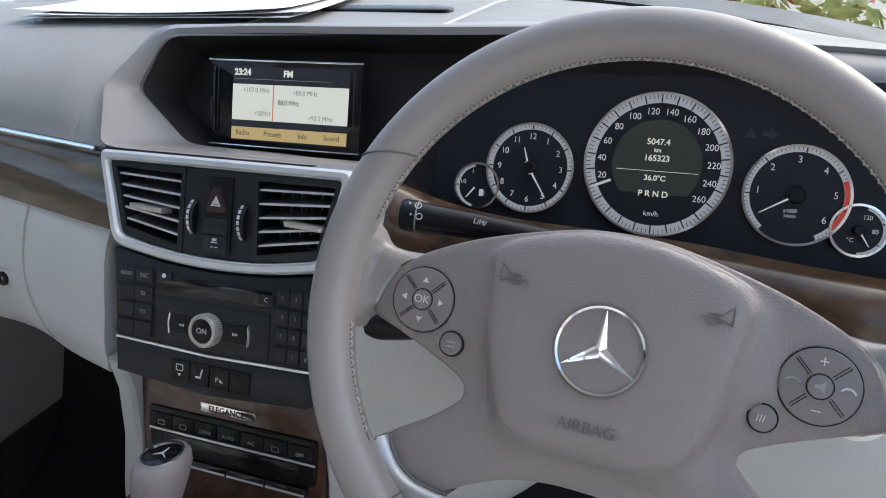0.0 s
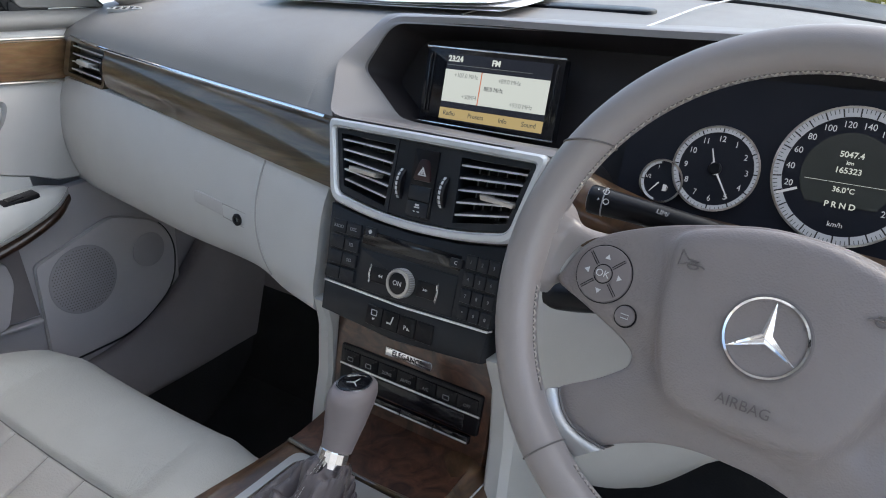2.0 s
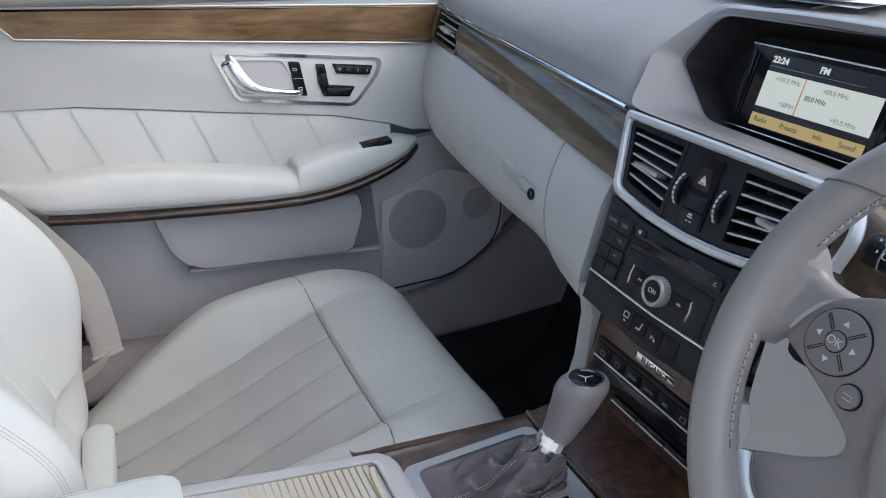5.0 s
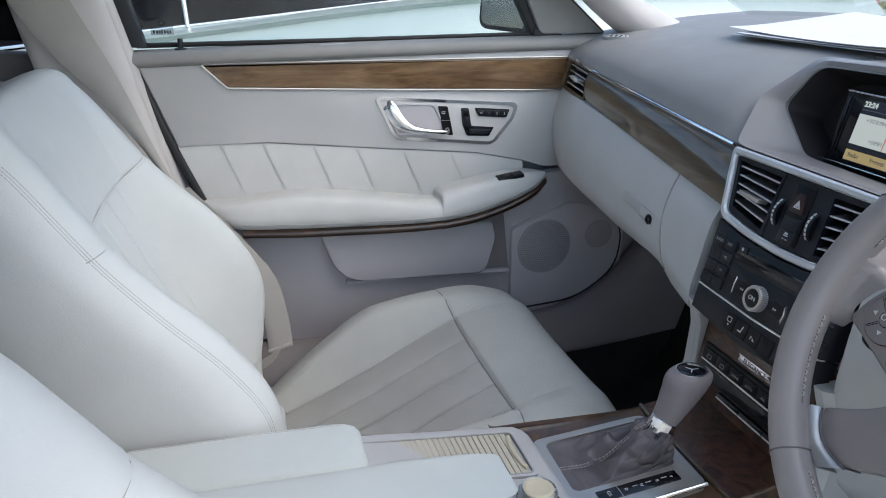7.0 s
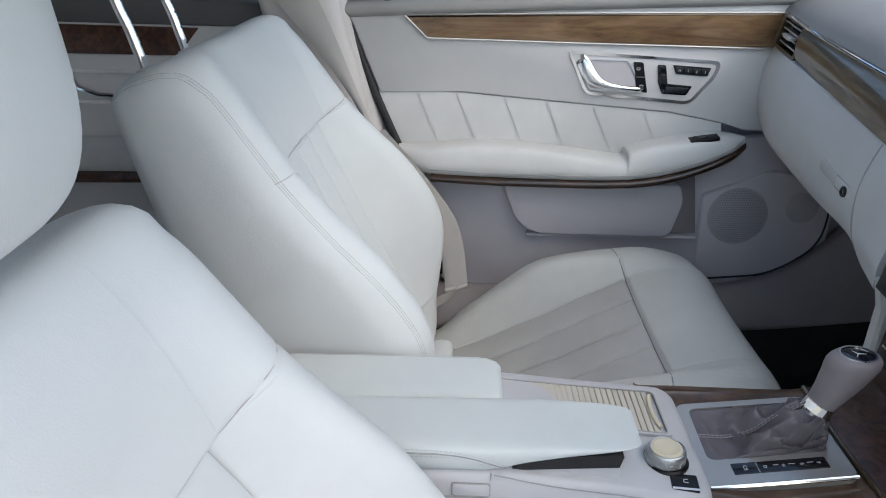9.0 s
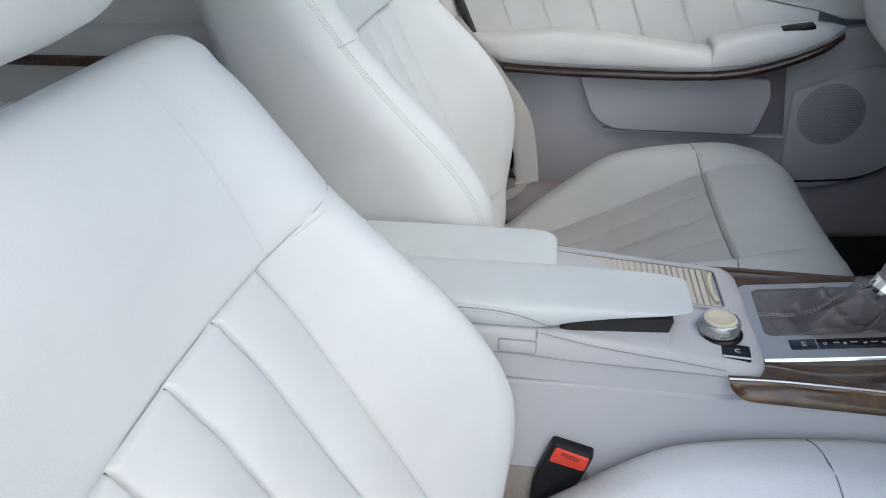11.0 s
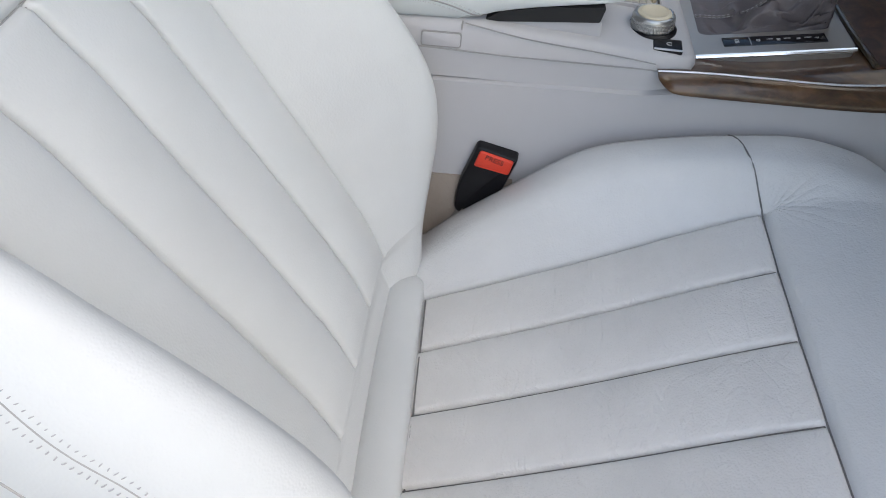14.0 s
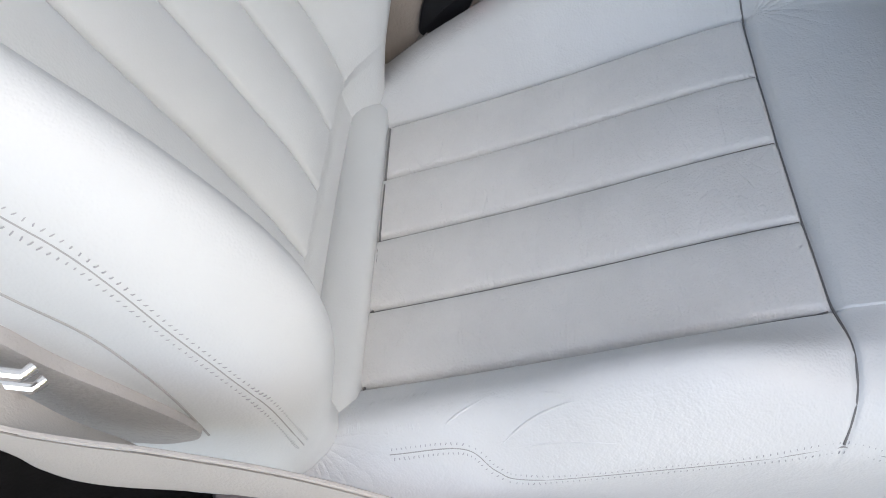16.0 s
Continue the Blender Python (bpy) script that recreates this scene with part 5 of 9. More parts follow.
for s in (-1, 1):
    # bright insert that wraps from the lower spoke up to the rim
    outer_ = [(0.1290, -0.0875), (0.1320, -0.0950), (0.1262, -0.1045), (0.1197, -0.1115), (0.1080, -0.1194), (0.0940, -0.1250)]
    inner_ = [(0.1225, -0.0850), (0.1180, -0.0940), (0.1100, -0.1030), (0.0990, -0.1087), (0.0848, -0.1112), (0.0770, -0.1115)]
    oo, ii = spline(outer_, 26), spline(inner_, 26)
    rows = [[tuple(WM @ Vector((s * q[0], q[1], -0.04))) for q in ii]]
    for k in (0.0, 0.06, 0.2, 0.4, 0.6, 0.8, 0.94, 1.0):
        row = []
        for a, b in zip(ii, oo):
            q = a + (b - a) * k
            row.append(tuple(WM @ Vector((s * q[0], q[1], -0.0150 + 0.0050 * k - 0.0040 * (2 * k - 1) ** 4))))
        rows.append(row)
    rows.append([tuple(WM @ Vector((s * q[0], q[1], -0.04))) for q in oo])
    part("chrome_insert", grid(bmesh.new(), rows), INSERT, wheel, "satin chrome spoke insert")
    bm = bmesh.new()
    tube(bm, [WM @ Vector((s * q[0], q[1], -0.0180)) for q in ii], 0.0011, 6)
    part("insert_gap", bm, ENGRAVE, wheel, "dark gap beside the insert")
    # leather root that swells from the rim into the upper spoke
    a0, a1 = math.atan2(0.0420, 0.1614 - s * 0.002), math.atan2(-0.0270, 0.1630 - s * 0.002)
    rim_line = [(s * 0.002 + 0.1760 * math.cos(a0 + (a1 - a0) * f), 0.006 + 0.1760 * math.sin(a0 + (a1 - a0) * f)) for f in np.linspace(0, 1, 17)]
    pad_line = spline([(0.1255, 0.0328), (0.1395, 0.0222), (0.1474, 0.0092), (0.1514, -0.0018), (0.1530, -0.0118)], 17)
    up_edge, low_edge = [(0.1255, 0.0328), (0.1405, 0.0322), (0.1525, 0.0345), (0.1600, 0.0430)], [(0.1530, -0.0118), (0.1555, -0.0140), (0.1585, -0.0170), (0.1625, -0.0240)]
    ue, le = spline(up_edge + [tuple(rim_line[0])], 15), spline(low_edge + [tuple(rim_line[-1])], 15)
    rows = []
    for i in range(15):
        f = i / 14
        row = []
        for j in range(17):
            g = j / 16
            base = np.array(pad_line[j]) * (1 - f) + np.array(rim_line[j]) * f
            # pull the ends of the row on to the curved upper and lower edges
            e0, e1 = ue[i] - (np.array(pad_line[0]) * (1 - f) + np.array(rim_line[0]) * f), le[i] - (np.array(pad_line[16]) * (1 - f) + np.array(rim_line[16]) * f)
            q = base + e0 * (1 - g) ** 2 + e1 * g**2
            drop = 0.012 * abs(2 * g - 1) ** 5 * (1 - f)
            row.append((s * q[0], q[1], soft_top(-0.0205 + 0.010 * f**1.5 - drop, rim_front(s * q[0], q[1]) - 0.0006, 0.010)))
        row = [(row[0][0], row[0][1], -0.034)] + row + [(row[-1][0], row[-1][1], -0.034)]
        rows.append([tuple(WM @ Vector(q)) for q in row])
    part("spoke_root", grid(bmesh.new(), rows), WHEEL, wheel, "smooth leather where the rim runs into the spoke", angle=70)
part("hub_back", lathe(bmesh.new(), [(0.05, -0.09), (0.06, -0.05), (0.06, -0.03)], WM, 40), BLACK, wheel)
lettering("caption", "AIRBAG", 0.0096, WM @ Matrix.Translation((0.000, -0.0470, 0.0003)) @ pose(0, 0, 0, 7), EMBOSS_SHADE, wheel, 0.0003, label="embossed airbag lettering")
# horn symbols
for s in (-1, 1):
    bm = bmesh.new()
    hx, hy = s * 0.0573, 0.0293
    m_ = WM @ Matrix.Translation((hx, hy, -0.0004)) @ pose(0, 0, 0, -5, s * 9, 0)
    d = s
    for path in ([(-0.0085, 0.0065), (-0.0085, -0.004), (-0.003, -0.0012), (0.0075, -0.0012), (0.0095, -0.0022)], [(-0.0085, 0.0065), (-0.0030, 0.0014), (0.0045, 0.0012)], [(0.0015 + 0.0038 * math.cos(t), -0.0022 + 0.0024 * math.sin(t)) for t in np.linspace(0, 2 * math.pi, 20)]):
        tube(bm, [m_ @ Vector((-d * x if d > 0 else x, y, 0)) for x, y in path], 0.0006, 6)
    part("horn_symbol", bm, EMBOSS_SHADE, wheel, "embossed horn symbol")
# emblem: ring with three tapering arms
EM = WM @ Matrix.Translation((0.0, -0.0023, 0.0))
part("emblem_ring", lathe(bmesh.new(), [(0.0252, -0.004), (0.0260, 0.0020), (0.0252, 0.0042), (0.0238, 0.0036), (0.0231, 0.0008), (0.0231, -0.004)], EM, 72), CHROME, wheel, "chrome emblem ring")
part("emblem_gap", lathe(bmesh.new(), [(0.0272, -0.004), (0.0272, 0.0014), (0.0256, 0.0011), (0.0256, -0.004)], EM, 64), WHEELBTN, wheel, "dark groove round the emblem")
part("emblem_ground", lathe(bmesh.new(), [(0.0233, -0.004), (0.0233, 0.0017), (0.020, 0.0019)], EM, 48), PAD, wheel)
for k in range(3):
    a = math.pi / 2 + k * 2 * math.pi / 3
    bm = bmesh.new()
    p = [(0.0240 * math.cos(a), 0.0240 * math.sin(a), 0.0026)] + [(0.0040 * math.cos(a + o), 0.0040 * math.sin(a + o), 0.0020) for o in (math.pi / 3, -math.pi / 3)] + [(0, 0, 0.0056), (0, 0, 0.0)]
    tip, l_, r_, top, low_ = [bm.verts.new(EM @ Vector(q)) for q in p]
    for f in ((top, tip, l_), (top, r_, tip), (low_, l_, tip), (low_, tip, r_), (top, l_, low_), (top, low_, r_)):
        bm.faces.new(f)
    part("emblem_arm", bm, CHROME, wheel, "bright tapering emblem arm", smooth=False)
# key pads
for s in (-1, 1):
    cx, cy, z = (-0.1175 if s < 0 else 0.1140), 0.0036, -0.0180
    pad_ = part("key_pad", prism(bmesh.new(), disc(cx, cy, 0.0205, 56), z - 0.004, z + 0.0022, WM, 0.0012), WHEELBTN, wheel, "round four-way key pad")
    part("pad_gap", band(bmesh.new(), disc(cx, cy, 0.0212, 56), disc(cx, cy, 0.0205, 56), z - 0.004, z + 0.0004, WM), BLACK, pad_)
    part("middle_key", prism(bmesh.new(), disc(cx, cy, 0.0064, 32), z, z + 0.0036, WM, 0.0008), WHEELBTN, pad_)
    part("middle_gap", band(bmesh.new(), disc(cx, cy, 0.0071, 32), disc(cx, cy, 0.0064, 32), z, z + 0.0025, WM), BLACK, pad_)
    for k in range(4):
        bm = bmesh.new()
        m_ = WM @ Matrix.Translation((cx, cy, z + 0.0022)) @ pose(0, 0, 0, 0, 0, 45 + 90 * k)
        box(bm, (0.0080, -0.0010, -0.0004), (0.0185, -0.0005, 0.0003), 0.0, m_)
        box(bm, (0.0080, 0.0005, -0.0004), (0.0185, 0.0010, 0.0003), 0.0, m_)
        part("pad_gap", bm, BLACK, pad_)
        if s < 0:
            m2 = WM @ Matrix.Translation((cx, cy, z + 0.0022)) @ pose(0, 0, 0, 0, 0, 90 * k)
            part("arrow", prism(bmesh.new(), [(0.0145, 0.0), (0.0110, 0.0022), (0.0110, -0.0022)], -0.0003, 0.0004, m2), MARK, pad_)
    if s < 0:
        lettering("caption", "OK", 0.0072, WM @ Matrix.Translation((cx, cy, z + 0.0037)), MARK, pad_)
    else:
        lettering("caption", "+", 0.009, WM @ Matrix.Translation((cx, cy + 0.0130, z + 0.0024)), MARK, pad_)
        part("minus", prism(bmesh.new(), rect(cx - 0.0025, cy - 0.0135, cx + 0.0025, cy - 0.0128), z + 0.002, z + 0.0026, WM), MARK, pad_)
        part("mute_symbol", prism(bmesh.new(), [(cx - 0.003, cy - 0.001), (cx - 0.0005, cy - 0.001), (cx + 0.0025, cy - 0.0035), (cx + 0.0025, cy + 0.0035), (cx - 0.0005, cy + 0.001), (cx - 0.003, cy + 0.001)], z + 0.003, z + 0.0039, WM), DIM, pad_)
        bm = bmesh.new()
        tube(bm, [WM @ Vector((cx + 0.0135 + 0.004 * math.cos(t), cy - 0.002 + 0.004 * math.sin(t), z + 0.0024)) for t in np.linspace(0.3, 2.6, 9)], 0.0008, 5)
        part("phone_symbol", bm, MARK, pad_)
        bm = bmesh.new()
        tube(bm, [WM @ Vector((cx - 0.0135 + 0.004 * math.cos(t), cy - 0.001 + 0.003 * math.sin(t), z + 0.0024)) for t in np.linspace(0.3, 2.8, 9)], 0.0008, 5)
        part("phone_symbol", bm, DIM, pad_)
    bx, by = (-0.0932 if s < 0 else 0.0895), -0.0198
    bt = part("round_key", prism(bmesh.new(), disc(bx, by, 0.0072, 36), z - 0.002, z + 0.0028, WM, 0.001), WHEELBTN, wheel)
    part("key_gap", band(bmesh.new(), disc(bx, by, 0.0082, 36), disc(bx, by, 0.0072, 36), z - 0.002, z + 0.0004, WM), BLACK, bt)
    bm = bmesh.new()
    if s < 0:
        tube(bm, [WM @ Vector((bx + px_, by + py_, z + 0.0029)) for px_, py_ in ((-0.0028, 0.0012), (0.003, 0.0012), (0.003, -0.0016), (-0.0022, -0.0016))], 0.00035, 4)
    else:
        for k in range(3):
            tube(bm, [WM @ Vector((bx - 0.003 + 0.0016 * k, by - 0.002, z + 0.0029)), WM @ Vector((bx - 0.0022 + 0.0016 * k, by + 0.002, z + 0.0029))], 0.0003, 4)
    part("symbol", bm, MARK, bt)

# column shroud and stalks
column = thing("steering_column", (0.376, 0.98, 0.84), "black steering column shroud with stalks behind the wheel", "steering column")
CA = Vector((0, math.cos(WT), -math.sin(WT)))
c0 = Vector((0.3765, 0.856, 0.857)) + CA * 0.075
bm = bmesh.new()
tube(bm, [c0 + CA * d for d in (0.0, 0.01, 0.10, 0.24)], [0.045, 0.055, 0.06, 0.065], 32)
part("shroud", bm, BLACK, column)
STALK = spline([(0.2035, 0.968, 0.8862), (0.216, 0.970, 0.8850), (0.245, 0.975, 0.8815), (0.276, 0.981, 0.8770), (0.33, 0.992, 0.868)], 40)
bm = bmesh.new()
tube(bm, STALK, np.interp(np.linspace(0, 1, 40), [0, 0.02, 0.08, 0.24, 0.27, 0.45, 1.0], [0.0085, 0.0112, 0.0122, 0.0122, 0.0118, 0.0110, 0.0100]), 22)
stalk = part("indicator_stalk", bm, BLACK, column, "black stalk with white symbols")
bm = bmesh.new()
tube(bm, [STALK[10], STALK[10] + (STALK[11] - STALK[10]) * 0.5], 0.0124, 22)
part("ring_line", bm, DIM, stalk)
bm = bmesh.new()
tube(bm, spline([(0.180, 0.952, 0.797), (0.22, 0.955, 0.803), (0.28, 0.962, 0.818), (0.34, 0.97, 0.835)], 20), [0.0085, 0.0115] + [0.0125] * 8 + [0.0105] * 10, 16)
part("cruise_stalk", bm, BLACK, column)
ax_ = (Vector((0.285, 0.982, 0.872)) - Vector((0.235, 0.975, 0.883))).normalized()
STK = plane_of((0.215, 0.9608, 0.8935), ax_, (0, 0.5, 0.8))
for k, (x, y) in enumerate(((0.001, 0.004), (0.004, -0.004))):
    part("symbol", band(bmesh.new(), disc(x + 0.004, y, 0.0026, 18), disc(x + 0.004, y, 0.0020, 18), 0.0, 0.0008, STK), MARK, stalk)
    part("symbol", prism(bmesh.new(), [(x - 0.0030, y - 0.0012), (x - 0.0015, y), (x - 0.0030, y + 0.0012)], 0.0, 0.0008, STK), MARK, stalk)
lettering("caption", "LIM/", 0.0055, plane_of((0.2670, 0.9690, 0.8860), ax_, (0, 0.5, 0.8)), MARK, stalk)
bm = bmesh.new()
tube(bm, spline([(0.235, 0.945, 0.842), (0.28, 0.96, 0.838), (0.34, 0.98, 0.832)], 12), 0.012, 14, flat=0.6)
part("cruise_stalk", bm, BLACK, column)

# ---- centre console ----
console = thing("centre_console", (0, 0.6, 0.4), "pale grey centre console with walnut surround and roller lid", "centre console")
SPAN = ((0.02, 0.540, 0.098), (0.15, 0.560, 0.099), (0.30, 0.574, 0.100), (0.42, 0.5755, 0.1005), (0.50, 0.5745, 0.1015), (0.56, 0.5680, 0.1025), (0.60, 0.5635, 0.103), (0.64, 0.5590, 0.104), (0.68, 0.5545, 0.1055), (0.702, 0.5525, 0.1060), (0.716, 0.5515, 0.1045), (0.726, 0.549, 0.099), (0.732, 0.5455, 0.090))
rows = []
for y, zt, w in SPAN:
    zl = float(np.interp(y, [0.02, 0.3, 0.45, 0.545, 0.695, 0.732], [0.500, 0.540, 0.5470, 0.5425, 0.5390, 0.5340]))
    half = [(w + 0.003, zl - 0.030), (w + 0.002, zl - 0.012), (w + 0.0025, zl), (w - 0.0005, max(zl + 0.002, zt - 0.010)), (w - 0.0035, max(zl + 0.003, zt - 0.003)), (w - 0.009, zt), (0.05, zt + 0.001)]
    rows.append([(-x, y, z) for x, z in half] + [(x, y, z) for x, z in half[::-1]])
rows.append([(x * 0.97, y + 0.004, z - 0.012) for x, y, z in rows[-1]])
part("console_top", grid(bmesh.new(), rows, caps=False), CONSOLE, console, "pale grey console top with a rounded end", angle=60)
for s in (-1, 1):
    rows = []
    for y, zt, x in ((0.02, 0.462, 0.1005), (0.15, 0.486, 0.1025), (0.30, 0.506, 0.1045), (0.45, 0.510, 0.1065), (0.60, 0.511, 0.110), (0.68, 0.5125, 0.1135), (0.72, 0.519, 0.117), (0.76, 0.521, 0.120), (0.82, 0.519, 0.122), (0.90, 0.519, 0.1235), (1.05, 0.535, 0.1240)):
        rows.append([(s * (x - 0.010), y, zt + 0.004), (s * (x - 0.001), y, zt + 0.0005), (s * x, y, zt - 0.006), (s * (x + 0.003), y, 0.46), (s * (x + 0.006), y, 0.38), (s * (x + 0.008), y, 0.18)])
    part("side_panel", thick(sheet(rows, 70, 24), (-s * 0.004, 0, 0)), CONSOLE, console, "smooth pale grey console side")
    # groove along the lower edge of the top, joint and little lid
    bm = bmesh.new()
    tube(bm, spline([(s * 0.1035, 0.40, 0.5455), (s * 0.1040, 0.4544, 0.5470), (s * 0.1052, 0.5443, 0.5424), (s * 0.1078, 0.66, 0.5400), (s * 0.1082, 0.70, 0.5385)], 30), 0.0008, 6)
    part("side_crease", bm, SEAM, console)
    bm = bmesh.new()
    tube(bm, spline([(s * 0.1005, 0.497, 0.5735), (s * 0.1022, 0.56, 0.5610), (s * 0.1040, 0.64, 0.5515), (s * 0.1058, 0.69, 0.5450)], 24), 0.0007, 6)
    part("side_crease", bm, SEAM, console)
    bm = bmesh.new()
    tube(bm, [(s * 0.0990, 0.4945, 0.5750), (s * 0.1016, 0.4938, 0.5665)], 0.0007, 6)
    part("panel_joint", bm, SEAM, console)
SBM = plane_of((0.1030, 0.4735, 0.5555), (0, 1, -0.02), (-0.10, 0, 1))
part("side_lid", prism(bmesh.new(), rect(-0.0195, -0.0068, 0.0195, 0.0068, 0.003), -0.002, 0.0012, SBM, 0.0008), CONSOLE, console)
part("lid_gap", band(bmesh.new(), rect(-0.0207, -0.0080, 0.0207, 0.0080, 0.0035), rect(-0.0195, -0.0068, 0.0195, 0.0068, 0.003), -0.002, 0.0006, SBM), SEAM, console)
# walnut deck round the gear lever
deck = sheet([[(-0.1145, y, e), (-0.107, y, (z + e) / 2), (-0.096, y, z), (-0.05, y, z - 0.002), (0.05, y, z - 0.002), (0.096, y, z), (0.107, y, (z + e) / 2), (0.1145, y, e)] for y, z, e in ((0.722, 0.536, 0.543), (0.745, 0.5370, 0.543), (0.80, 0.538, 0.5415), (0.88, 0.548, 0.540), (0.94, 0.559, 0.5435), (0.99, 0.572, 0.550))], 30, 36)
part("walnut_deck", thick(deck, (0, 0, -0.02)), WOODBROWN, console, "polished burl walnut deck")
for s in (-1, 1):
    rows = []
    for y, zt, zb in ((0.692, 0.5420, 0.5395), (0.700, 0.5425, 0.5310), (0.712, 0.5430, 0.5245), (0.74, 0.5430, 0.5225), (0.80, 0.5415, 0.5205), (0.88, 0.5400, 0.5185), (0.94, 0.5430, 0.5200), (0.985, 0.549, 0.526)):
        h = zt - zb
        rows.append([(s * 0.1135, y, zt), (s * 0.1175, y, zt - h * 0.10), (s * 0.1230, y, zt - h * 0.45), (s * 0.1265, y, zt - h * 0.85), (s * 0.1265, y, zb)])
    part("walnut_side_strip", thick(sheet(rows, 60, 14), (-s * 0.006, 0, -0.001)), WOODBROWN, console, "walnut side strip")
    if s < 0:
        continue
    bm = bmesh.new()
    tube(bm, spline([(s * 0.1145, 0.692, 0.5424), (s * 0.1145, 0.74, 0.5434), (s * 0.1145, 0.80, 0.5419), (s * 0.1145, 0.88, 0.5404), (s * 0.1145, 0.985, 0.5494)], 30), 0.0011, 6)
    part("bright_line", bm, SATIN, console)
# front walnut tray lid sloping up to the climate panel
bm = thick(sheet([[(x, 0.905, 0.5535), (x, 0.94, 0.560), (x, 0.975, 0.5665), (x, 0.992, 0.573)] for x in (-0.10, -0.04, 0.04, 0.10)], 12, 10), (0, 0, -0.006))
part("tray_lid", bm, WOODRED, console, "dark red burl tray lid")
bm = bmesh.new()
tube(bm, spline([(-0.1, 0.904, 0.5545), (0.0, 0.901, 0.5535), (0.1, 0.904, 0.5545)], 12), 0.003, 8)
part("tray_edge", bm, WOOD, console)

# roller lid
RM = plane_of((-0.037, 0.605, 0.5645), (0, 1, -0.085), (-1, 0, 0))
roller = thing("roller_lid", (-0.04, 0.6, 0.55), "cream ribbed roller lid over the cup holder", "roller lid")
part("lid_frame", band(bmesh.new(), rect(-0.105, -0.046, 0.106, 0.046, 0.01), rect(-0.1, -0.041, 0.1, 0.041, 0.007), -0.006, 0.0012, RM), CONSOLE, roller)
part("lid_gap", band(bmesh.new(), rect(-0.1012, -0.0422, 0.1012, 0.0422, 0.008), rect(-0.0995, -0.0405, 0.0995, 0.0405, 0.007), -0.006, 0.0016, RM), SEAM, roller)
for k in range(26):
    x = -0.1 + 0.0074 * k
    part("rib", prism(bmesh.new(), rect(x, -0.041, x + 0.0066, 0.041), -0.005, 0.0002, RM, 0.0009), ROLLER, roller)
bm = bmesh.new()
tube(bm, [RM @ Vector((0.095 - 0.006 * math.cos(t), 0.032 * math.sin(t), 0.0015)) for t in np.linspace(-1.4, 1.4, 14)], 0.0028, 8)
part("pull_lip", bm, CREAM, roller)

# armrest pads
def arm_pad(name, x0, x1, y0, y1, z0, z1, nose, label):
    t = thing(name, (x0, y0, z0), label, "armrest", "centre armrests")
    cx, hw = (x0 + x1) / 2, (x1 - x0) / 2
    rows = []
    stations = [(0.0, 0.85, 0.75), (0.012, 0.96, 0.93), (0.03, 1.0, 1.0)] + [(0.03 + (y1 - y0 - 0.06) * k / 24, 1.0, 1.0) for k in range(1, 25)] + [(y1 - y0 - 0.016, 0.97, 0.96), (y1 - y0 - 0.005, 0.90, 0.84), (y1 - y0, 0.78, 0.66)]
    for d, kw, kh in stations:
        y = y0 + d
        f = max(0.0, min(1.0, (d / (y1 - y0) - 0.66) / 0.34))
        bot = float(np.interp(y, [y0, 0.500, 0.518, 0.56, 0.60, y1], [z0, z0, z0 + 0.008, z0 + 0.016, z0 + 0.020, z0 + 0.024])) if nose else z0
        top = z1 - (0.010 * f * f if nose else 0.002 * f)
        w = hw * kw * (1 - (0.22 * f * f if nose else 0.0))
        off = -0.006 * f * f if nose else 0
        h = (top - bot) * kh
        mid = bot + (top - bot) * 0.5
        ring = []
        for k in range(28):
            a = 2 * math.pi * k / 28
            c_, s_ = math.cos(a), math.sin(a)
            e = 0.42
            ring.append((cx + off + w * math.copysign(abs(c_) ** e, c_), y, mid + h / 2 * math.copysign(abs(s_) ** e, s_)))
        rows.append(ring)
    part("pad", grid(bmesh.new(), rows, ring=True, caps=True), ARM, t, angle=60)
    return t


pad_l = arm_pad("armrest_pad", -0.100, -0.004, 0.16, 0.512, 0.548, 0.600, 0, "pale leather armrest pad beside the roller lid")
pad_r = arm_pad("armrest_pad", 0.000, 0.098, 0.13, 0.655, 0.5715, 0.605, 1, "long pale leather armrest pad with a stitched seam")
path, nn = on_surface(pad_r.children[0], spline([(0.0985, 0.28, 0.5990), (0.0985, 0.38, 0.5985), (0.0985, 0.44, 0.5970), (0.0982, 0.475, 0.5915), (0.0980, 0.500, 0.5825), (0.0975, 0.514, 0.5745)], 50))
bm = bmesh.new()
tube(bm, path, 0.0009, 6)
part("seam", bm, SEAM, pad_r)
for sd in (-0.0035, 0.0035):
    stitches("stitching", path, nn, STITCH, pad_r, 0.0030, 0.0020, 0.0005, sd, 0.0006)
GAPM = plane_of((0.040, 0, 0), (0, 1, 0), (0, 0, 1))
part("hinge_gap", prism(bmesh.new(), round_poly([(0.514, 0.5705), (0.56, 0.5730), (0.630, 0.5765), (0.634, 0.592), (0.58, 0.590), (0.53, 0.582)], 0.002), 0.0, 0.049, GAPM), RUBBER, pad_r, "dark gap under the armrest")
part("armrest_base", prism(bmesh.new(), [(0.30, 0.560), (0.515, 0.555), (0.634, 0.545), (0.632, 0.5768), (0.56, 0.5732), (0.513, 0.5707), (0.30, 0.5755)], 0.0, 0.047, GAPM), CONSOLE, pad_r, "pale base under the armrest pad")
bm = bmesh.new()
tube(bm, on_surface(pad_l.children[0], spline([(-0.090, 0.20, 0.601), (-0.090, 0.35, 0.601), (-0.088, 0.49, 0.600)], 24))[0], 0.0006, 6)
part("seam", bm, SEAMPALE, pad_l)

# controller knob
KM = plane_of((0.048, 0.690, 0.5530), (1, 0, 0), (0, 1, 0))
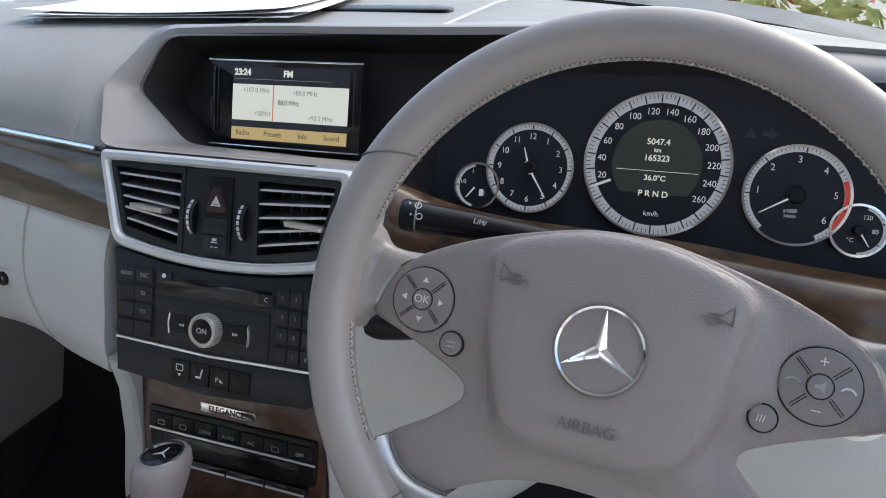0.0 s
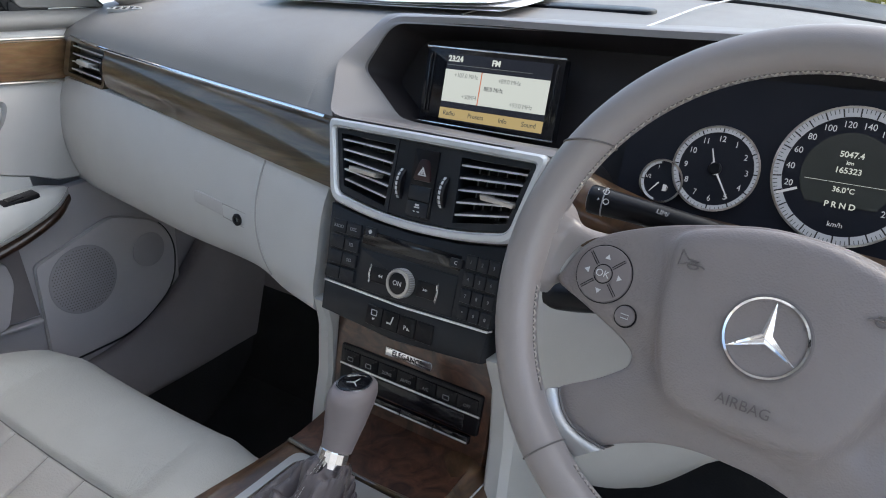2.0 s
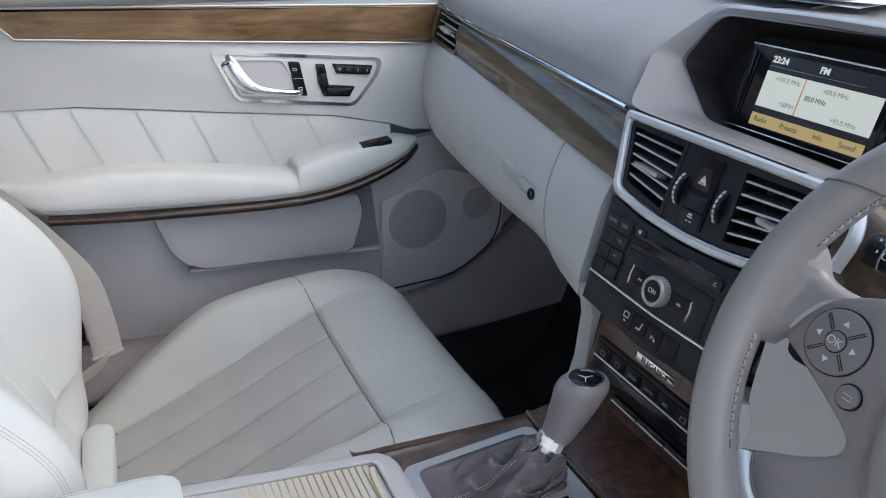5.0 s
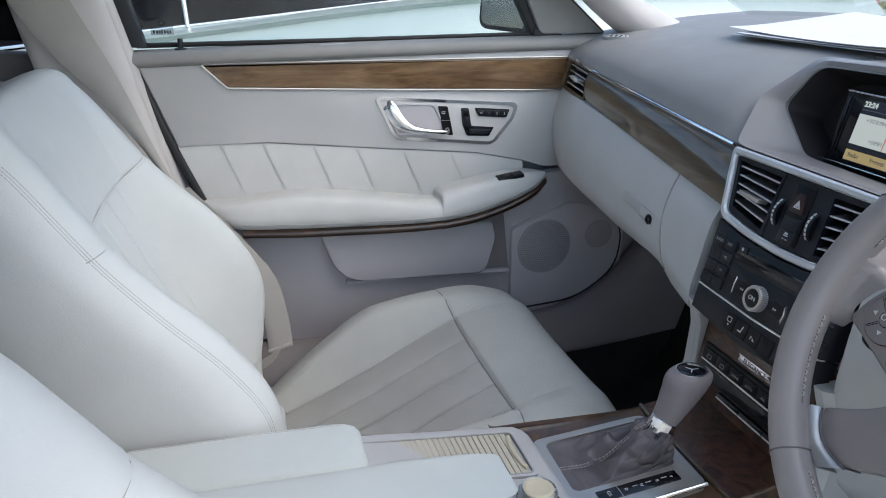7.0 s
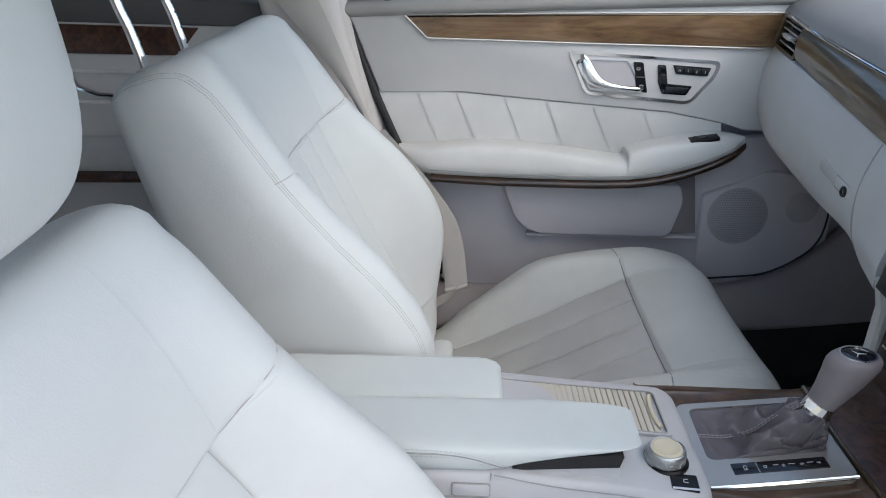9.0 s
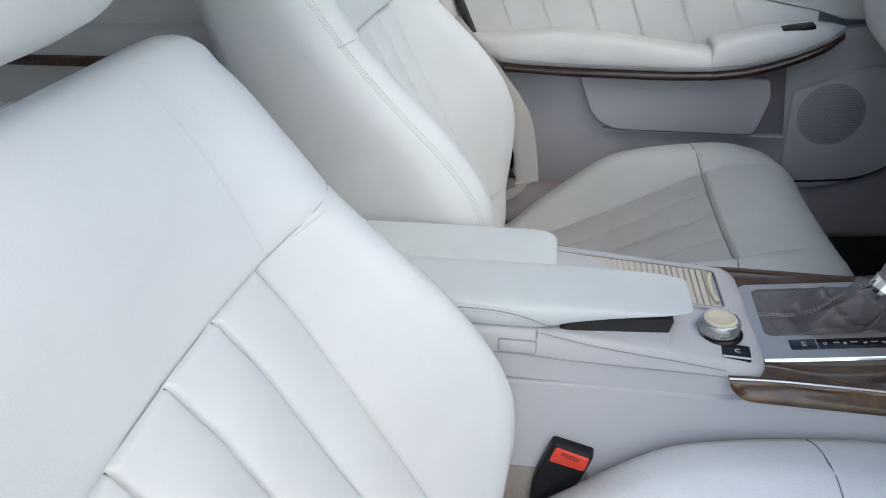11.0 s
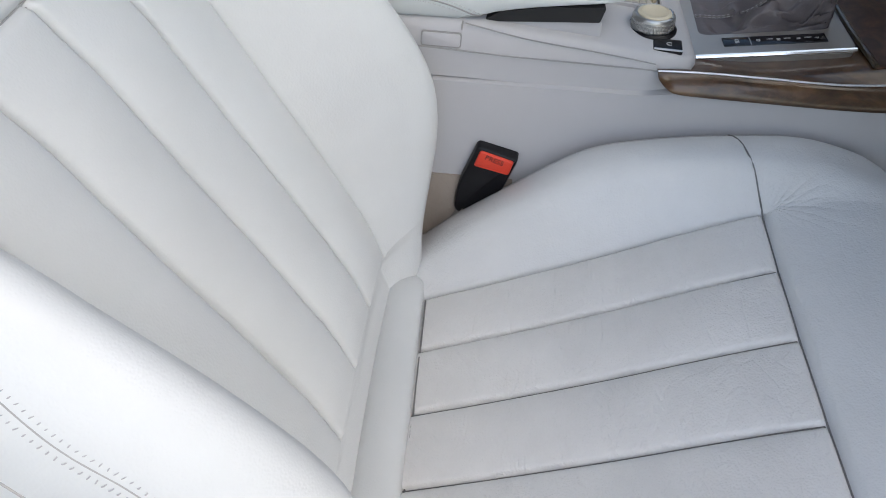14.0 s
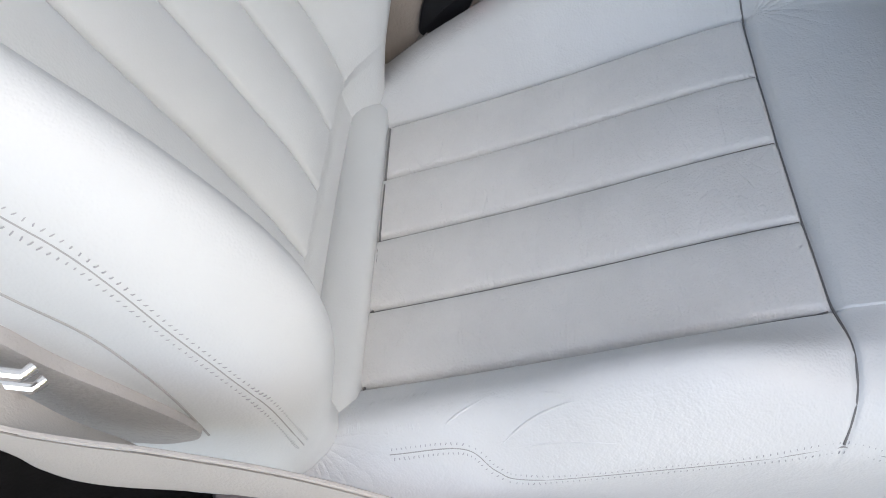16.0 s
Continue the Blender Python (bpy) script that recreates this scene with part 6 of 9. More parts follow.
knob = thing("controller_knob", (0.05, 0.69, 0.55), "knurled silver controller knob with a cream top", "control knob")
part("base_ring", lathe(bmesh.new(), [(0.0260, 0.0), (0.0260, 0.002), (0.0235, 0.004), (0.0225, 0.003)], KM, 40), BLACK, knob)
part("knurled_ring", lathe(bmesh.new(), [(0.0208, 0.0), (0.0208, 0.003), (0.0216, 0.004), (0.0216, 0.0155), (0.0205, 0.0178), (0.0190, 0.0185), (0.0175, 0.0178)], KM, 60), KNURL, knob)
for r in range(3):
    for k in range(44):
        a = 360 / 44 * (k + 0.5 * (r % 2))
        bm = bmesh.new()
        m_ = KM @ pose(0, 0, 0.0055 + 0.0037 * r, 0, 0, a)
        box(bm, (0.0212, -0.0011, -0.0013), (0.0223, 0.0011, 0.0013), 0.0005, m_, 1)
        part("knurl", bm, KNURL, knob)
part("top_cap", lathe(bmesh.new(), [(0.0174, 0.010), (0.0174, 0.0186), (0.0140, 0.0196), (0.0125, 0.0188), (0.006, 0.0184)], KM, 48), CREAM, knob)
PM = plane_of((0.083, 0.7035, 0.5535), (0.1, 1, 0), (-1, 0.1, 0))
ck = part("return_key", prism(bmesh.new(), rect(-0.0155, -0.0125, 0.0135, 0.0115, 0.002), -0.004, 0.0018, PM, 0.001), BLACK, knob, "black return key")
lettering("caption", "C", 0.0085, PM @ Matrix.Translation((0.0, 0.0, 0.002)) @ pose(0, 0, 0, 0, 0, 0), MARK, ck)
part("bright_edge", prism(bmesh.new(), rect(-0.0150, -0.0125, 0.0130, -0.0105), 0.0012, 0.0024, PM), SATIN, ck)

# ---- gear lever ----
lever = thing("gear_lever", (0, 0.87, 0.55), "grey leather gear lever with a chrome collar and wrinkled boot", "gear lever")
GM = plane_of((-0.003, 0.815, 0.5435), (1, 0, 0), (0, 0.991, 0.125))
go = round_poly([(-0.077, -0.080), (0.076, -0.080), (0.076, 0.079), (-0.072, 0.079)], [0.014, 0.010, 0.012, 0.014])
gi = round_poly([(-0.066, -0.066), (0.032, -0.069), (0.032, 0.066), (-0.062, 0.069)], [0.012, 0.012, 0.012, 0.012])
part("plate", band(bmesh.new(), go, gi, -0.008, 0.004, GM), PLATE, lever, "brushed silver selector plate")
bm = bmesh.new()
tube(bm, [GM @ Vector(p) for p in ((0.0755, -0.079, 0.0035), (0.0760, 0.0, 0.0035), (0.0755, 0.078, 0.0035))], 0.0026, 8)
part("bright_edge", bm, CHROME, lever)
gate = part("gate_display", prism(bmesh.new(), rect(0.0405, -0.0475, 0.0585, 0.0560, 0.0015), 0.0, 0.0048, GM, 0.0006), GLOSS, lever, "black selector display")
part("divider", prism(bmesh.new(), rect(0.0410, -0.0205, 0.0580, -0.0195), 0.0045, 0.0051, GM), DIM, gate)
for txt, y in (("D", -0.012), ("N", 0.008), ("R", 0.028), ("P", 0.046)):
    lettering("caption", txt, 0.0056, GM @ Matrix.Translation((0.0500, y, 0.0051)), MARK, gate)
for y0, y1 in ((-0.003, 0.003), (0.014, 0.021), (0.034, 0.041)):
    part("gate_line", prism(bmesh.new(), rect(0.0478, y0, 0.0486, y1), 0.0045, 0.0052, GM), MARK, gate)
lettering("caption", "C/S", 0.0058, GM @ Matrix.Translation((0.0495, -0.0335, 0.0051)), MARK, gate)
# boot: folded skirt from the plate up to the collar
TOP = Vector((0.003, 0.869, 0.597))
rows = []
nb = 120
gi2 = arc_even(gi + [gi[0]], nb + 1)[:-1]
for k in range(31):
    f = k / 30
    row = []
    for j in range(nb):
        a = 2 * math.pi * j / nb
        base_ = GM @ Vector((gi2[j][0], gi2[j][1], 0.001))
        d = Vector((gi2[j][0] + 0.016, gi2[j][1], 0))
        an = math.atan2(d.y, d.x)
        colr = TOP + Vector((0.0165 * math.cos(an), 0.0165 * math.sin(an) * 0.9, -0.004 - 0.010 * math.sin(an)))
        p = base_.lerp(colr, f)
        p.z = base_.z + (colr.z - base_.z) * f**2.4 + 0.006 * min(1.0, f / 0.12) * (1 - f)
        roll = math.exp(-(((f - 0.60) / 0.16) ** 2)) * (0.5 - 0.5 * math.sin(an)) + 0.7 * math.exp(-(((f - 0.82) / 0.08) ** 2)) * (0.5 + 0.5 * math.cos(an + 0.6))
        rim_ = min(1.0, f / 0.35) ** 1.5 * min(1.0, (1 - f) / 0.10)
        n1 = noise.noise(Vector((1.6 * math.cos(an), 1.6 * math.sin(an), 3.4 * f + 2.0)))
        n2 = noise.noise(Vector((2.6 * math.cos(an) + 5, 2.6 * math.sin(an), 6.5 * f)))
        fold = rim_ * (0.019 * (0.4 - abs(n1) * 2.2) + 0.003 * (0.4 - abs(n2) * 2.0)) + 0.004 * rim_ * math.sin(3 * an + 8.0 * f + 0.8) + 0.011 * roll
        p.z = max(p.z + fold, base_.z + 0.0015 * min(1.0, f * 6))
        p.x += 0.3 * fold * math.cos(an)
        row.append(tuple(p))
    rows.append(row)
part("boot", grid(bmesh.new(), rows, ring=True), BOOT, lever, "wrinkled grey leather boot", angle=80)
back = min(range(nb), key=lambda j: abs(math.atan2(gi2[j][1], gi2[j][0] + 0.016) + math.pi / 2))
pth = np.array([rows[k][back] for k in range(31)]) + np.array((0, 0, 0.0014))
for _ in range(16):
    pth[1:-1] = (pth[:-2] + 2 * pth[1:-1] + pth[2:]) / 4
pth = [Vector(p) for p in pth]
bm = bmesh.new()
tube(bm, spline([tuple(p) for p in pth], 40), 0.0011, 6)
part("boot_seam", bm, ENGRAVE, lever)
for sd in (-0.0022, 0.0022):
    stitches("boot_stitching", spline([tuple(p) for p in pth], 60), [(0, -0.3, 1)] * 60, STITCHLIGHT, lever, 0.0034, 0.0016, 0.0004, sd, 0.0009)
LA = Vector((0.012, 0.036, 0.075)).normalized()
LM = plane_of(TOP - LA * 0.004, (1, 0, 0), Vector((1, 0, 0)).cross(LA) * -1)
part("collar", lathe(bmesh.new(), [(0.0145, -0.008), (0.0165, -0.006), (0.0172, 0.0), (0.0168, 0.010), (0.0155, 0.012)], LM, 16), CHROME, lever, "faceted chrome collar", smooth=False)
rows = []
for d, rx, ry, oy in ((0.010, 0.0158, 0.0158, 0.0), (0.016, 0.0168, 0.0170, 0.0), (0.028, 0.0190, 0.0198, 0.0), (0.040, 0.0218, 0.0235, 0.000), (0.051, 0.0238, 0.0265, 0.0), (0.061, 0.0256, 0.0298, -0.0005), (0.069, 0.0260, 0.0308, -0.001), (0.075, 0.0246, 0.0292, -0.002), (0.0795, 0.0214, 0.0252, -0.003)):
    rx, ry = rx * (1 - 0.12 * min(1.0, (d - 0.01) / 0.05)), ry * (1 - 0.12 * min(1.0, (d - 0.01) / 0.05))
    skew = 0.47 * max(0.0, min(1.0, (d - 0.026) / 0.048))
    rows.append([tuple(LM @ Vector((rx * math.cos(a), oy + ry * math.sin(a), d + skew * ry * math.sin(a)))) for a in np.linspace(0, 2 * math.pi, 40, endpoint=False)])
part("handle", grid(bmesh.new(), rows, ring=True, caps=True), LEVER, lever, "smooth grey leather handle", angle=60)
CAPM = LM @ Matrix.Translation((0, -0.003, 0.0798)) @ pose(0, 0, 0, 25, 0, 0)
part("cap_ring", band(bmesh.new(), disc(0, 0, 0.0172, 44, 0.0202), disc(0, 0, 0.0152, 44, 0.0182), -0.002, 0.0018, CAPM), CHROME, lever, "chrome ring round the cap")
part("cap", prism(bmesh.new(), disc(0, 0, 0.0154, 44, 0.0184), -0.001, 0.0012, CAPM, 0.001), GLOSS, lever, "gloss black cap with a silver sign")
for k in range(3):
    a = math.pi / 2 + k * 2 * math.pi / 3
    bm = bmesh.new()
    tube(bm, [CAPM @ Vector((0, 0, 0.0014)), CAPM @ Vector((0.0075 * math.cos(a), 0.009 * math.sin(a), 0.0014))], [0.0009, 0.0004], 5)
    part("cap_sign", bm, SATIN, lever)

# seat belt buckle between driver's seat and console
buckle = thing("seat_belt_buckle", (0.13, 0.53, 0.38), "black seat belt buckle with a red release button", "belt buckle")
BK = plane_of((0.115, 0.541, 0.435), (0.10, 0.95, -0.30), (0.0, 0.30, 0.95))
part("body", prism(bmesh.new(), round_poly([(-0.024, 0.0), (0.0245, 0.002), (0.024, -0.045), (0.011, -0.102), (-0.018, -0.096), (-0.026, -0.06)], [0.005, 0.005, 0.01, 0.006, 0.006, 0.02]), -0.012, 0.013, BK, 0.004), BLACK, buckle)
btn = part("release_button", prism(bmesh.new(), round_poly([(-0.0185, -0.003), (0.0205, -0.001), (0.0215, -0.020), (-0.0185, -0.025)], 0.003), 0.008, 0.0155, BK, 0.002), RED, buckle, "bright red release button")
lettering("caption", "PRESS", 0.0085, BK @ Matrix.Translation((0.0, -0.0075, 0.0156)), DARKRED, btn)
bm = bmesh.new()
tube(bm, [BK @ Vector(p) for p in ((-0.006, -0.09, 0), (-0.012, -0.12, 0), (-0.02, -0.19, 0.0))], 0.016, 10, flat=0.4)
part("stem", bm, CARPETGREY, buckle)

carpet_ = [[(0.1155, y, 0.392), (0.118, y, 0.35), (0.124, y, 0.28), (0.135, y, 0.186)] for y in (0.20, 0.34, 0.46, 0.56)]
part("tunnel_carpet", thick(sheet(carpet_, 12, 10), (-0.004, 0, 0)), TUNNEL, console, "beige carpet at the foot of the console")


# ---- seats ----
CURVES = {}


def smooth_table(table, t):
    key = tuple(table)
    if key not in CURVES:
        d = spline(np.array(table, float), 240)
        order = np.argsort(d[:, 0])
        CURVES[key] = (d[order, 0], d[order, 1])
    return float(np.interp(t, *CURVES[key]))


def dense(a, b, step, lines, near=0.004, count=7):
    """Values from a to b with a steady step and closely spaced ones round each line."""
    v = list(np.linspace(a, b, max(2, int((b - a) / step))))
    for q in lines:
        v += list(q + near * np.linspace(-1, 1, count) * abs(np.linspace(-1, 1, count)) ** 0.5)
    v = np.array(sorted(x for x in v if a <= x <= b))
    keep = [v[0]]
    for x in v[1:]:
        if x - keep[-1] > 0.00035:
            keep.append(x)
    return np.array(keep)


PLEAT = (-0.154, -0.077, 0.0, 0.077, 0.154)


def groove(d, w):
    return math.exp(-((d / w) ** 2))


CUSH_C = [(0.40, 0.262), (0.43, 0.283), (0.468, 0.300), (0.55, 0.338), (0.65, 0.388), (0.72, 0.426), (0.793, 0.463), (0.85, 0.481), (0.90, 0.486), (0.935, 0.473), (0.958, 0.445)]
CUSH_B = [(0.40, 0.275), (0.45, 0.310), (0.50, 0.358), (0.565, 0.412), (0.633, 0.462), (0.70, 0.482), (0.776, 0.493), (0.842, 0.497), (0.904, 0.486), (0.935, 0.470), (0.958, 0.445)]


def cushion_point(s, y, worn):
    """Height of the cushion's top at lateral s (outward plus) and depth y."""
    a = abs(s)
    zc, zb = smooth_table(CUSH_C, y), smooth_table(CUSH_B, y)
    if s > 0 and worn:
        zb -= 0.030 * math.exp(-(((y - 0.60) / 0.10) ** 2))
    if a <= 0.154:
        z = zc
        fade = min(1.0, max(0.0, (0.793 - y) / 0.05)) * min(1.0, max(0.0, (y - 0.445) / 0.05))
        if y < 0.797:
            k = min(3, int((s + 0.154) / 0.077))
            p = (s - PLEAT[k]) / 0.077
            z += 0.0055 * (1 - abs(2 * p - 1) ** 3.2) * max(0.15, fade)
        bow = 0.004 * (a / 0.154) ** 2
        z += bow
    else:
        f = min(1.0, (a - 0.154) / 0.056)
        e = f * f * (3 - 2 * f)
        z = zc + 0.004 + (zb - zc - 0.004) * e + 0.004 * math.sin(math.pi * min(1.0, f))
        if a > 0.22:
            g = (a - 0.22) / 0.038
            z -= 0.013 * g * g
        if worn and s > 0.19:
            z -= 0.050 * ((s - 0.19) / 0.068) ** 2
    # seams
    if y < 0.796:
        for q in PLEAT:
            z -= (0.0055 if abs(q) < 0.15 else 0.0085) * groove(s - q, 0.0022) * min(1.0, max(0.0, (0.795 - y) / 0.008))
    if worn and s > 0.154:
        z -= 0.020 * math.exp(-(((y - 0.81) / 0.07) ** 2)) * math.exp(-(((s - 0.205) / 0.035) ** 2))
    if a <= 0.156:
        z -= 0.0075 * groove(y - 0.795, 0.0032)
    else:
        yl = 0.795 + (-0.002 if worn and s > 0 else -0.020) * (a - 0.154) / 0.104
        z -= 0.0030 * groove(y - yl, 0.0020)
    return z


def tuck(s, worn):
    """The outer bolster of the used seat is pressed in."""
    if not worn:
        return s
    if s > 0.154:
        return 0.154 + (s - 0.154) * 0.80
    return s - 0.006 * math.exp(-(((s + 0.04) / 0.06) ** 2))


def seat_cushion(parent, place, worn):
    ss = dense(-0.258, 0.258, 0.011, PLEAT, 0.006, 9)
    ys = dense(0.40, 0.958, 0.012, (0.795,), 0.010, 11)
    wt = [(0.0, 1.0), (0.86, 1.0), (0.905, 0.975), (0.935, 0.93), (0.958, 0.87)]
    rows = []
    inner_place = place

    def place(s, y, z):
        return inner_place(tuck(s, worn), y, z)

    for y in ys:
        k = np.interp(y, [w[0] for w in wt], [w[1] for w in wt])
        row = []
        zl = cushion_point(-0.258, y, worn)
        zr = cushion_point(0.258, y, worn)
        for d, o in ((0.20, -0.004), (0.12, 0.0), (0.06, 0.003), (0.02, 0.004), (0.006, 0.0025)):
            row.append(place(-(0.258 + o) * k, y, max(zl - d, 0.24 + 0.02 * (0.2 - d))))
        for s in ss:
            row.append(place(s * k, y, cushion_point(s, y, worn)))
        for d, o in ((0.006, 0.0025), (0.02, 0.004), (0.06, 0.003), (0.12, 0.0), (0.20, -0.004)):
            row.append(place((0.258 + o) * k, y, max(zr - d, 0.24 + 0.02 * (0.2 - d))))
        rows.append(row)
    # nose
    last = ys[-1]
    m_ = len(rows[-1])
    s_all = [-0.254, -0.258, -0.261, -0.262, -0.2605] + list(ss) + [0.2605, 0.262, 0.261, 0.258, 0.254]
    for dy, dz, k in ((0.008, 0.022, 0.86), (0.010, 0.05, 0.855), (0.002, 0.09, 0.85), (-0.015, 0.13, 0.84), (-0.04, 0.17, 0.82)):
        row = []
        for j, s in enumerate(s_all):
            edge = min(j, m_ - 1 - j)
            zt = 0.445 - dz
            if edge < 5:
                zt = min(zt, 0.445 - (0.20, 0.12, 0.06, 0.02, 0.006)[edge])
            curve = 0.03 * (abs(s) / 0.26) ** 2.5
            row.append(place(s * k, last + dy - curve, max(zt, 0.25)))
        rows.append(row)
    # the passenger's darker copies put that side's shade into the colour
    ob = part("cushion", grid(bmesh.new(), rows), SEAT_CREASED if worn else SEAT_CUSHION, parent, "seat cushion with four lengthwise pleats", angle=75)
    ob.data.materials.append(SEAT_PLEATS if worn else SEAT_USED_SHADED)
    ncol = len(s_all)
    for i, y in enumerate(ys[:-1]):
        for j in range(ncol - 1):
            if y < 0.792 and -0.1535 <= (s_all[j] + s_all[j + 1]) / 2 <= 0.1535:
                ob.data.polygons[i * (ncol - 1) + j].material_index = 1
    return ob


BACK_E = [(-0.06, -0.005), (-0.03, 0.012), (0.02, 0.035), (0.07, 0.066), (0.12, 0.096), (0.165, 0.114), (0.21, 0.118), (0.26, 0.112), (0.31, 0.100), (0.366, 0.080), (0.437, 0.058), (0.50, 0.047), (0.56, 0.037), (0.60, 0.024), (0.63, 0.012)]


def back_point(s, v):
    """How far the backrest stands proud at lateral s and height v."""
    a = abs(s)
    e = smooth_table(BACK_E, v)
    base = 0.0 + 0.016 * math.exp(-(((v - 0.54) / 0.09) ** 2)) - 0.010 * math.exp(-(((v - 0.14) / 0.12) ** 2)) * 0
    if a <= 0.154:
        n_ = base
        if 0.035 < v < 0.437:
            k = min(3, int((s + 0.154) / 0.077))
            p = (s - PLEAT[k]) / 0.077
            fade = min(1.0, (0.437 - v) / 0.05) * min(1.0, (v - 0.035) / 0.04)
            n_ += 0.0085 * (1 - abs(2 * p - 1) ** 2.6) * max(0.1, fade)
        n_ += 0.004 * (a / 0.154) ** 2
        if v > 0.437:
            n_ += (e - base) * 0.25 * (a / 0.154) ** 2
    else:
        f = min(1.0, (a - 0.154) / 0.062)
        ee = f * f * (3 - 2 * f)
        b0 = base + 0.004 + ((e - base) * 0.25 if v > 0.437 else 0.0) * min(1, max(0, (v - 0.40) / 0.05))
        n_ = b0 + (e - b0) * ee
        if a > 0.22:
            g = (a - 0.22) / 0.032
            n_ -= 0.020 * g * g
    if v < 0.44:
        for q in PLEAT:
            if v > 0.034:
                n_ -= (0.0085 if abs(q) < 0.15 else 0.0100) * groove(s - q, 0.0022) * min(1.0, (0.445 - v) / 0.02)
    if v < 0.034:
        n_ -= 0.016 * min(1.0, (0.034 - v) / 0.014) * min(1.0, max(0.0, (0.21 - a) / 0.05))
    if a <= 0.156:
        n_ -= 0.0060 * groove(v - 0.437, 0.0030) + 0.005 * groove(v - 0.034, 0.003)
    else:
        vl = 0.437 + 0.012 * (a - 0.154) / 0.1
        n_ -= 0.0032 * groove(v - vl, 0.0020)
    return n_


def pleat_shift(v, lean):
    return (float(np.interp(v, [0, 0.1, 0.2, 0.27, 0.375, 0.435], [-0.006, -0.012, -0.007, -0.001, 0.006, 0.018])) + 0.012 * max(0.0, v) / 0.437) * lean


def seat_back(parent, place, top, lean):
    """place(s, v, n) puts a point of the backrest into the world."""
    ss = dense(-0.252, 0.252, 0.011, PLEAT, 0.006, 9)
    vs = dense(-0.06, 0.585, 0.013, (0.034, 0.437), 0.010, 9)
    rows = []

    def ring(v, k, shrink, lift=0.0):
        row = []
        mid = -0.055
        e = {}
        for s in ss:
            n_ = back_point(s, min(v, 0.60))
            w = max(0.0, min(1.0, (0.245 - abs(s)) / 0.08))
            row.append((s * shrink + w * pleat_shift(min(v, 0.5), lean), v + lift, mid + (n_ - mid) * k))
        el = back_point(0.252, min(v, 0.60))
        depth = np.interp(v, [-0.06, 0.1, 0.3, 0.45, 0.6], [-0.10, -0.135, -0.145, -0.135, -0.115])
        side = [(0.262, el - 0.016), (0.266, el - 0.035), (0.266, el - 0.06), (0.264, -0.06), (0.258, depth + 0.03), (0.24, depth + 0.006), (0.20, depth)]
        right = [(a * shrink, v + lift, mid + (n_ - mid) * k) for a, n_ in side]
        left = [(-a * shrink, v + lift, mid + (n_ - mid) * k) for a, n_ in side[::-1]]
        back_ = [(s * shrink, v + lift, mid + (depth - 0.006 - mid) * k) for s in (0.12, 0.04, -0.04, -0.12)]
        return [place(*p) for p in row + right + back_ + left]

    for v in vs:
        sh = (1.0 - 0.10 * max(0.0, min(1.0, (v - 0.30) / 0.30)) ** 1.5) * (1.0 - 0.20 * lean * (max(0.0, 0.09 - v) / 0.15) ** 2)
        rows.append(ring(v, 1.0, sh))
    base_sh = 1.0 - 0.10 * min(1.0, (0.585 - 0.30) / 0.30) ** 1.5
    for t in (0.25, 0.45, 0.62, 0.77, 0.9, 1.0):
        a = t * math.pi / 2
        rows.append(ring(0.585, max(0.10, math.cos(a) ** 0.42), base_sh * (1 - 0.16 * (1 - math.cos(a))), top * math.sin(a)))
    return part("backrest", grid(bmesh.new(), rows, ring=True, caps=True), SEAT, parent, "seat back with pleated middle and raised side bolsters", angle=75)


def tick_row(t, name, path, nn, thread, side):
    """Short threads that lie across the seam, pulled a little into the leather, at uneven lengths."""
    d = np.r_[0, np.cumsum(np.linalg.norm(np.diff(path, axis=0), axis=1))]
    bm = bmesh.new()
    at, rng = 0.003, random.Random(int(1000 * abs(side)) + len(path))
    while at < d[-1] - 0.003:
        p, q = (np.array([np.interp(at + e, d, path[:, k]) for k in range(3)]) for e in (-0.001, 0.001))
        n_ = np.array([np.interp(at, d, nn[:, k]) for k in range(3)])
        n_ /= np.linalg.norm(n_)
        way = (q - p) / np.linalg.norm(q - p)
        out, mid, half = np.cross(n_, way), (p + q) / 2, 0.0007 + 0.0005 * rng.random()
        skew = way * (0.0008 * rng.random() - 0.0002)
        tube(bm, [mid + out * (side + half) + skew - n_ * 0.0003, mid + out * side + n_ * 0.0002, mid + out * (side - half) - skew - n_ * 0.0003], 0.00036, 5)
        at += 0.0038 + 0.0005 * rng.random()
    ob = part(name, bm, thread, t)
    ob["kind"] = "stuff"


def seam_row(t, kind, path, nn, off, thread=STITCHDARK, piping=SEAM, r=0.00055, length=0.0013, gap=0.0036, cross=False):
    """A seam line with a row of fine stitches on either side."""
    bm = bmesh.new()
    tube(bm, path - nn * 0.0003, 0.0006, 6)
    part(kind + "_piping", bm, piping, t)
    if cross:
        for sd in (-off, off):
            tick_row(t, kind + "_stitching", path, nn, thread, sd)
    else:
        for sd in (-off, off):
            stitches(kind + "_stitching", path, nn, thread, t, length, gap, r, sd, 0.0003)


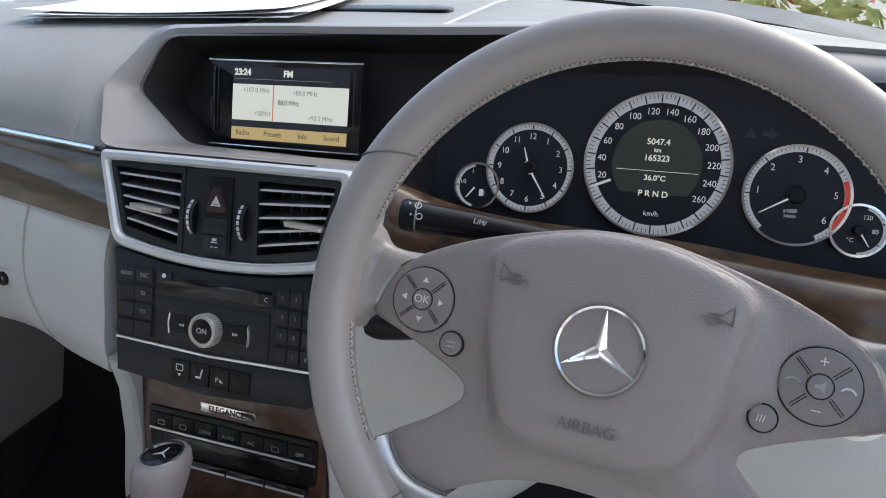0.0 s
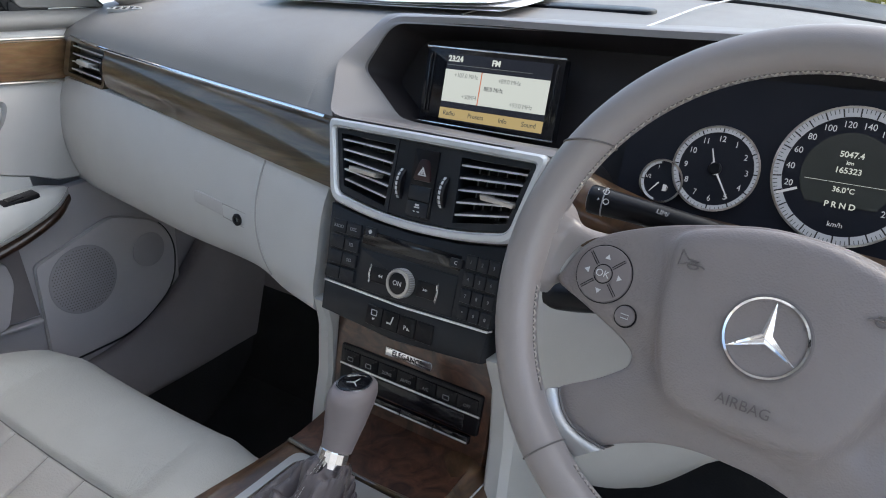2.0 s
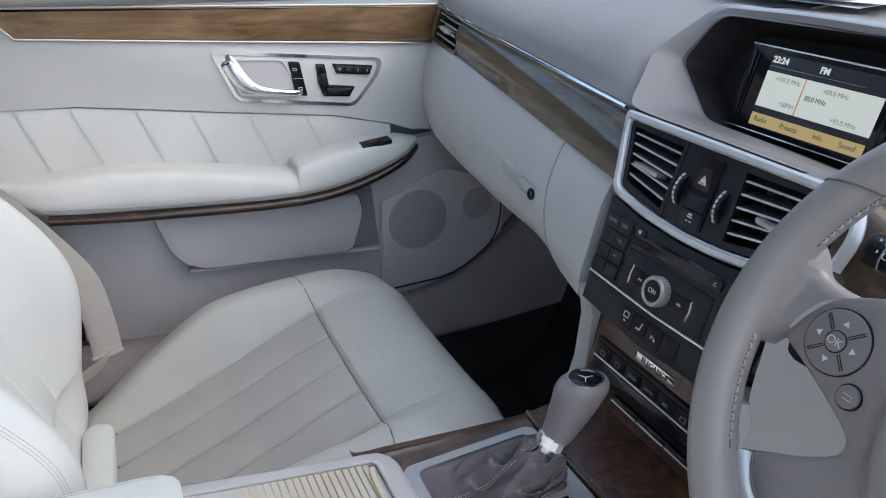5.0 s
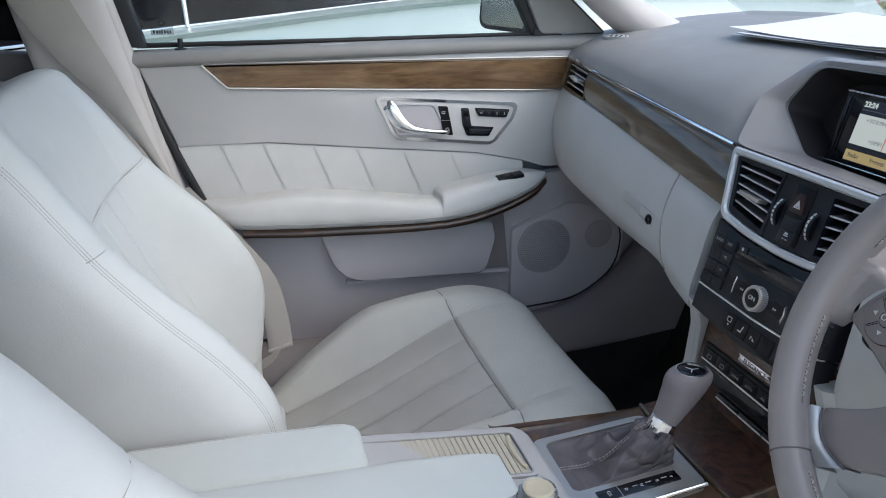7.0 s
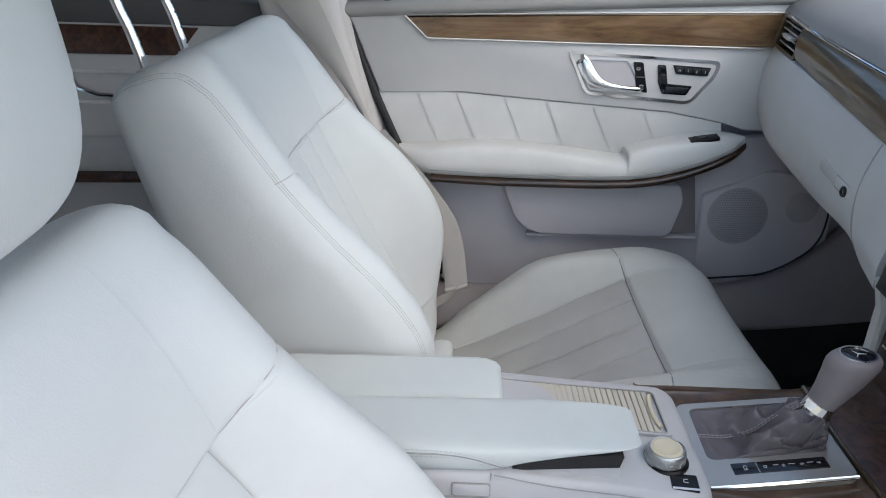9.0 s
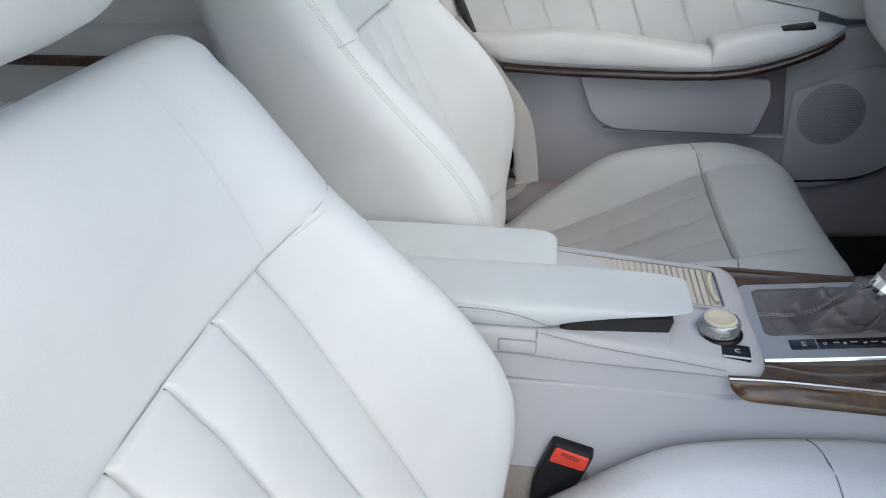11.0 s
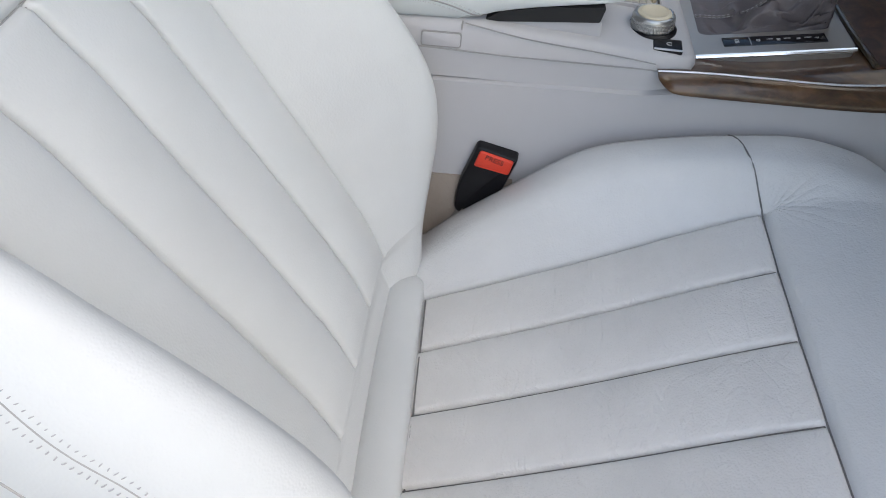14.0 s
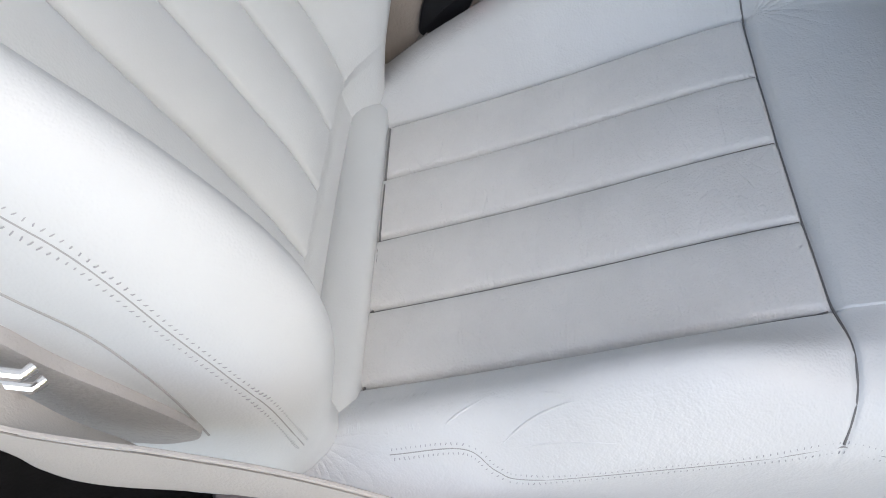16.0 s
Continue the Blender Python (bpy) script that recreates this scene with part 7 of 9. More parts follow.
def seat(name, side, cx, dy, dz, bo, recline, label, headrest_v, worn):
    t = thing(name, (cx, 0.6, 0.2), label, "car seat", "front seats")

    def place_c(s, y, z):
        return (cx + side * s, y + dy, z + dz)

    rv = radians(recline)
    v_ax, n_ax = Vector((0, -math.sin(rv), math.cos(rv))), Vector((0, math.cos(rv), math.sin(rv)))
    o_ = Vector((cx, bo[0], bo[1]))

    def place_b(s, v, n_):
        p = o_ + v_ax * v + n_ax * n_
        return (p.x + side * (s - 0.012 * max(0.0, v) / 0.437 * (1 if side > 0 else 0)), p.y, p.z)

    cushion = seat_cushion(t, place_c, worn)
    backrest = seat_back(t, place_b, 0.045, 1 if worn else 0)
    # seam threads: piping line and two stitched rows along the outer edges of the cushion and the back
    for s in (-1, 1):
        ys = np.linspace(0.46, 0.945, 110)
        kk = np.interp(ys, [0.86, 0.905, 0.935, 0.958], [1.0, 0.975, 0.93, 0.87])
        at_, low_ = (0.2520, 0.0) if worn and s < 0 else (0.2600, -0.004)
        near = [place_c(tuck(s * at_ * k, worn), y, cushion_point(s * min(at_, 0.258), y, worn) + low_) for y, k in zip(ys, kk)]
        if s > 0 and worn:
            near = list(spline([(0.6013, 0.5065, 0.329), (0.6043, 0.560, 0.356), (0.6163, 0.5852, 0.348), (0.6221, 0.6089, 0.351), (0.624, 0.70, 0.393), (0.618, 0.80, 0.437)], 70)) + [q for q in near if q[1] > 0.815]
        path, nn = on_surface(cushion, near)
        seam_row(t, "cushion", path, nn, 0.0040 if worn else 0.0052, *((STITCHDARK, SEAM, 0.00055) if worn else (STITCHLIGHT, SEAMPALE, 0.0004)), cross=worn)
        if s > 0:
            vs, ns, xs = [0.0, 0.06, 0.12, 0.21, 0.31, 0.44, 0.56], [0.0, 0.04, 0.07, 0.09, 0.075, 0.035, 0.014], [0.264, 0.264, 0.264, 0.264, 0.264, 0.256, 0.245]
        else:
            vs, ns, xs = [0.02, 0.10, 0.174, 0.258, 0.35, 0.452, 0.557, 0.585, 0.606, 0.618, 0.631], [0.02, 0.082, 0.112, 0.103, 0.074, 0.047, 0.022, 0.010, -0.008, -0.05, -0.115], [0.256, 0.2565, 0.2565, 0.2565, 0.254, 0.247, 0.232, 0.228, 0.226, 0.222, 0.215]
        near = [place_b(s * x, v, n_) for x, v, n_ in spline(list(zip(xs, vs, ns)), 130)]
        if s > 0 and worn:
            near = spline([(0.605, 0.190, 0.930), (0.615, 0.225, 0.870), (0.624, 0.275, 0.785), (0.630, 0.318, 0.715), (0.6349, 0.3524, 0.6554), (0.6379, 0.3809, 0.6221), (0.6394, 0.3963, 0.5973), (0.6413, 0.4127, 0.5644), (0.6422, 0.4316, 0.5263), (0.6396, 0.4476, 0.4831), (0.6287, 0.4559, 0.4052)], 140)
        path, nn = on_surface(backrest, near)
        seam_row(t, "back", path, nn, *((0.0038, STITCHDARK, SEAM, 0.00045) if worn else (0.0032, STITCHDARK, SEAMPALE, 0.00045, 0.0032, 0.0012)), cross=worn)
    # creases that sitting has pressed into the outer bolster, and the bunched leather in its rear corner
    if worn:
        runs = [[(0.609, 0.580, 0.360), (0.603, 0.590, 0.378), (0.596, 0.605, 0.398), (0.593, 0.624, 0.4165), (0.592, 0.646, 0.432)], [(0.6085, 0.5885, 0.367), (0.609, 0.611, 0.383), (0.612, 0.641, 0.399), (0.6165, 0.680, 0.410)], [(0.593, 0.5415, 0.360), (0.585, 0.5555, 0.374), (0.576, 0.579, 0.392)], [(0.582, 0.604, 0.408), (0.5865, 0.618, 0.417), (0.5905, 0.629, 0.422)]]
        rng = random.Random(8)
        for k in range(26):
            f = k / 25
            a, b = Vector((0.549 + 0.006 * f, 0.470 + 0.064 * f, 0.318 + 0.030 * f)), Vector((0.592 + 0.006 * f, 0.466 + 0.066 * f, 0.314 + 0.034 * f))
            u, v = 0.02 + 0.20 * rng.random(), 0.80 + 0.20 * rng.random()
            runs.append([tuple(a.lerp(b, w) + Vector((0, 0.0035 * (rng.random() - 0.5), 0))) for w in (u, (2 * u + v) / 3, (u + 2 * v) / 3, v)])
        for k, run in enumerate(runs):
            path, nn = on_surface(cushion, spline(run, 24))
            r = 0.0014 if k < 4 else 0.0010
            bm = bmesh.new()
            tube(bm, path - nn * r * 0.50, [r * (0.25 + 0.75 * math.sin(math.pi * min(1.0, max(0.0, j / 23)))) for j in range(24)], 8)
            part("leather_crease", bm, SEAT_CREASED, t)
    # dark tubes that draw the shadow lines in the pleat seams
    for q in PLEAT:
        path = [place_c(tuck(q, worn), y, cushion_point(q, y, worn) + 0.0009) for y in np.linspace(0.47, 0.792, 60)]
        bm = bmesh.new()
        tube(bm, path, 0.0008 if worn else 0.0013, 5)
        part("pleat_seam", bm, PLEATLINE, t)
        path = []
        for v in np.linspace(0.04, 0.434, 60):
            sh = 1.0 - 0.10 * max(0.0, min(1.0, (v - 0.30) / 0.30)) ** 1.5
            w = max(0.0, min(1.0, (0.245 - abs(q)) / 0.08))
            path.append(place_b(q * sh + w * pleat_shift(v, worn), v, back_point(q, v) + 0.0007))
        bm = bmesh.new()
        tube(bm, path, 0.0008, 5)
        part("pleat_seam", bm, PLEATLINE, t)
    for tab in (0, 1):
        path = []
        for s in np.linspace(-0.254, 0.254, 90):
            if tab == 0:
                y = 0.795 + ((-0.002 if worn and s > 0 else -0.020) * (abs(s) - 0.154) / 0.104 if abs(s) > 0.154 else 0)
                path.append(place_c(tuck(s, worn), y, cushion_point(max(-0.258, min(0.258, s)), y, worn) + 0.0002))
            else:
                v = 0.437 + (0.012 * (abs(s) - 0.154) / 0.1 if abs(s) > 0.154 else 0)
                sh = 1.0 - 0.10 * max(0.0, min(1.0, (v - 0.30) / 0.30)) ** 1.5
                w = max(0.0, min(1.0, (0.245 - abs(s)) / 0.08))
                path.append(place_b(s * sh * 0.985 + w * pleat_shift(v, worn), v, back_point(s * 0.985, v) + 0.0002))
        path, nn = on_surface(cushion if tab == 0 else backrest, path)
        bm = bmesh.new()
        tube(bm, path + nn * 0.0005, 0.0009 if tab == 0 else 0.0007, 5)
        part("cross_seam", bm, PLEATLINE if tab == 0 else SEAM, t)
    # soft roll that closes the gap between cushion and back
    prof = [(-0.034, -0.004), (-0.026, 0.003), (-0.015, 0.0065), (-0.003, 0.0065), (0.006, 0.0040), (0.0105, -0.002), (0.0125, -0.020)]
    rows = [[place_c(s, 0.4595 + 0.006 * (s + 0.14) / 0.30 + a, 0.3150 - 0.020 * (max(0.0, abs(s) - 0.150) / 0.05) ** 2 + b) for a, b in spline(prof, 18)] for s in np.linspace(-0.215, 0.205, 44)]
    part("back_roll", grid(bmesh.new(), rows, caps=True), SEAT, t, "smooth leather roll at the foot of the seat back")
    bm = bmesh.new()
    tube(bm, [place_c(s, 0.4735 + 0.006 * (s + 0.14) / 0.30, cushion_point(s, 0.4735, worn) + 0.0008) for s in np.linspace(-0.154, 0.158, 50)], 0.0011, 5)
    part("pleat_seam", bm, PLEATLINE, t)
    # seat base and rails
    bm = bmesh.new()
    box(bm, (cx - 0.23, 0.47 + dy, 0.19), (cx + 0.23, 0.90 + dy, 0.30 + dz), 0.02)
    part("seat_base", bm, SILL, t)
    bm = bmesh.new()
    box(bm, (cx - 0.25, 0.36 + dy, 0.22), (cx + 0.25, 0.52 + dy, 0.27 + dz), 0.02)
    part("seat_base", bm, SILL, t)
    # headrest posts and headrest
    hv, hn = headrest_v
    for s in (-1, 1):
        p0, pm, p1 = place_b(s * 0.079 - 0.019, 0.6115, -0.100), place_b(s * 0.079 - 0.019, 0.743, -0.075), place_b(s * 0.077 - 0.019, hv + 0.10, hn - 0.06)
        bm = bmesh.new()
        tube(bm, spline([p0, tuple((Vector(p0) * 0.5 + Vector(pm) * 0.5)), pm, p1], 24), 0.0068, 14)
        post = part("headrest_post", bm, CHROME, t, "chrome headrest post")
        if s > 0:
            for k in range(4):
                c_ = Vector(p0).lerp(Vector(pm), 0.22 + 0.17 * k)
                d_ = (Vector(pm) - Vector(p0)).normalized()
                bm = bmesh.new()
                c_ = c_ + n_ax * 0.0034
                tube(bm, [c_ - d_ * 0.0014, c_ + d_ * 0.0014], 0.0042, 10)
                part("notch", bm, BLACK, post)
        bm = lathe(bmesh.new(), [(0.0125, -0.006), (0.0125, 0.002), (0.0105, 0.0035), (0.007, 0.0035)], plane_of(place_b(s * 0.079 - 0.019, 0.630, -0.0965), (1, 0, 0), tuple(n_ax)), 24)
        part("post_sleeve", bm, CONSOLE, t)
    rows = []
    for k in range(25):
        th = -math.pi / 2 + math.pi * k / 24
        cz = math.copysign(abs(math.sin(th)) ** 0.75, math.sin(th))
        cr = abs(math.cos(th)) ** 0.55
        row = []
        for j in range(48):
            a = 2 * math.pi * j / 48
            ca, sa = math.cos(a), math.sin(a)
            xx = 0.132 * cr * math.copysign(abs(ca) ** 0.6, ca)
            nn_ = 0.055 * cr * math.copysign(abs(sa) ** 0.75, sa) - 0.02 * (abs(xx) / 0.13) ** 2
            p = o_ + v_ax * (hv + 0.088 + 0.090 * cz) + n_ax * (hn + nn_ + 0.03 * cz)
            row.append((p.x + side * (xx - 0.012), p.y, p.z))
        rows.append(row)
    part("headrest", grid(bmesh.new(), rows, ring=True), SEAT, t, "pale leather headrest", angle=75)
    return t


driver_seat = seat("front_seat", 1, 0.384, 0.0, 0.0, (0.44, 0.33), 25, "pale grey pleated leather driver's seat", (0.650, 0.070), True)
seat("front_seat", -1, -0.3725, -0.028, 0.030, (0.392, 0.388), 25, "pale grey pleated leather passenger seat with a raised headrest", (0.715, 0.040), False)

# chrome grab of the map pocket and recline lever on the driver's seat
lev = thing("seat_release_lever", (0.65, 0.34, 0.56), "small chrome seat lever on a grained panel coloured darker for shade", "seat lever")

# ---- passenger door ----
DX = -0.745
door = tagged(new("door_1"), "pale grey passenger door with walnut strip, quilted leather and armrest", "car door", kind="structure")


def door_sheet(pts_rows, nu, nv, d=0.02):
    return thick(sheet(pts_rows, nu, nv), (-d, 0, 0))


DM = plane_of((DX, 0, 0), (0, 1, 0), (0, 0, 1))  # local x forward, y up, z into the cabin

# upper skin, leather insert and lower skin
part("upper_skin", prism(bmesh.new(), [(0.235, 0.955), (0.245, 0.93), (0.298, 0.790), (0.46, 0.792), (0.68, 0.772), (0.87, 0.756), (0.975, 0.735), (1.02, 0.72), (1.20, 0.72), (1.20, 0.972), (0.6, 0.972)], -0.02, 0.0, DM, 0.004), DOORSKIN, door, "smooth pale upper door skin")
sill_rows = [[(DX + 0.004, y, z - 0.026), (DX + 0.012, y, z - 0.018), (DX + 0.010, y, z - 0.006), (DX - 0.004, y, z), (DX - 0.030, y, z + 0.001)] for y, z in ((0.225, 0.957), (0.5, 0.968), (0.8, 0.978), (1.0, 0.984), (1.14, 0.988))]
part("window_sill", door_sheet(sill_rows, 30, 14, 0.006), DASH, door, "grey window sill cap")
lp = lathe(bmesh.new(), [(0.011, -0.002), (0.011, 0.001), (0.0075, 0.002), (0.0048, 0.002), (0.0046, 0.016), (0.004, 0.018)], plane_of((DX - 0.018, 0.318, 0.962), (1, 0, 0), (0, 1, 0)), 20)
part("lock_pin", lp, SLATE, door, "grey door lock pin")

# walnut strip with bright borders
o_ = [(0.352, 0.936), (0.70, 0.941), (1.075, 0.945), (1.060, 0.882), (0.70, 0.889), (0.392, 0.897)]
part("walnut_strip", prism(bmesh.new(), round_poly(o_, 0.004), -0.004, 0.006, DM, 0.003), WOODLIGHT, door, "glossy pale burl walnut strip")
for pth in ([(0.352, 0.9375), (0.70, 0.9425), (1.075, 0.9465)], [(0.350, 0.936), (0.392, 0.895), (0.70, 0.887), (0.95, 0.882), (1.060, 0.879)]):
    bm = bmesh.new()
    tube(bm, [DM @ Vector((*p, 0.004)) for p in (pth if len(pth) > 3 else spline(pth, 12))], 0.0022, 8)
    part("bright_line", bm, PLATE, door)

# leather insert with stitched seams
ins = [(0.292, 0.793), (0.46, 0.791), (0.68, 0.771), (0.87, 0.755), (0.975, 0.734), (0.98, 0.70), (0.80, 0.655), (0.345, 0.640)]
part("leather_insert", prism(bmesh.new(), ins, -0.02, -0.004, DM, 0.003), DOORLEATHER, door, "pale leather insert with slanted seams")
for (a, b), (c, d) in (((0.448, 0.789), (0.500, 0.668)), ((0.543, 0.780), (0.590, 0.668)), ((0.627, 0.771), (0.672, 0.665)), ((0.720, 0.762), (0.767, 0.660)), ((0.819, 0.754), (0.850, 0.690)), ((0.372, 0.790), (0.42, 0.670))):
    path = [DM @ Vector((a + (c - a) * f, b + (d - b) * f, -0.0035)) for f in np.linspace(0, 1, 12)]
    bm = bmesh.new()
    tube(bm, path, 0.0006, 6)
    part("insert_seam", bm, SEAMPALE, door)
    for sd in (-0.003, 0.003):
        stitches("insert_stitching", path, [(1, 0, 0)] * 12, STITCHLIGHT, door, 0.0030, 0.0026, 0.0004, sd, 0.0003)

# armrest
rows = []
AT = [(0.335, 0.652, 0.690), (0.40, 0.640, 0.692), (0.50, 0.634, 0.700), (0.62, 0.631, 0.692), (0.72, 0.630, 0.679), (0.777, 0.632, 0.673), (0.790, 0.632, 0.689), (0.85, 0.640, 0.704), (0.92, 0.660, 0.716), (0.98, 0.683, 0.718), (1.018, 0.699, 0.712)]
for y, zb, zt in AT:
    w = np.interp(y, [0.335, 0.40, 0.80, 0.95, 1.0, 1.015], [0.045, 0.066, 0.070, 0.066, 0.048, 0.025])
    rows.append([(DX - 0.01, y, zb), (DX + w * 0.75, y, zb), (DX + w, y, zb + (zt - zb) * 0.25), (DX + w, y, zb + (zt - zb) * 0.6), (DX + w * 0.88, y, zt - 0.004), (DX + w * 0.6, y, zt + 0.001), (DX + w * 0.2, y, zt - 0.001), (DX - 0.01, y, zt - 0.002)])
rr = np.array(rows)
dense_r = np.stack([spline(rr[:, j], 90) for j in range(rr.shape[1])], 1)
rows2 = [spline(r, 28) for r in dense_r]
part("armrest", grid(bmesh.new(), rows2, caps=True), DOORLEATHER, door, "padded pale leather armrest", angle=50)
wl = []
for y, zb, zt in AT[1:]:
    w = np.interp(y, [0.335, 0.40, 0.80, 0.95, 1.0, 1.015], [0.045, 0.066, 0.070, 0.066, 0.048, 0.025])
    wl.append((DX + w + 0.001, y, zb - 0.004))
rows = [[(x - 0.012, y, z - 0.008), (x - 0.001, y, z - 0.007), (x + 0.004, y, z - 0.001), (x + 0.001, y, z + 0.006), (x - 0.010, y, z + 0.009)] for x, y, z in spline(wl, 60)]
part("walnut_edge", grid(bmesh.new(), [spline(r, 12) for r in rows], caps=True), WOODDARK, door, "dark walnut edge under the armrest")
bm = bmesh.new()
tube(bm, [(x + 0.0005, y, z + 0.0185) for x, y, z in spline(wl, 60)], 0.0008, 6)
part("armrest_seam", bm, SEAM, door)
sw = plane_of((DX + 0.046, 0.928, 0.7165), (0, 1, 0.16), (-1, 0, 0.10))
swp = part("window_switch", prism(bmesh.new(), rect(-0.028, -0.012, 0.028, 0.012, 0.003), -0.004, 0.0025, sw, 0.0015), BLACK, door, "black window switch")
part("rocker", prism(bmesh.new(), rect(-0.019, -0.008, 0.006, 0.008, 0.002), 0.002, 0.0045, sw, 0.0015), GLOSS, swp)

# handle plate, pull, locks and seat adjuster
hp = [(0.660, 0.874), (0.956, 0.856), (0.948, 0.826), (0.905, 0.772), (0.700, 0.790)]
hpi = [(0.668, 0.868), (0.948, 0.851), (0.941, 0.828), (0.902, 0.778), (0.704, 0.796)]
o2, i2 = round_poly(hp, [0.012, 0.016, 0.012, 0.016, 0.014]), round_poly(hpi, [0.009, 0.012, 0.009, 0.012, 0.010])
plate = part("handle_plate", prism(bmesh.new(), i2, -0.004, 0.0015, DM, 0.0008), DOORSKIN, door, "pale handle plate with a bright border")
part("bright_border", band(bmesh.new(), o2, i2, -0.004, 0.003, DM), CHROME, plate)
cup = [(0.680, 0.861), (0.779, 0.8575), (0.815, 0.794), (0.706, 0.799)]
part("handle_cup", band(bmesh.new(), round_poly(cup, 0.006), round_poly([(0.747 + (x - 0.747) * 0.93, 0.828 + (y - 0.828) * 0.90) for x, y in cup], 0.005), -0.004, 0.004, DM), SATIN, plate)
part("cup_floor", prism(bmesh.new(), round_poly([(0.747 + (x - 0.747) * 0.95, 0.828 + (y - 0.828) * 0.95) for x, y in cup], 0.005), -0.003, 0.0022, DM), DOORLOW, plate)
rows = []
for y, z, w, d in ((0.684, 0.858, 0.012, 0.003), (0.694, 0.845, 0.014, 0.008), (0.708, 0.826, 0.0125, 0.013), (0.728, 0.813, 0.008, 0.016), (0.760, 0.8065, 0.0065, 0.017), (0.795, 0.803, 0.006, 0.015), (0.806, 0.8015, 0.0055, 0.008)):
    rows.append([tuple(DM @ Vector((y + w * 0.9 * math.cos(t) * 0.4 + w * 0.5 * math.sin(t), z + w * math.sin(t) * 0.9, d + 0.005 * math.cos(t)))) for t in np.linspace(0, 2 * math.pi, 14, endpoint=False)])
rr = np.array(rows)
part("door_pull", grid(bmesh.new(), np.stack([spline(rr[:, j], 26) for j in range(14)], 1), ring=True, caps=True), CHROME, plate, "curved chrome door pull", angle=60)
lk = part("lock_keys", prism(bmesh.new(), round_poly([(0.787, 0.8535), (0.806, 0.8525), (0.8195, 0.7945), (0.799, 0.796)], 0.003), 0.0, 0.0045, DM, 0.001), BLACK, plate, "black lock and unlock keys")
for z in (0.842, 0.809):
    y = 0.797 + (0.842 - z) * 0.28
    part("symbol", band(bmesh.new(), rect(y - 0.003, z - 0.004, y + 0.004, z + 0.001, 0.001), rect(y - 0.002, z - 0.003, y + 0.003, z, 0.0006), 0.004, 0.0050, DM), MARK, lk)
part("key_gap", prism(bmesh.new(), rect(0.794, 0.8245, 0.813, 0.8255), 0.004, 0.0048, DM), DIM, lk)
part("seat_adjuster", prism(bmesh.new(), round_poly([(0.834, 0.8485), (0.850, 0.8475), (0.857, 0.812), (0.905, 0.808), (0.895, 0.790), (0.848, 0.7925), (0.838, 0.815)], 0.003), 0.0, 0.004, DM, 0.001), GLOSS, plate, "black seat shaped adjuster keys")
part("adjuster_key", prism(bmesh.new(), round_poly([(0.837, 0.846), (0.849, 0.845), (0.850, 0.834), (0.838, 0.835)], 0.003), 0.003, 0.008, DM, 0.0015), BLACK, plate)
part("adjuster_key", prism(bmesh.new(), round_poly([(0.840, 0.832), (0.851, 0.831), (0.857, 0.810), (0.846, 0.811)], 0.003), 0.003, 0.008, DM, 0.0015), SLATE, plate)
part("adjuster_key", prism(bmesh.new(), round_poly([(0.852, 0.807), (0.898, 0.805), (0.891, 0.794), (0.854, 0.796)], 0.003), 0.003, 0.008, DM, 0.0015), SLATE, plate)
mem = part("memory_keys", prism(bmesh.new(), round_poly([(0.863, 0.848), (0.937, 0.843), (0.931, 0.827), (0.871, 0.831)], 0.003), 0.0, 0.004, DM, 0.001), BLACK, plate, "black memory key row")
for k in range(4):
    y = 0.868 + 0.0165 * k
    key = part("key", prism(bmesh.new(), [(y + 0.0005, 0.8445 - 0.001 * k), (y + 0.0155, 0.8435 - 0.001 * k), (y + 0.0145, 0.8315 - 0.001 * k), (y + 0.002, 0.8325 - 0.001 * k)], 0.003, 0.0055, DM, 0.001), SLATE, mem)
    lettering("caption", ("M", "1", "2", "3")[k], 0.006, plane_of((DX + 0.0058, y + 0.008, 0.838 - 0.001 * k), (0, 1, 0), (0, 0, 1)), MARK, key)

# lower door: map pocket and speaker panel
part("lower_skin", prism(bmesh.new(), [(0.345, 0.648), (0.80, 0.640), (1.00, 0.70), (1.20, 0.722), (1.235, 0.60), (1.235, 0.46), (1.15, 0.385), (0.95, 0.36), (0.55, 0.36), (0.42, 0.38)], -0.03, -0.008, DM, 0.004), DOORLOW, door, "mauve-grey lower door skin")
pk = [(0.545, 0.612), (0.905, 0.612), (0.915, 0.575), (0.895, 0.498), (0.615, 0.502), (0.575, 0.53)]
part("map_pocket", prism(bmesh.new(), round_poly(pk, [0.010, 0.010, 0.014, 0.02, 0.03, 0.03]), -0.008, 0.022, DM, 0.004), DOORLOW, door, "mauve-grey map pocket")
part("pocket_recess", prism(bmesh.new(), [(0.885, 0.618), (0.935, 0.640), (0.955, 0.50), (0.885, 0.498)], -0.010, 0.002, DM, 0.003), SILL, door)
part("pocket_ledge", prism(bmesh.new(), [(0.60, 0.498), (0.955, 0.494), (0.955, 0.488), (0.60, 0.492)], -0.008, 0.010, DM, 0.002), DOORLOW, door)
sp = part("speaker_panel", prism(bmesh.new(), round_poly([(0.957, 0.585), (1.10, 0.640), (1.19, 0.612), (1.222, 0.56), (1.215, 0.475), (1.125, 0.408), (0.965, 0.395)], [0.01, 0.02, 0.04, 0.04, 0.06, 0.05, 0.01]), -0.010, 0.004, DM, 0.003), DOORLOW, door, "mauve-grey speaker panel")
bm = bmesh.new()
op = round_poly([(0.957, 0.585), (1.10, 0.640), (1.19, 0.612), (1.222, 0.56), (1.215, 0.475), (1.125, 0.408), (0.965, 0.395)], [0.01, 0.02, 0.04, 0.04, 0.06, 0.05, 0.01])
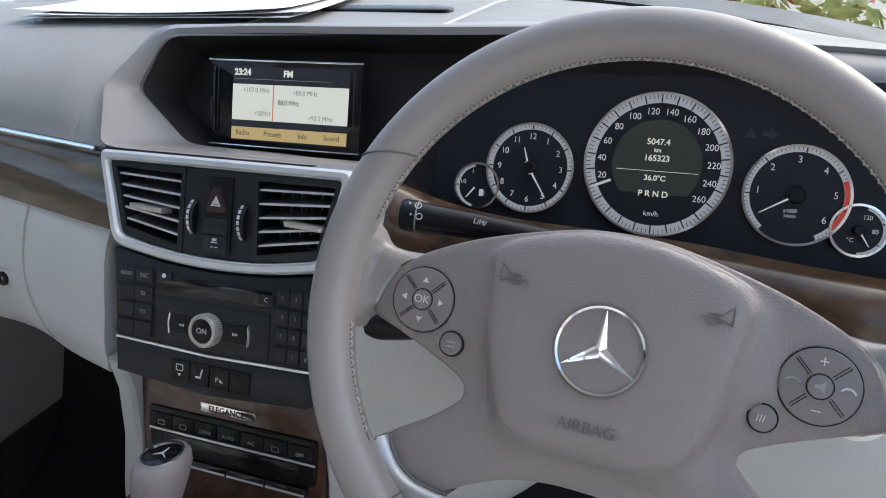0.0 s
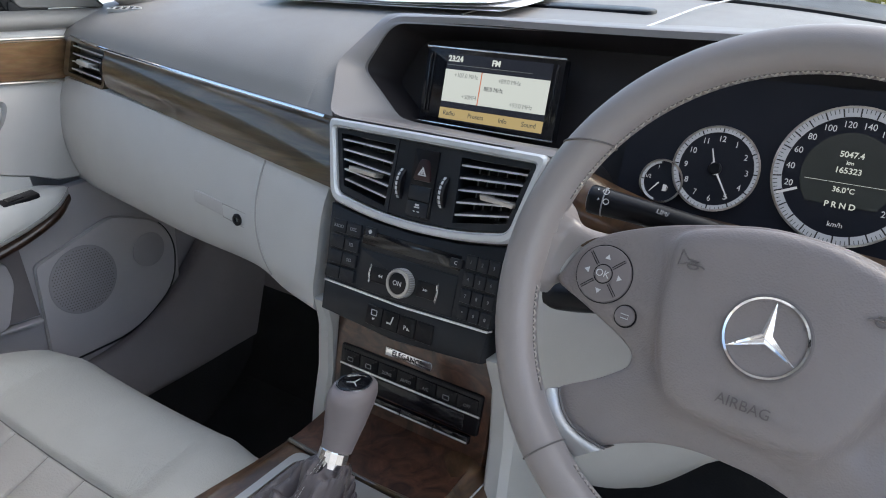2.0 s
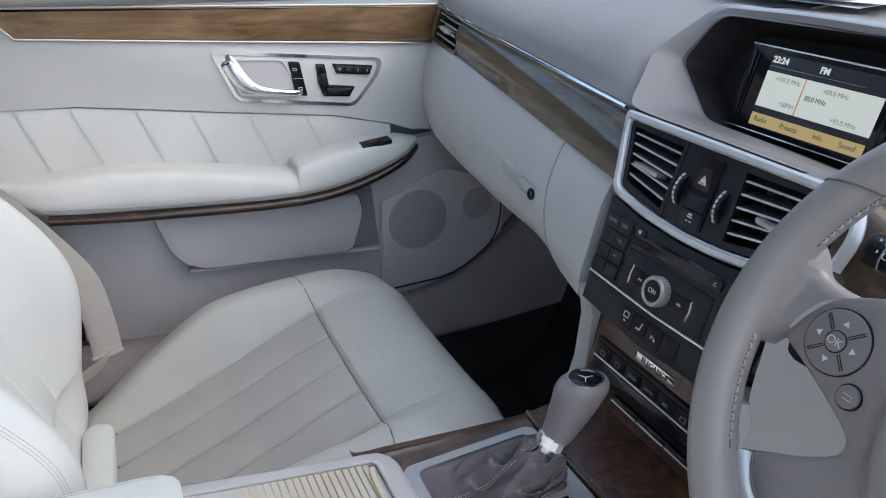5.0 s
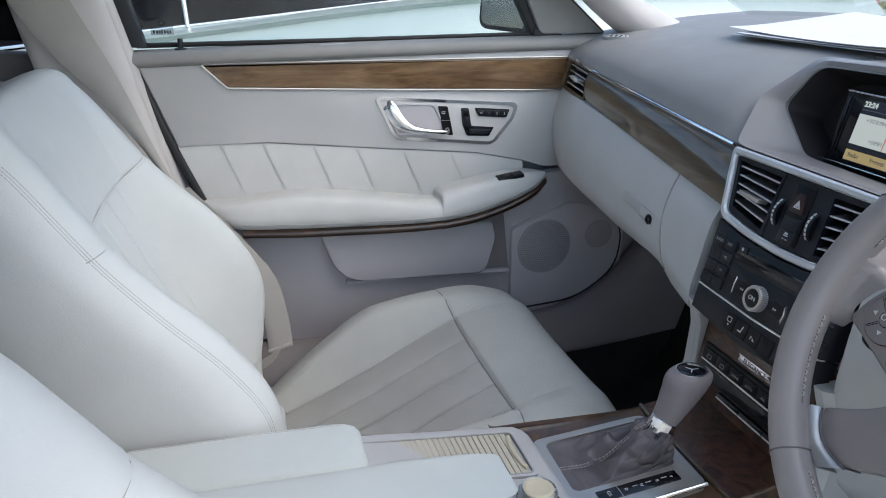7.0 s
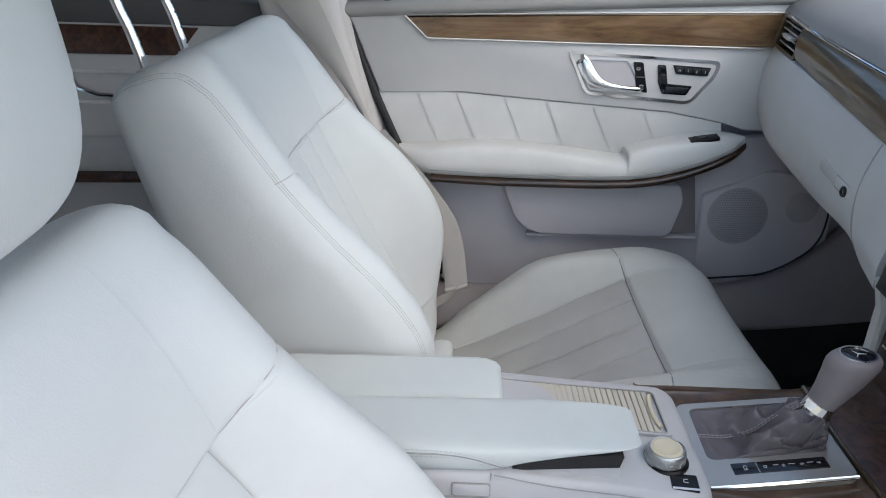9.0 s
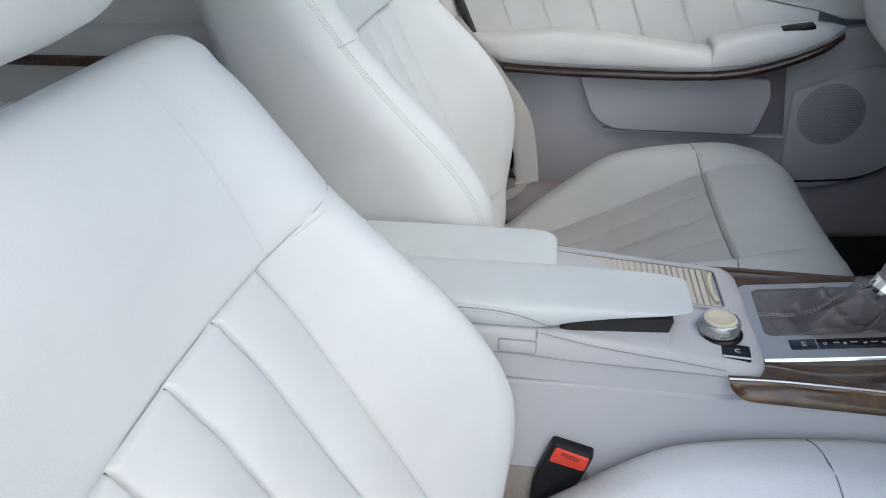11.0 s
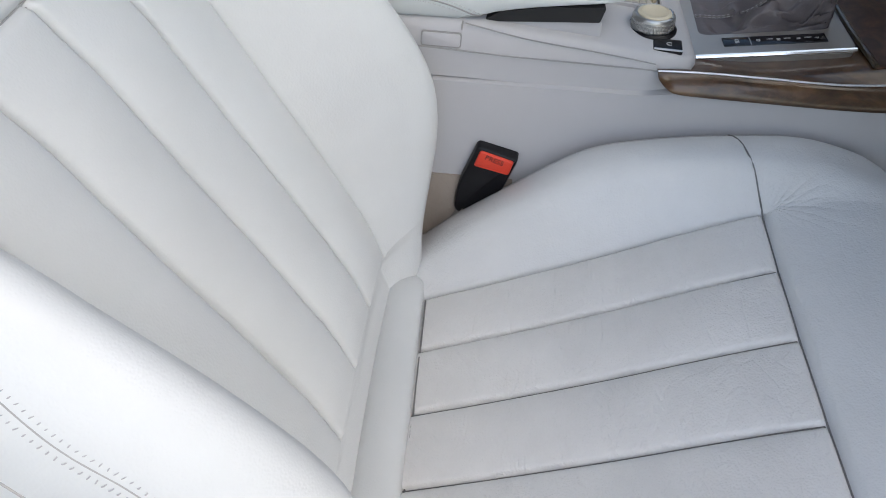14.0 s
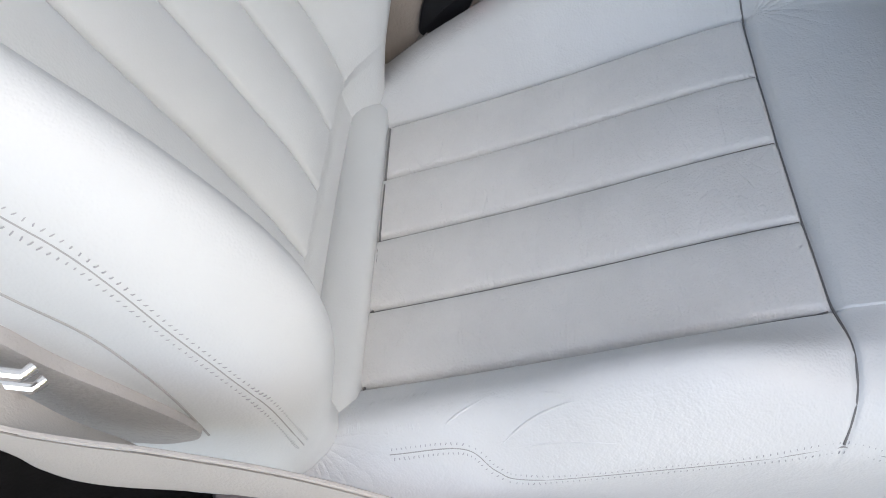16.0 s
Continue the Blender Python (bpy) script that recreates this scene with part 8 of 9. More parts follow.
tube(bm, [DM @ Vector((*p, -0.001)) for p in op + [op[0]]], 0.0014, 6)
part("panel_edge", bm, SEAMPALE, sp)
low_edge = [p for p in op if p[0] > 1.19 or p[1] < 0.47]
bm = bmesh.new()
tube(bm, [DM @ Vector((x + 0.003, z - 0.003, -0.005)) for x, z in low_edge], 0.0042, 6)
part("panel_gap", bm, RUBBER, sp, "dark gap at the door edge")
part("woofer_grille", prism(bmesh.new(), disc(1.035, 0.540, 0.062, 48), 0.002, 0.0052, DM, 0.001), GRILLE, sp, "round speaker grille")
part("tweeter_grille", prism(bmesh.new(), disc(1.165, 0.560, 0.033, 36), 0.002, 0.0052, DM, 0.001), GRILLE, sp, "small speaker grille")
bm = bmesh.new()
for i in range(-11, 12):
    for j in range(-11, 12):
        y, z = i * 0.0052 + (0.0026 if j % 2 else 0), j * 0.0050
        if y * y + z * z < 0.057**2:
            prism(bm, disc(1.035 + y, 0.540 + z, 0.0013, 6), 0.0050, 0.0055, DM)
ob = part("grille_holes", bm, SILL, sp)
ob["kind"] = "stuff"
# door edge seal
bm = bmesh.new()
tube(bm, spline([(DX - 0.005, 0.212, 0.99), (DX - 0.002, 0.238, 0.93), (DX, 0.285, 0.80), (DX, 0.345, 0.655), (DX, 0.42, 0.48), (DX, 0.46, 0.36)], 40), 0.008, 10)
part("edge_seal", bm, RUBBER, door, "black rubber edge seal")

# window glass and black frame
win = tagged(new("window_1"), "clear passenger side window in a black rubber frame", "car window", kind="structure")
part("pane", prism(bmesh.new(), [(0.25, 0.962), (1.02, 0.985), (0.80, 1.36), (0.13, 1.36)], -0.036, -0.032, DM), GLASS, win).visible_shadow = False
bm = bmesh.new()
tube(bm, [(DX - 0.028, y, z) for y, z in ((0.245, 0.9665), (0.60, 0.9755), (1.03, 0.9885))], 0.0045, 8)
part("lower_seal", bm, RUBBER, win)
bm = prism(bmesh.new(), [(0.222, 0.965), (0.262, 0.965), (0.155, 1.36), (0.105, 1.36)], -0.045, -0.014, DM, 0.004)
part("rear_frame", bm, SLATE, win, "dark window frame")
bm = prism(bmesh.new(), [(0.985, 0.985), (1.005, 0.985), (0.90, 1.17), (0.885, 1.17)], -0.045, -0.02, DM, 0.002)
part("front_frame", bm, RUBBER, win)
dec = part("window_label", prism(bmesh.new(), rect(0.270, 0.985, 0.308, 1.013), -0.0318, -0.0314, DM), glass("label_film", (0.75, 0.78, 0.78)), win, "small printed window label")
for k in range(7):
    part("bar", prism(bmesh.new(), rect(0.274 + 0.0045 * k, 0.987, 0.277 + 0.0045 * k, 0.9925), -0.0314, -0.0311, DM), GAUGEBLACK, dec)
part("round_mark", band(bmesh.new(), disc(0.288, 1.0055, 0.005, 20), disc(0.288, 1.0055, 0.0035, 20), -0.0314, -0.0311, DM), GAUGEBLACK, dec)

# mirror sail panel
part("sail_panel", prism(bmesh.new(), round_poly([(1.000, 0.988), (1.145, 0.990), (1.06, 1.06), (0.93, 1.17), (0.915, 1.16)], 0.01), -0.035, -0.012, DM, 0.004), DASH, door, "grey triangular sail panel")

# ---- outside mirror ----
mir = thing("door_mirror", (-0.9, 1.0, 1.0), "black outside mirror with bright glass", "door mirror")
MM = plane_of((-0.905, 0.985, 1.045), (0.92, 0.38, 0), (0.02, 0.02, 1))
part("housing", prism(bmesh.new(), round_poly([(-0.10, -0.065), (0.10, -0.065), (0.10, 0.075), (-0.09, 0.075)], 0.03, 6), -0.07, 0.0, MM, 0.006), RUBBER, mir, "black mirror housing")
part("mirror_glass", prism(bmesh.new(), round_poly([(-0.088, -0.055), (0.085, -0.055), (0.085, 0.065), (-0.078, 0.065)], 0.026, 6), -0.002, 0.002, MM), MIRROR, mir, "silver mirror glass")
bm = bmesh.new()
box(bm, (-0.83, 0.985, 0.975), (-0.76, 1.05, 1.0), 0.008)
part("arm", bm, RUBBER, mir)

# ---- body shell ----
floor = tagged(new("floor"), "dark carpeted car floor", "car floor", kind="structure")
bm = bmesh.new()
box(bm, (-0.80, -1.4, 0.10), (0.80, 1.25, 0.185))
part("floor_carpet", bm, CARPET, floor)
part("toe_board", thick(np.array([[(x, y, z) for y, z in ((1.10, 0.184), (1.25, 0.21), (1.33, 0.30), (1.375, 0.44))] for x in (-0.80, 0.80)]), (0, 0.03, -0.01)), CARPET, floor)
part("bulkhead_trim", thick(np.array([[(x, y, z) for y, z in ((1.375, 0.44), (1.40, 0.52), (1.42, 0.60), (1.44, 0.95))] for x in (-0.80, 0.80)]), (0, 0.03, -0.01)), SILL, floor, "grey bulkhead trim")
mat_ = thing("floor_mat", (-0.4, 1.0, 0.19), "black carpet floor mat in the passenger footwell", "floor mat", "floor mats")
bm = thick(sheet([[(x, 0.72, 0.192), (x, 0.95, 0.192), (x, 1.18, 0.196), (x, 1.30, 0.27)] for x in (-0.66, -0.40, -0.15)], 10, 16), (0, 0, -0.005))
part("mat_carpet", bm, CARPET, mat_)
mat2 = thing("floor_mat", (0.4, 1.0, 0.19), "dark floor mat in the driver's footwell", "floor mat", "floor mats")
bm = thick(sheet([[(x, 0.72, 0.192), (x, 0.95, 0.192), (x, 1.18, 0.196), (x, 1.30, 0.27)] for x in (0.15, 0.40, 0.66)], 10, 16), (0, 0, -0.005))
part("mat_carpet", bm, CARPET, mat2)

walls = tagged(new("wall_left"), "pale grey sill, kick panel and pillar trim on the passenger side", "body trim", kind="structure")
bm = prism(bmesh.new(), [(0.95, 0.62), (1.24, 0.70), (1.40, 0.70), (1.42, 0.30), (1.05, 0.30), (0.95, 0.36)], -0.06, -0.028, DM, 0.004)
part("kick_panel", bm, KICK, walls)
rows = [[(DX - 0.005, y, 0.37 + a), (DX + 0.02, y, 0.375 + a), (DX + 0.05, y, 0.36 + a * 0.85), (DX + 0.070, y, 0.340 + a * 0.45 + b * 0.5), (DX + 0.082, y, 0.318 + b), (DX + 0.078, y, 0.305 + b)] for y, a, b in ((-0.1, 0.0, 0.0), (0.4, 0.0, 0.0), (0.85, 0.0, 0.0), (1.02, 0.008, 0.004), (1.12, 0.035, 0.010), (1.22, 0.10, 0.020), (1.30, 0.19, 0.03), (1.40, 0.34, 0.045))]
part("sill_trim", thick(sheet(rows, 40, 24), (-0.02, 0, -0.004)), SILL, walls, "mauve-grey sill trim")
rows = [[(DX + 0.075, y, 0.33 + o), (DX + 0.080, y, 0.26), (DX + 0.085, y, 0.18)] for y, o in ((-0.1, 0.0), (0.85, 0.0), (1.12, 0.01), (1.40, 0.045))]
part("sill_carpet", thick(np.array(rows), (-0.02, 0, 0)), CARPET, walls, "black carpet on the sill side")
# wall outside the door skins
bm = prism(bmesh.new(), [(-1.4, 0.10), (1.45, 0.10), (1.45, 0.93), (-1.4, 0.945)], -0.12, -0.07, DM)
part("outer_skin", bm, SATIN, walls)


def pillar(name, foot, head, w0, w1, d, mat, parent, label=""):
    """A tapering trim post from foot to head; w is its width along the car, d its depth."""
    rows = []
    for f in np.linspace(0, 1, 14):
        p = Vector(foot).lerp(Vector(head), f)
        w = w0 + (w1 - w0) * f
        sx = 1 if foot[0] < 0 else -1
        rows.append([(p.x - sx * 0.02, p.y - w / 2, p.z), (p.x + sx * d * 0.6, p.y - w / 2 + 0.004, p.z), (p.x + sx * d, p.y - w * 0.3, p.z), (p.x + sx * d, p.y + w * 0.25, p.z), (p.x + sx * d * 0.5, p.y + w / 2, p.z), (p.x - sx * 0.02, p.y + w / 2, p.z)])
    return part(name, grid(bmesh.new(), [spline(r, 16) for r in rows], caps=True), mat, parent, label, angle=50)


# B pillar, passenger side, with its belt
pillar("b_pillar", (-0.775, 0.30, 0.30), (-0.70, 0.065, 1.36), 0.17, 0.13, 0.035, PILLAR, walls, "pale cloth-like B pillar trim")
pillar("b_pillar_step", (-0.775, 0.385, 0.30), (-0.735, 0.13, 1.30), 0.05, 0.04, 0.02, PILLAR, walls)
# A pillar
bm = bmesh.new()
tube(bm, spline([(-0.73, 1.30, 0.965), (-0.725, 1.16, 1.035), (-0.70, 1.00, 1.15), (-0.66, 0.78, 1.30), (-0.62, 0.60, 1.38)], 30), [0.055] * 6 + [0.05] * 24, 18, flat=0.75)
part("a_pillar", bm, PILLAR, walls, "pale A pillar trim")
right = tagged(new("wall_right"), "pale grey sill and pillar trim on the open driver's side", "body trim", kind="structure")
bm = bmesh.new()
tube(bm, spline([(0.73, 1.30, 0.965), (0.725, 1.16, 1.035), (0.70, 1.00, 1.15), (0.66, 0.78, 1.30), (0.62, 0.60, 1.38)], 30), [0.055] * 6 + [0.05] * 24, 18, flat=0.75)
part("a_pillar", bm, PILLAR, right)
pillar("b_pillar", (0.775, 0.02, 0.30), (0.70, -0.10, 1.36), 0.17, 0.13, 0.035, PILLAR, right)
bm = prism(bmesh.new(), [(-1.4, 0.10), (-0.06, 0.10), (-0.06, 0.945), (-1.4, 0.945)], -0.12, -0.07, plane_of((-DX, 0, 0), (0, 1, 0), (0, 0, 1)) @ Matrix.Translation((0, 0, 0.18)))
part("rear_wall", bm, DOORSKIN, right)
rows = [[(0.77, y, 0.30), (0.74, y, 0.335), (0.70, y, 0.34), (0.67, y, 0.31), (0.655, y, 0.26), (0.65, y, 0.185)] for y in (-0.3, 0.3, 0.8, 1.2)]
part("sill_trim", thick(sheet(rows, 20, 20), (0.0, 0, -0.01)), PILLAR, right, "pale sill trim")

# passenger belt: webbing down the B pillar and round the seat
belt = thing("passenger_seat_belt", (-0.68, 0.33, 0.6), "beige seat belt hanging between seat and B pillar", "seat belt", "seat belts")


def webbing(path, w, across, parent, n=60):
    p = spline(path, n)
    a = np.array(across, float)
    rows = []
    for q in p:
        rows.append([tuple(q - a * w / 2), tuple(q - a * w / 4), tuple(q), tuple(q + a * w / 4), tuple(q + a * w / 2)])
    return part("webbing", thick(np.array(rows), (0.0009, 0.0012, 0.0006)), BELT, parent)


edge_a = spline([(-0.668, -0.03, 1.28), (-0.680, 0.088, 1.02), (-0.682, 0.177, 0.90), (-0.684, 0.245, 0.80), (-0.684, 0.289, 0.715)], 30)
edge_b = spline([(-0.664, 0.052, 1.28), (-0.676, 0.176, 1.02), (-0.678, 0.221, 0.92), (-0.682, 0.265, 0.80), (-0.684, 0.301, 0.712)], 30)
band_ = np.stack([edge_a * (1 - k) + edge_b * k + np.array((0.004, 0, 0)) * math.sin(math.pi * k) for k in np.linspace(0, 1, 7)], 1)
part("webbing", thick(band_, (0.0010, 0.0, 0.0006)), BELT, belt)
webbing([(-0.684, 0.290, 0.725), (-0.672, 0.360, 0.645), (-0.652, 0.425, 0.560), (-0.643, 0.445, 0.490), (-0.638, 0.4535, 0.418)], 0.046, (0.08, 0.95, 0.30), belt)
bm = bmesh.new()
tube(bm, [(-0.640, 0.431, 0.409), (-0.637, 0.4535, 0.416), (-0.634, 0.476, 0.424)], 0.0045, 12)
part("webbing_loop", bm, BELT, belt, "folded loop of webbing")
webbing([(-0.637, 0.452, 0.410), (-0.632, 0.435, 0.398), (-0.622, 0.405, 0.385), (-0.60, 0.37, 0.37)], 0.040, (0.15, 0.45, 0.88), belt)
bm = bmesh.new()
box(bm, (-0.668, 0.395, 0.435), (-0.655, 0.425, 0.515), 0.005)
part("tongue_cover", bm, BLACK, belt)

# driver's belt lying beside the seat
belt2 = thing("driver_seat_belt", (0.68, 0.4, 0.35), "beige seat belt webbing lying beside the driver's seat", "seat belt", "seat belts")
upper_edge = spline([(0.668, 0.30, 0.64), (0.668, 0.342, 0.558), (0.668, 0.361, 0.520), (0.668, 0.380, 0.499), (0.672, 0.400, 0.486), (0.676, 0.43, 0.480)], 40)
fold_edge = spline([(0.690, 0.32, 0.585), (0.690, 0.352, 0.561), (0.690, 0.380, 0.551), (0.690, 0.418, 0.543), (0.690, 0.480, 0.521), (0.690, 0.56, 0.470)], 40)
lower_edge = spline([(0.686, 0.30, 0.57), (0.685, 0.334, 0.525), (0.685, 0.345, 0.497), (0.685, 0.370, 0.480), (0.686, 0.45, 0.478), (0.688, 0.55, 0.44)], 40)
for e0, e1 in ((upper_edge, fold_edge), (fold_edge + np.array((0.0012, 0, -0.0012)), lower_edge)):
    face = np.stack([e0 * (1 - k) + e1 * k + np.array((0.003, 0, 0)) * math.sin(math.pi * k) for k in np.linspace(0, 1, 7)], 1)
    part("webbing", thick(face, (0.0010, 0.0, 0.0008)), BELT, belt2)
bm = bmesh.new()
tube(bm, fold_edge, 0.0014, 6)
part("selvedge", bm, BELT, belt2, "ribbed webbing edge")

# recline panel and chrome lever beside the driver's backrest
lp_m = plane_of((0.650, 0, 0), (0, 1, 0), (0, 0, 1))
part("grain_panel", prism(bmesh.new(), round_poly([(0.29, 0.60), (0.335, 0.565), (0.350, 0.541), (0.374, 0.515), (0.400, 0.486), (0.4095, 0.470), (0.405, 0.460), (0.385, 0.450), (0.33, 0.45), (0.28, 0.50)], 0.008), -0.02, 0.0006, lp_m, 0.0005), SIDE_SHADED, lev, "grained side panel, its shade put into the leather colour")
for z0 in (0.566, 0.5535):
    bm = bmesh.new()
    tube(bm, [(0.668, 0.27, z0 + 0.020), (0.668, 0.33, z0 + 0.003), (0.667, 0.354, z0 - 0.002), (0.662, 0.357, z0 - 0.003)], 0.0030, 10)
    part("chrome_grip", bm, CHROME, lev, "chrome grip")
bm = bmesh.new()
tube(bm, on_surface([c for c in driver_seat.children if c.name.startswith("backrest")][0], spline([(0.642, 0.325, 0.625), (0.6423, 0.3466, 0.592), (0.6434, 0.3738, 0.5634), (0.647, 0.3905, 0.528), (0.6483, 0.4007, 0.4987), (0.6464, 0.4096, 0.4585)], 30))[0], 0.0009, 6)
part("panel_joint", bm, SEAM, lev)

# rear passenger door seen behind the front seat
rear = tagged(new("door_2"), "pale rear door with walnut strip, chrome pull and tinted window", "car door", kind="structure")
part("skin", prism(bmesh.new(), [(-0.85, 0.36), (0.12, 0.36), (0.10, 0.955), (-0.85, 0.985)], -0.02, 0.0, DM, 0.004), DOORSKIN, rear)
part("walnut_strip", prism(bmesh.new(), [(-0.75, 0.925), (-0.045, 0.910), (-0.09, 0.858), (-0.75, 0.865)], -0.004, 0.005, DM, 0.002), WOODRED, rear, "dark walnut strip")
part("sill_cap", prism(bmesh.new(), [(-0.85, 0.985), (0.09, 0.958), (0.09, 0.912), (-0.85, 0.930)], -0.03, 0.010, DM, 0.006), REARCAP, rear)
part("handle_plate", band(bmesh.new(), round_poly([(-0.33, 0.832), (-0.165, 0.828), (-0.18, 0.760), (-0.315, 0.764)], 0.012), round_poly([(-0.322, 0.825), (-0.173, 0.822), (-0.186, 0.767), (-0.308, 0.771)], 0.01), -0.002, 0.004, DM), CHROME, rear)
bm = bmesh.new()
tube(bm, [DM @ Vector(p) for p in ((-0.315, 0.820, 0.006), (-0.29, 0.795, 0.016), (-0.25, 0.783, 0.02), (-0.19, 0.780, 0.016))], 0.006, 10)
part("door_pull", bm, CHROME, rear)
rows = [[(DX, y, 0.63), (DX + 0.05, y, 0.63), (DX + 0.06, y, 0.66), (DX + 0.05, y, 0.69), (DX, y, 0.695)] for y in (-0.7, -0.4, -0.1, 0.0)]
part("armrest", grid(bmesh.new(), [spline(r, 14) for r in rows], caps=True), DOORLEATHER, rear)
bm = bmesh.new()
tube(bm, [(DX + 0.055, -0.7, 0.628), (DX + 0.06, -0.3, 0.628), (DX + 0.05, 0.0, 0.628)], 0.012, 8)
part("walnut_edge", bm, WOODRED, rear)
win2 = tagged(new("window_2"), "dark tinted rear side window", "car window", kind="structure")
part("pane", prism(bmesh.new(), [(-0.85, 1.0), (0.07, 0.975), (0.02, 1.36), (-0.75, 1.36)], -0.036, -0.032, DM), DARKGLASS, win2)

# Unseen pane, mirrored from the left, added to darken the rear cabin.
win_unseen = tagged(new("window_5"), "dark tinted rear side window", "car window", kind="structure")
bm = bmesh.new()
box(bm, (0.812, -1.38, 0.93), (0.816, -0.17, 1.37))
part("pane", bm, DARKGLASS, win_unseen)

# rear seat
rear_seat = thing("rear_seat", (0, -0.6, 0.4), "pale grey leather rear bench seat", "car seat")
rows = [[(x, -0.28, 0.20), (x, -0.24, 0.30), (x, -0.26, 0.43), (x, -0.32, 0.47), (x, -0.60, 0.44), (x, -0.80, 0.42)] for x in (-0.70, -0.40, 0.0, 0.40, 0.70)]
part("bench", thick(sheet(rows, 24, 24), (0, -0.02, -0.03)), SEAT, rear_seat)
rows = [[(x, -0.78, 0.38), (x, -0.80, 0.50), (x, -0.88, 0.75), (x, -0.95, 0.95), (x, -1.02, 0.99), (x, -1.10, 0.97)] for x in (-0.70, -0.40, 0.0, 0.40, 0.70)]
part("back", thick(sheet(rows, 24, 24), (0, -0.03, -0.02)), SEAT, rear_seat)

# roof, windscreen, rear window
ceiling = tagged(new("ceiling"), "pale cloth headliner", "headliner", kind="structure")
rows = [[(x, -1.15, 1.30 - 0.04 * abs(x)), (x, -0.8, 1.375 - 0.05 * x * x), (x, -0.2, 1.40 - 0.06 * x * x), (x, 0.3, 1.39 - 0.06 * x * x), (x, 0.62, 1.35 - 0.06 * x * x)] for x in (-0.72, -0.4, 0.0, 0.4, 0.72)]
part("headliner", thick(sheet(rows, 24, 24), (0, 0, 0.04)), HEADLINER, ceiling)
ws = tagged(new("window_3"), "clear windscreen with a black lower border", "windscreen", kind="structure")
g = sheet([[(x, 0.62 + 0.02 * (1 - x * x), 1.35 - 0.06 * x * x), (x * 1.02, 1.10, 1.20 - 0.03 * x * x), (x * 1.04, 1.60 - 0.10 * x * x, 1.037 - (0.05 if x < 0 else 0.07) * (x / 0.6) ** 2)] for x in (-0.68, -0.35, 0.0, 0.35, 0.68)], 24, 16)
pane = part("pane", thick(g, (0, 0.003, 0.004)), GLASS, ws)
pane.visible_shadow = False
for nm, mt, pts in (("lower_border", FRIT, ((0.004, 0.005), (0.05, 0.012), (0.09, 0.020))), ("lower_gap", RUBBER, ((-0.055, 0.004), (-0.02, 0.006), (0.004, 0.005)))):
    bm = thick(np.array([[(x * 1.04, 1.575 - 0.10 * x * x + d, 1.043 - (0.05 if x < 0 else 0.07) * (x / 0.6) ** 2 + h) for d, h in pts] for x in np.linspace(-0.70, 0.70, 24)]), (0, 0.0, -0.012))
    part(nm, bm, mt, ws, "dark border at the windscreen's foot")
rw = tagged(new("window_4"), "rear window", "car window", kind="structure")
part("pane", thick(np.array([[(x, -1.15, 1.29), (x, -1.45, 1.05)] for x in (-0.6, 0.0, 0.6)]), (0, -0.003, 0.003)), DARKGLASS, rw)
shelf = tagged(new("rear_shelf"), "grey rear shelf", "rear shelf", kind="structure")
bm = bmesh.new()
box(bm, (-0.74, -1.5, 0.94), (0.74, -1.08, 0.98))
part("board", bm, DASH, shelf)

# centre speaker on the dash top and defroster vent
spk = thing("dash_speaker", (0.02, 1.33, 1.03), "dark oval speaker slot in the dash top", "speaker")
bm = prism(bmesh.new(), round_poly([(-0.088, 0.008), (-0.06, 0.018), (0.06, 0.018), (0.088, 0.008), (0.086, -0.016), (-0.086, -0.016)], 0.01), -0.01, 0.003, plane_of((0.022, 1.335, 1.0265), (1, 0, 0), (0, 1, 0.13)), 0.003)
part("grille", bm, BLACK, spk)
for x in (-0.10, 0.14):
    bm = bmesh.new()
    tube(bm, [(x, 1.22, 1.0135), (x * 1.05, 1.38, 1.034), (x * 1.1, 1.50, 1.0435)], 0.0012, 5)
    part("panel_line", bm, SATIN, spk)
dv = thing("defroster_vent", (-0.67, 1.12, 0.99), "small oval silver defroster vent in the dash corner", "air vent", "air vents")
dm_ = plane_of((-0.668, 1.118, 0.9905), (0.96, 0.25, 0.05), (-0.2, 0.95, 0.25))
part("rim", band(bmesh.new(), disc(0, 0, 0.034, 32, 0.010), disc(0, 0, 0.030, 32, 0.0075), -0.004, 0.003, dm_), SILVER, dv)
part("slot", prism(bmesh.new(), disc(0, 0, 0.030, 32, 0.0075), -0.004, 0.0012, dm_), RUBBER, dv)
for k in range(4):
    bm = bmesh.new()
    box(bm, (-0.002, -0.0075, 0.0), (0.002, 0.0075, 0.003), 0.0005, dm_ @ Matrix.Translation((-0.0195 + 0.013 * k, 0, 0)) @ pose(0, 0, 0, 0, 0, 25))
    part("vane", bm, SILVER, dv)

# papers on the dash
for k, (dx_, rot, zz) in enumerate(((0.0, 6, 0.0), (0.012, 10, 0.0014), (-0.01, 3, 0.0028))):
    pp = thing("paper_sheet", (-0.3, 1.3, 1.03), "loose white paper sheet on the dash top", "paper", "papers on the dash")
    g = []
    for i in range(9):
        row = []
        for j in range(7):
            x, y = -0.19 + 0.38 * i / 8, -0.13 + 0.26 * j / 6
            curl = 0.005 * max(0, -y / 0.13) ** 3 * (0.4 + k * 0.25) + 0.006 * (x / 0.19) ** 2 * k * 0.4
            a = radians(rot)
            X, Y = -0.245 + dx_ + x * math.cos(a) - y * math.sin(a), 1.335 + x * math.sin(a) * 0.6 + y * math.cos(a)
            row.append((X, Y, 1.0315 + (Y - 1.36) * 0.11 + zz + curl + 0.002))
        g.append(row)
    part("sheet_face", thick(np.array(g), (0, 0, 0.0006)), PAPER, pp)

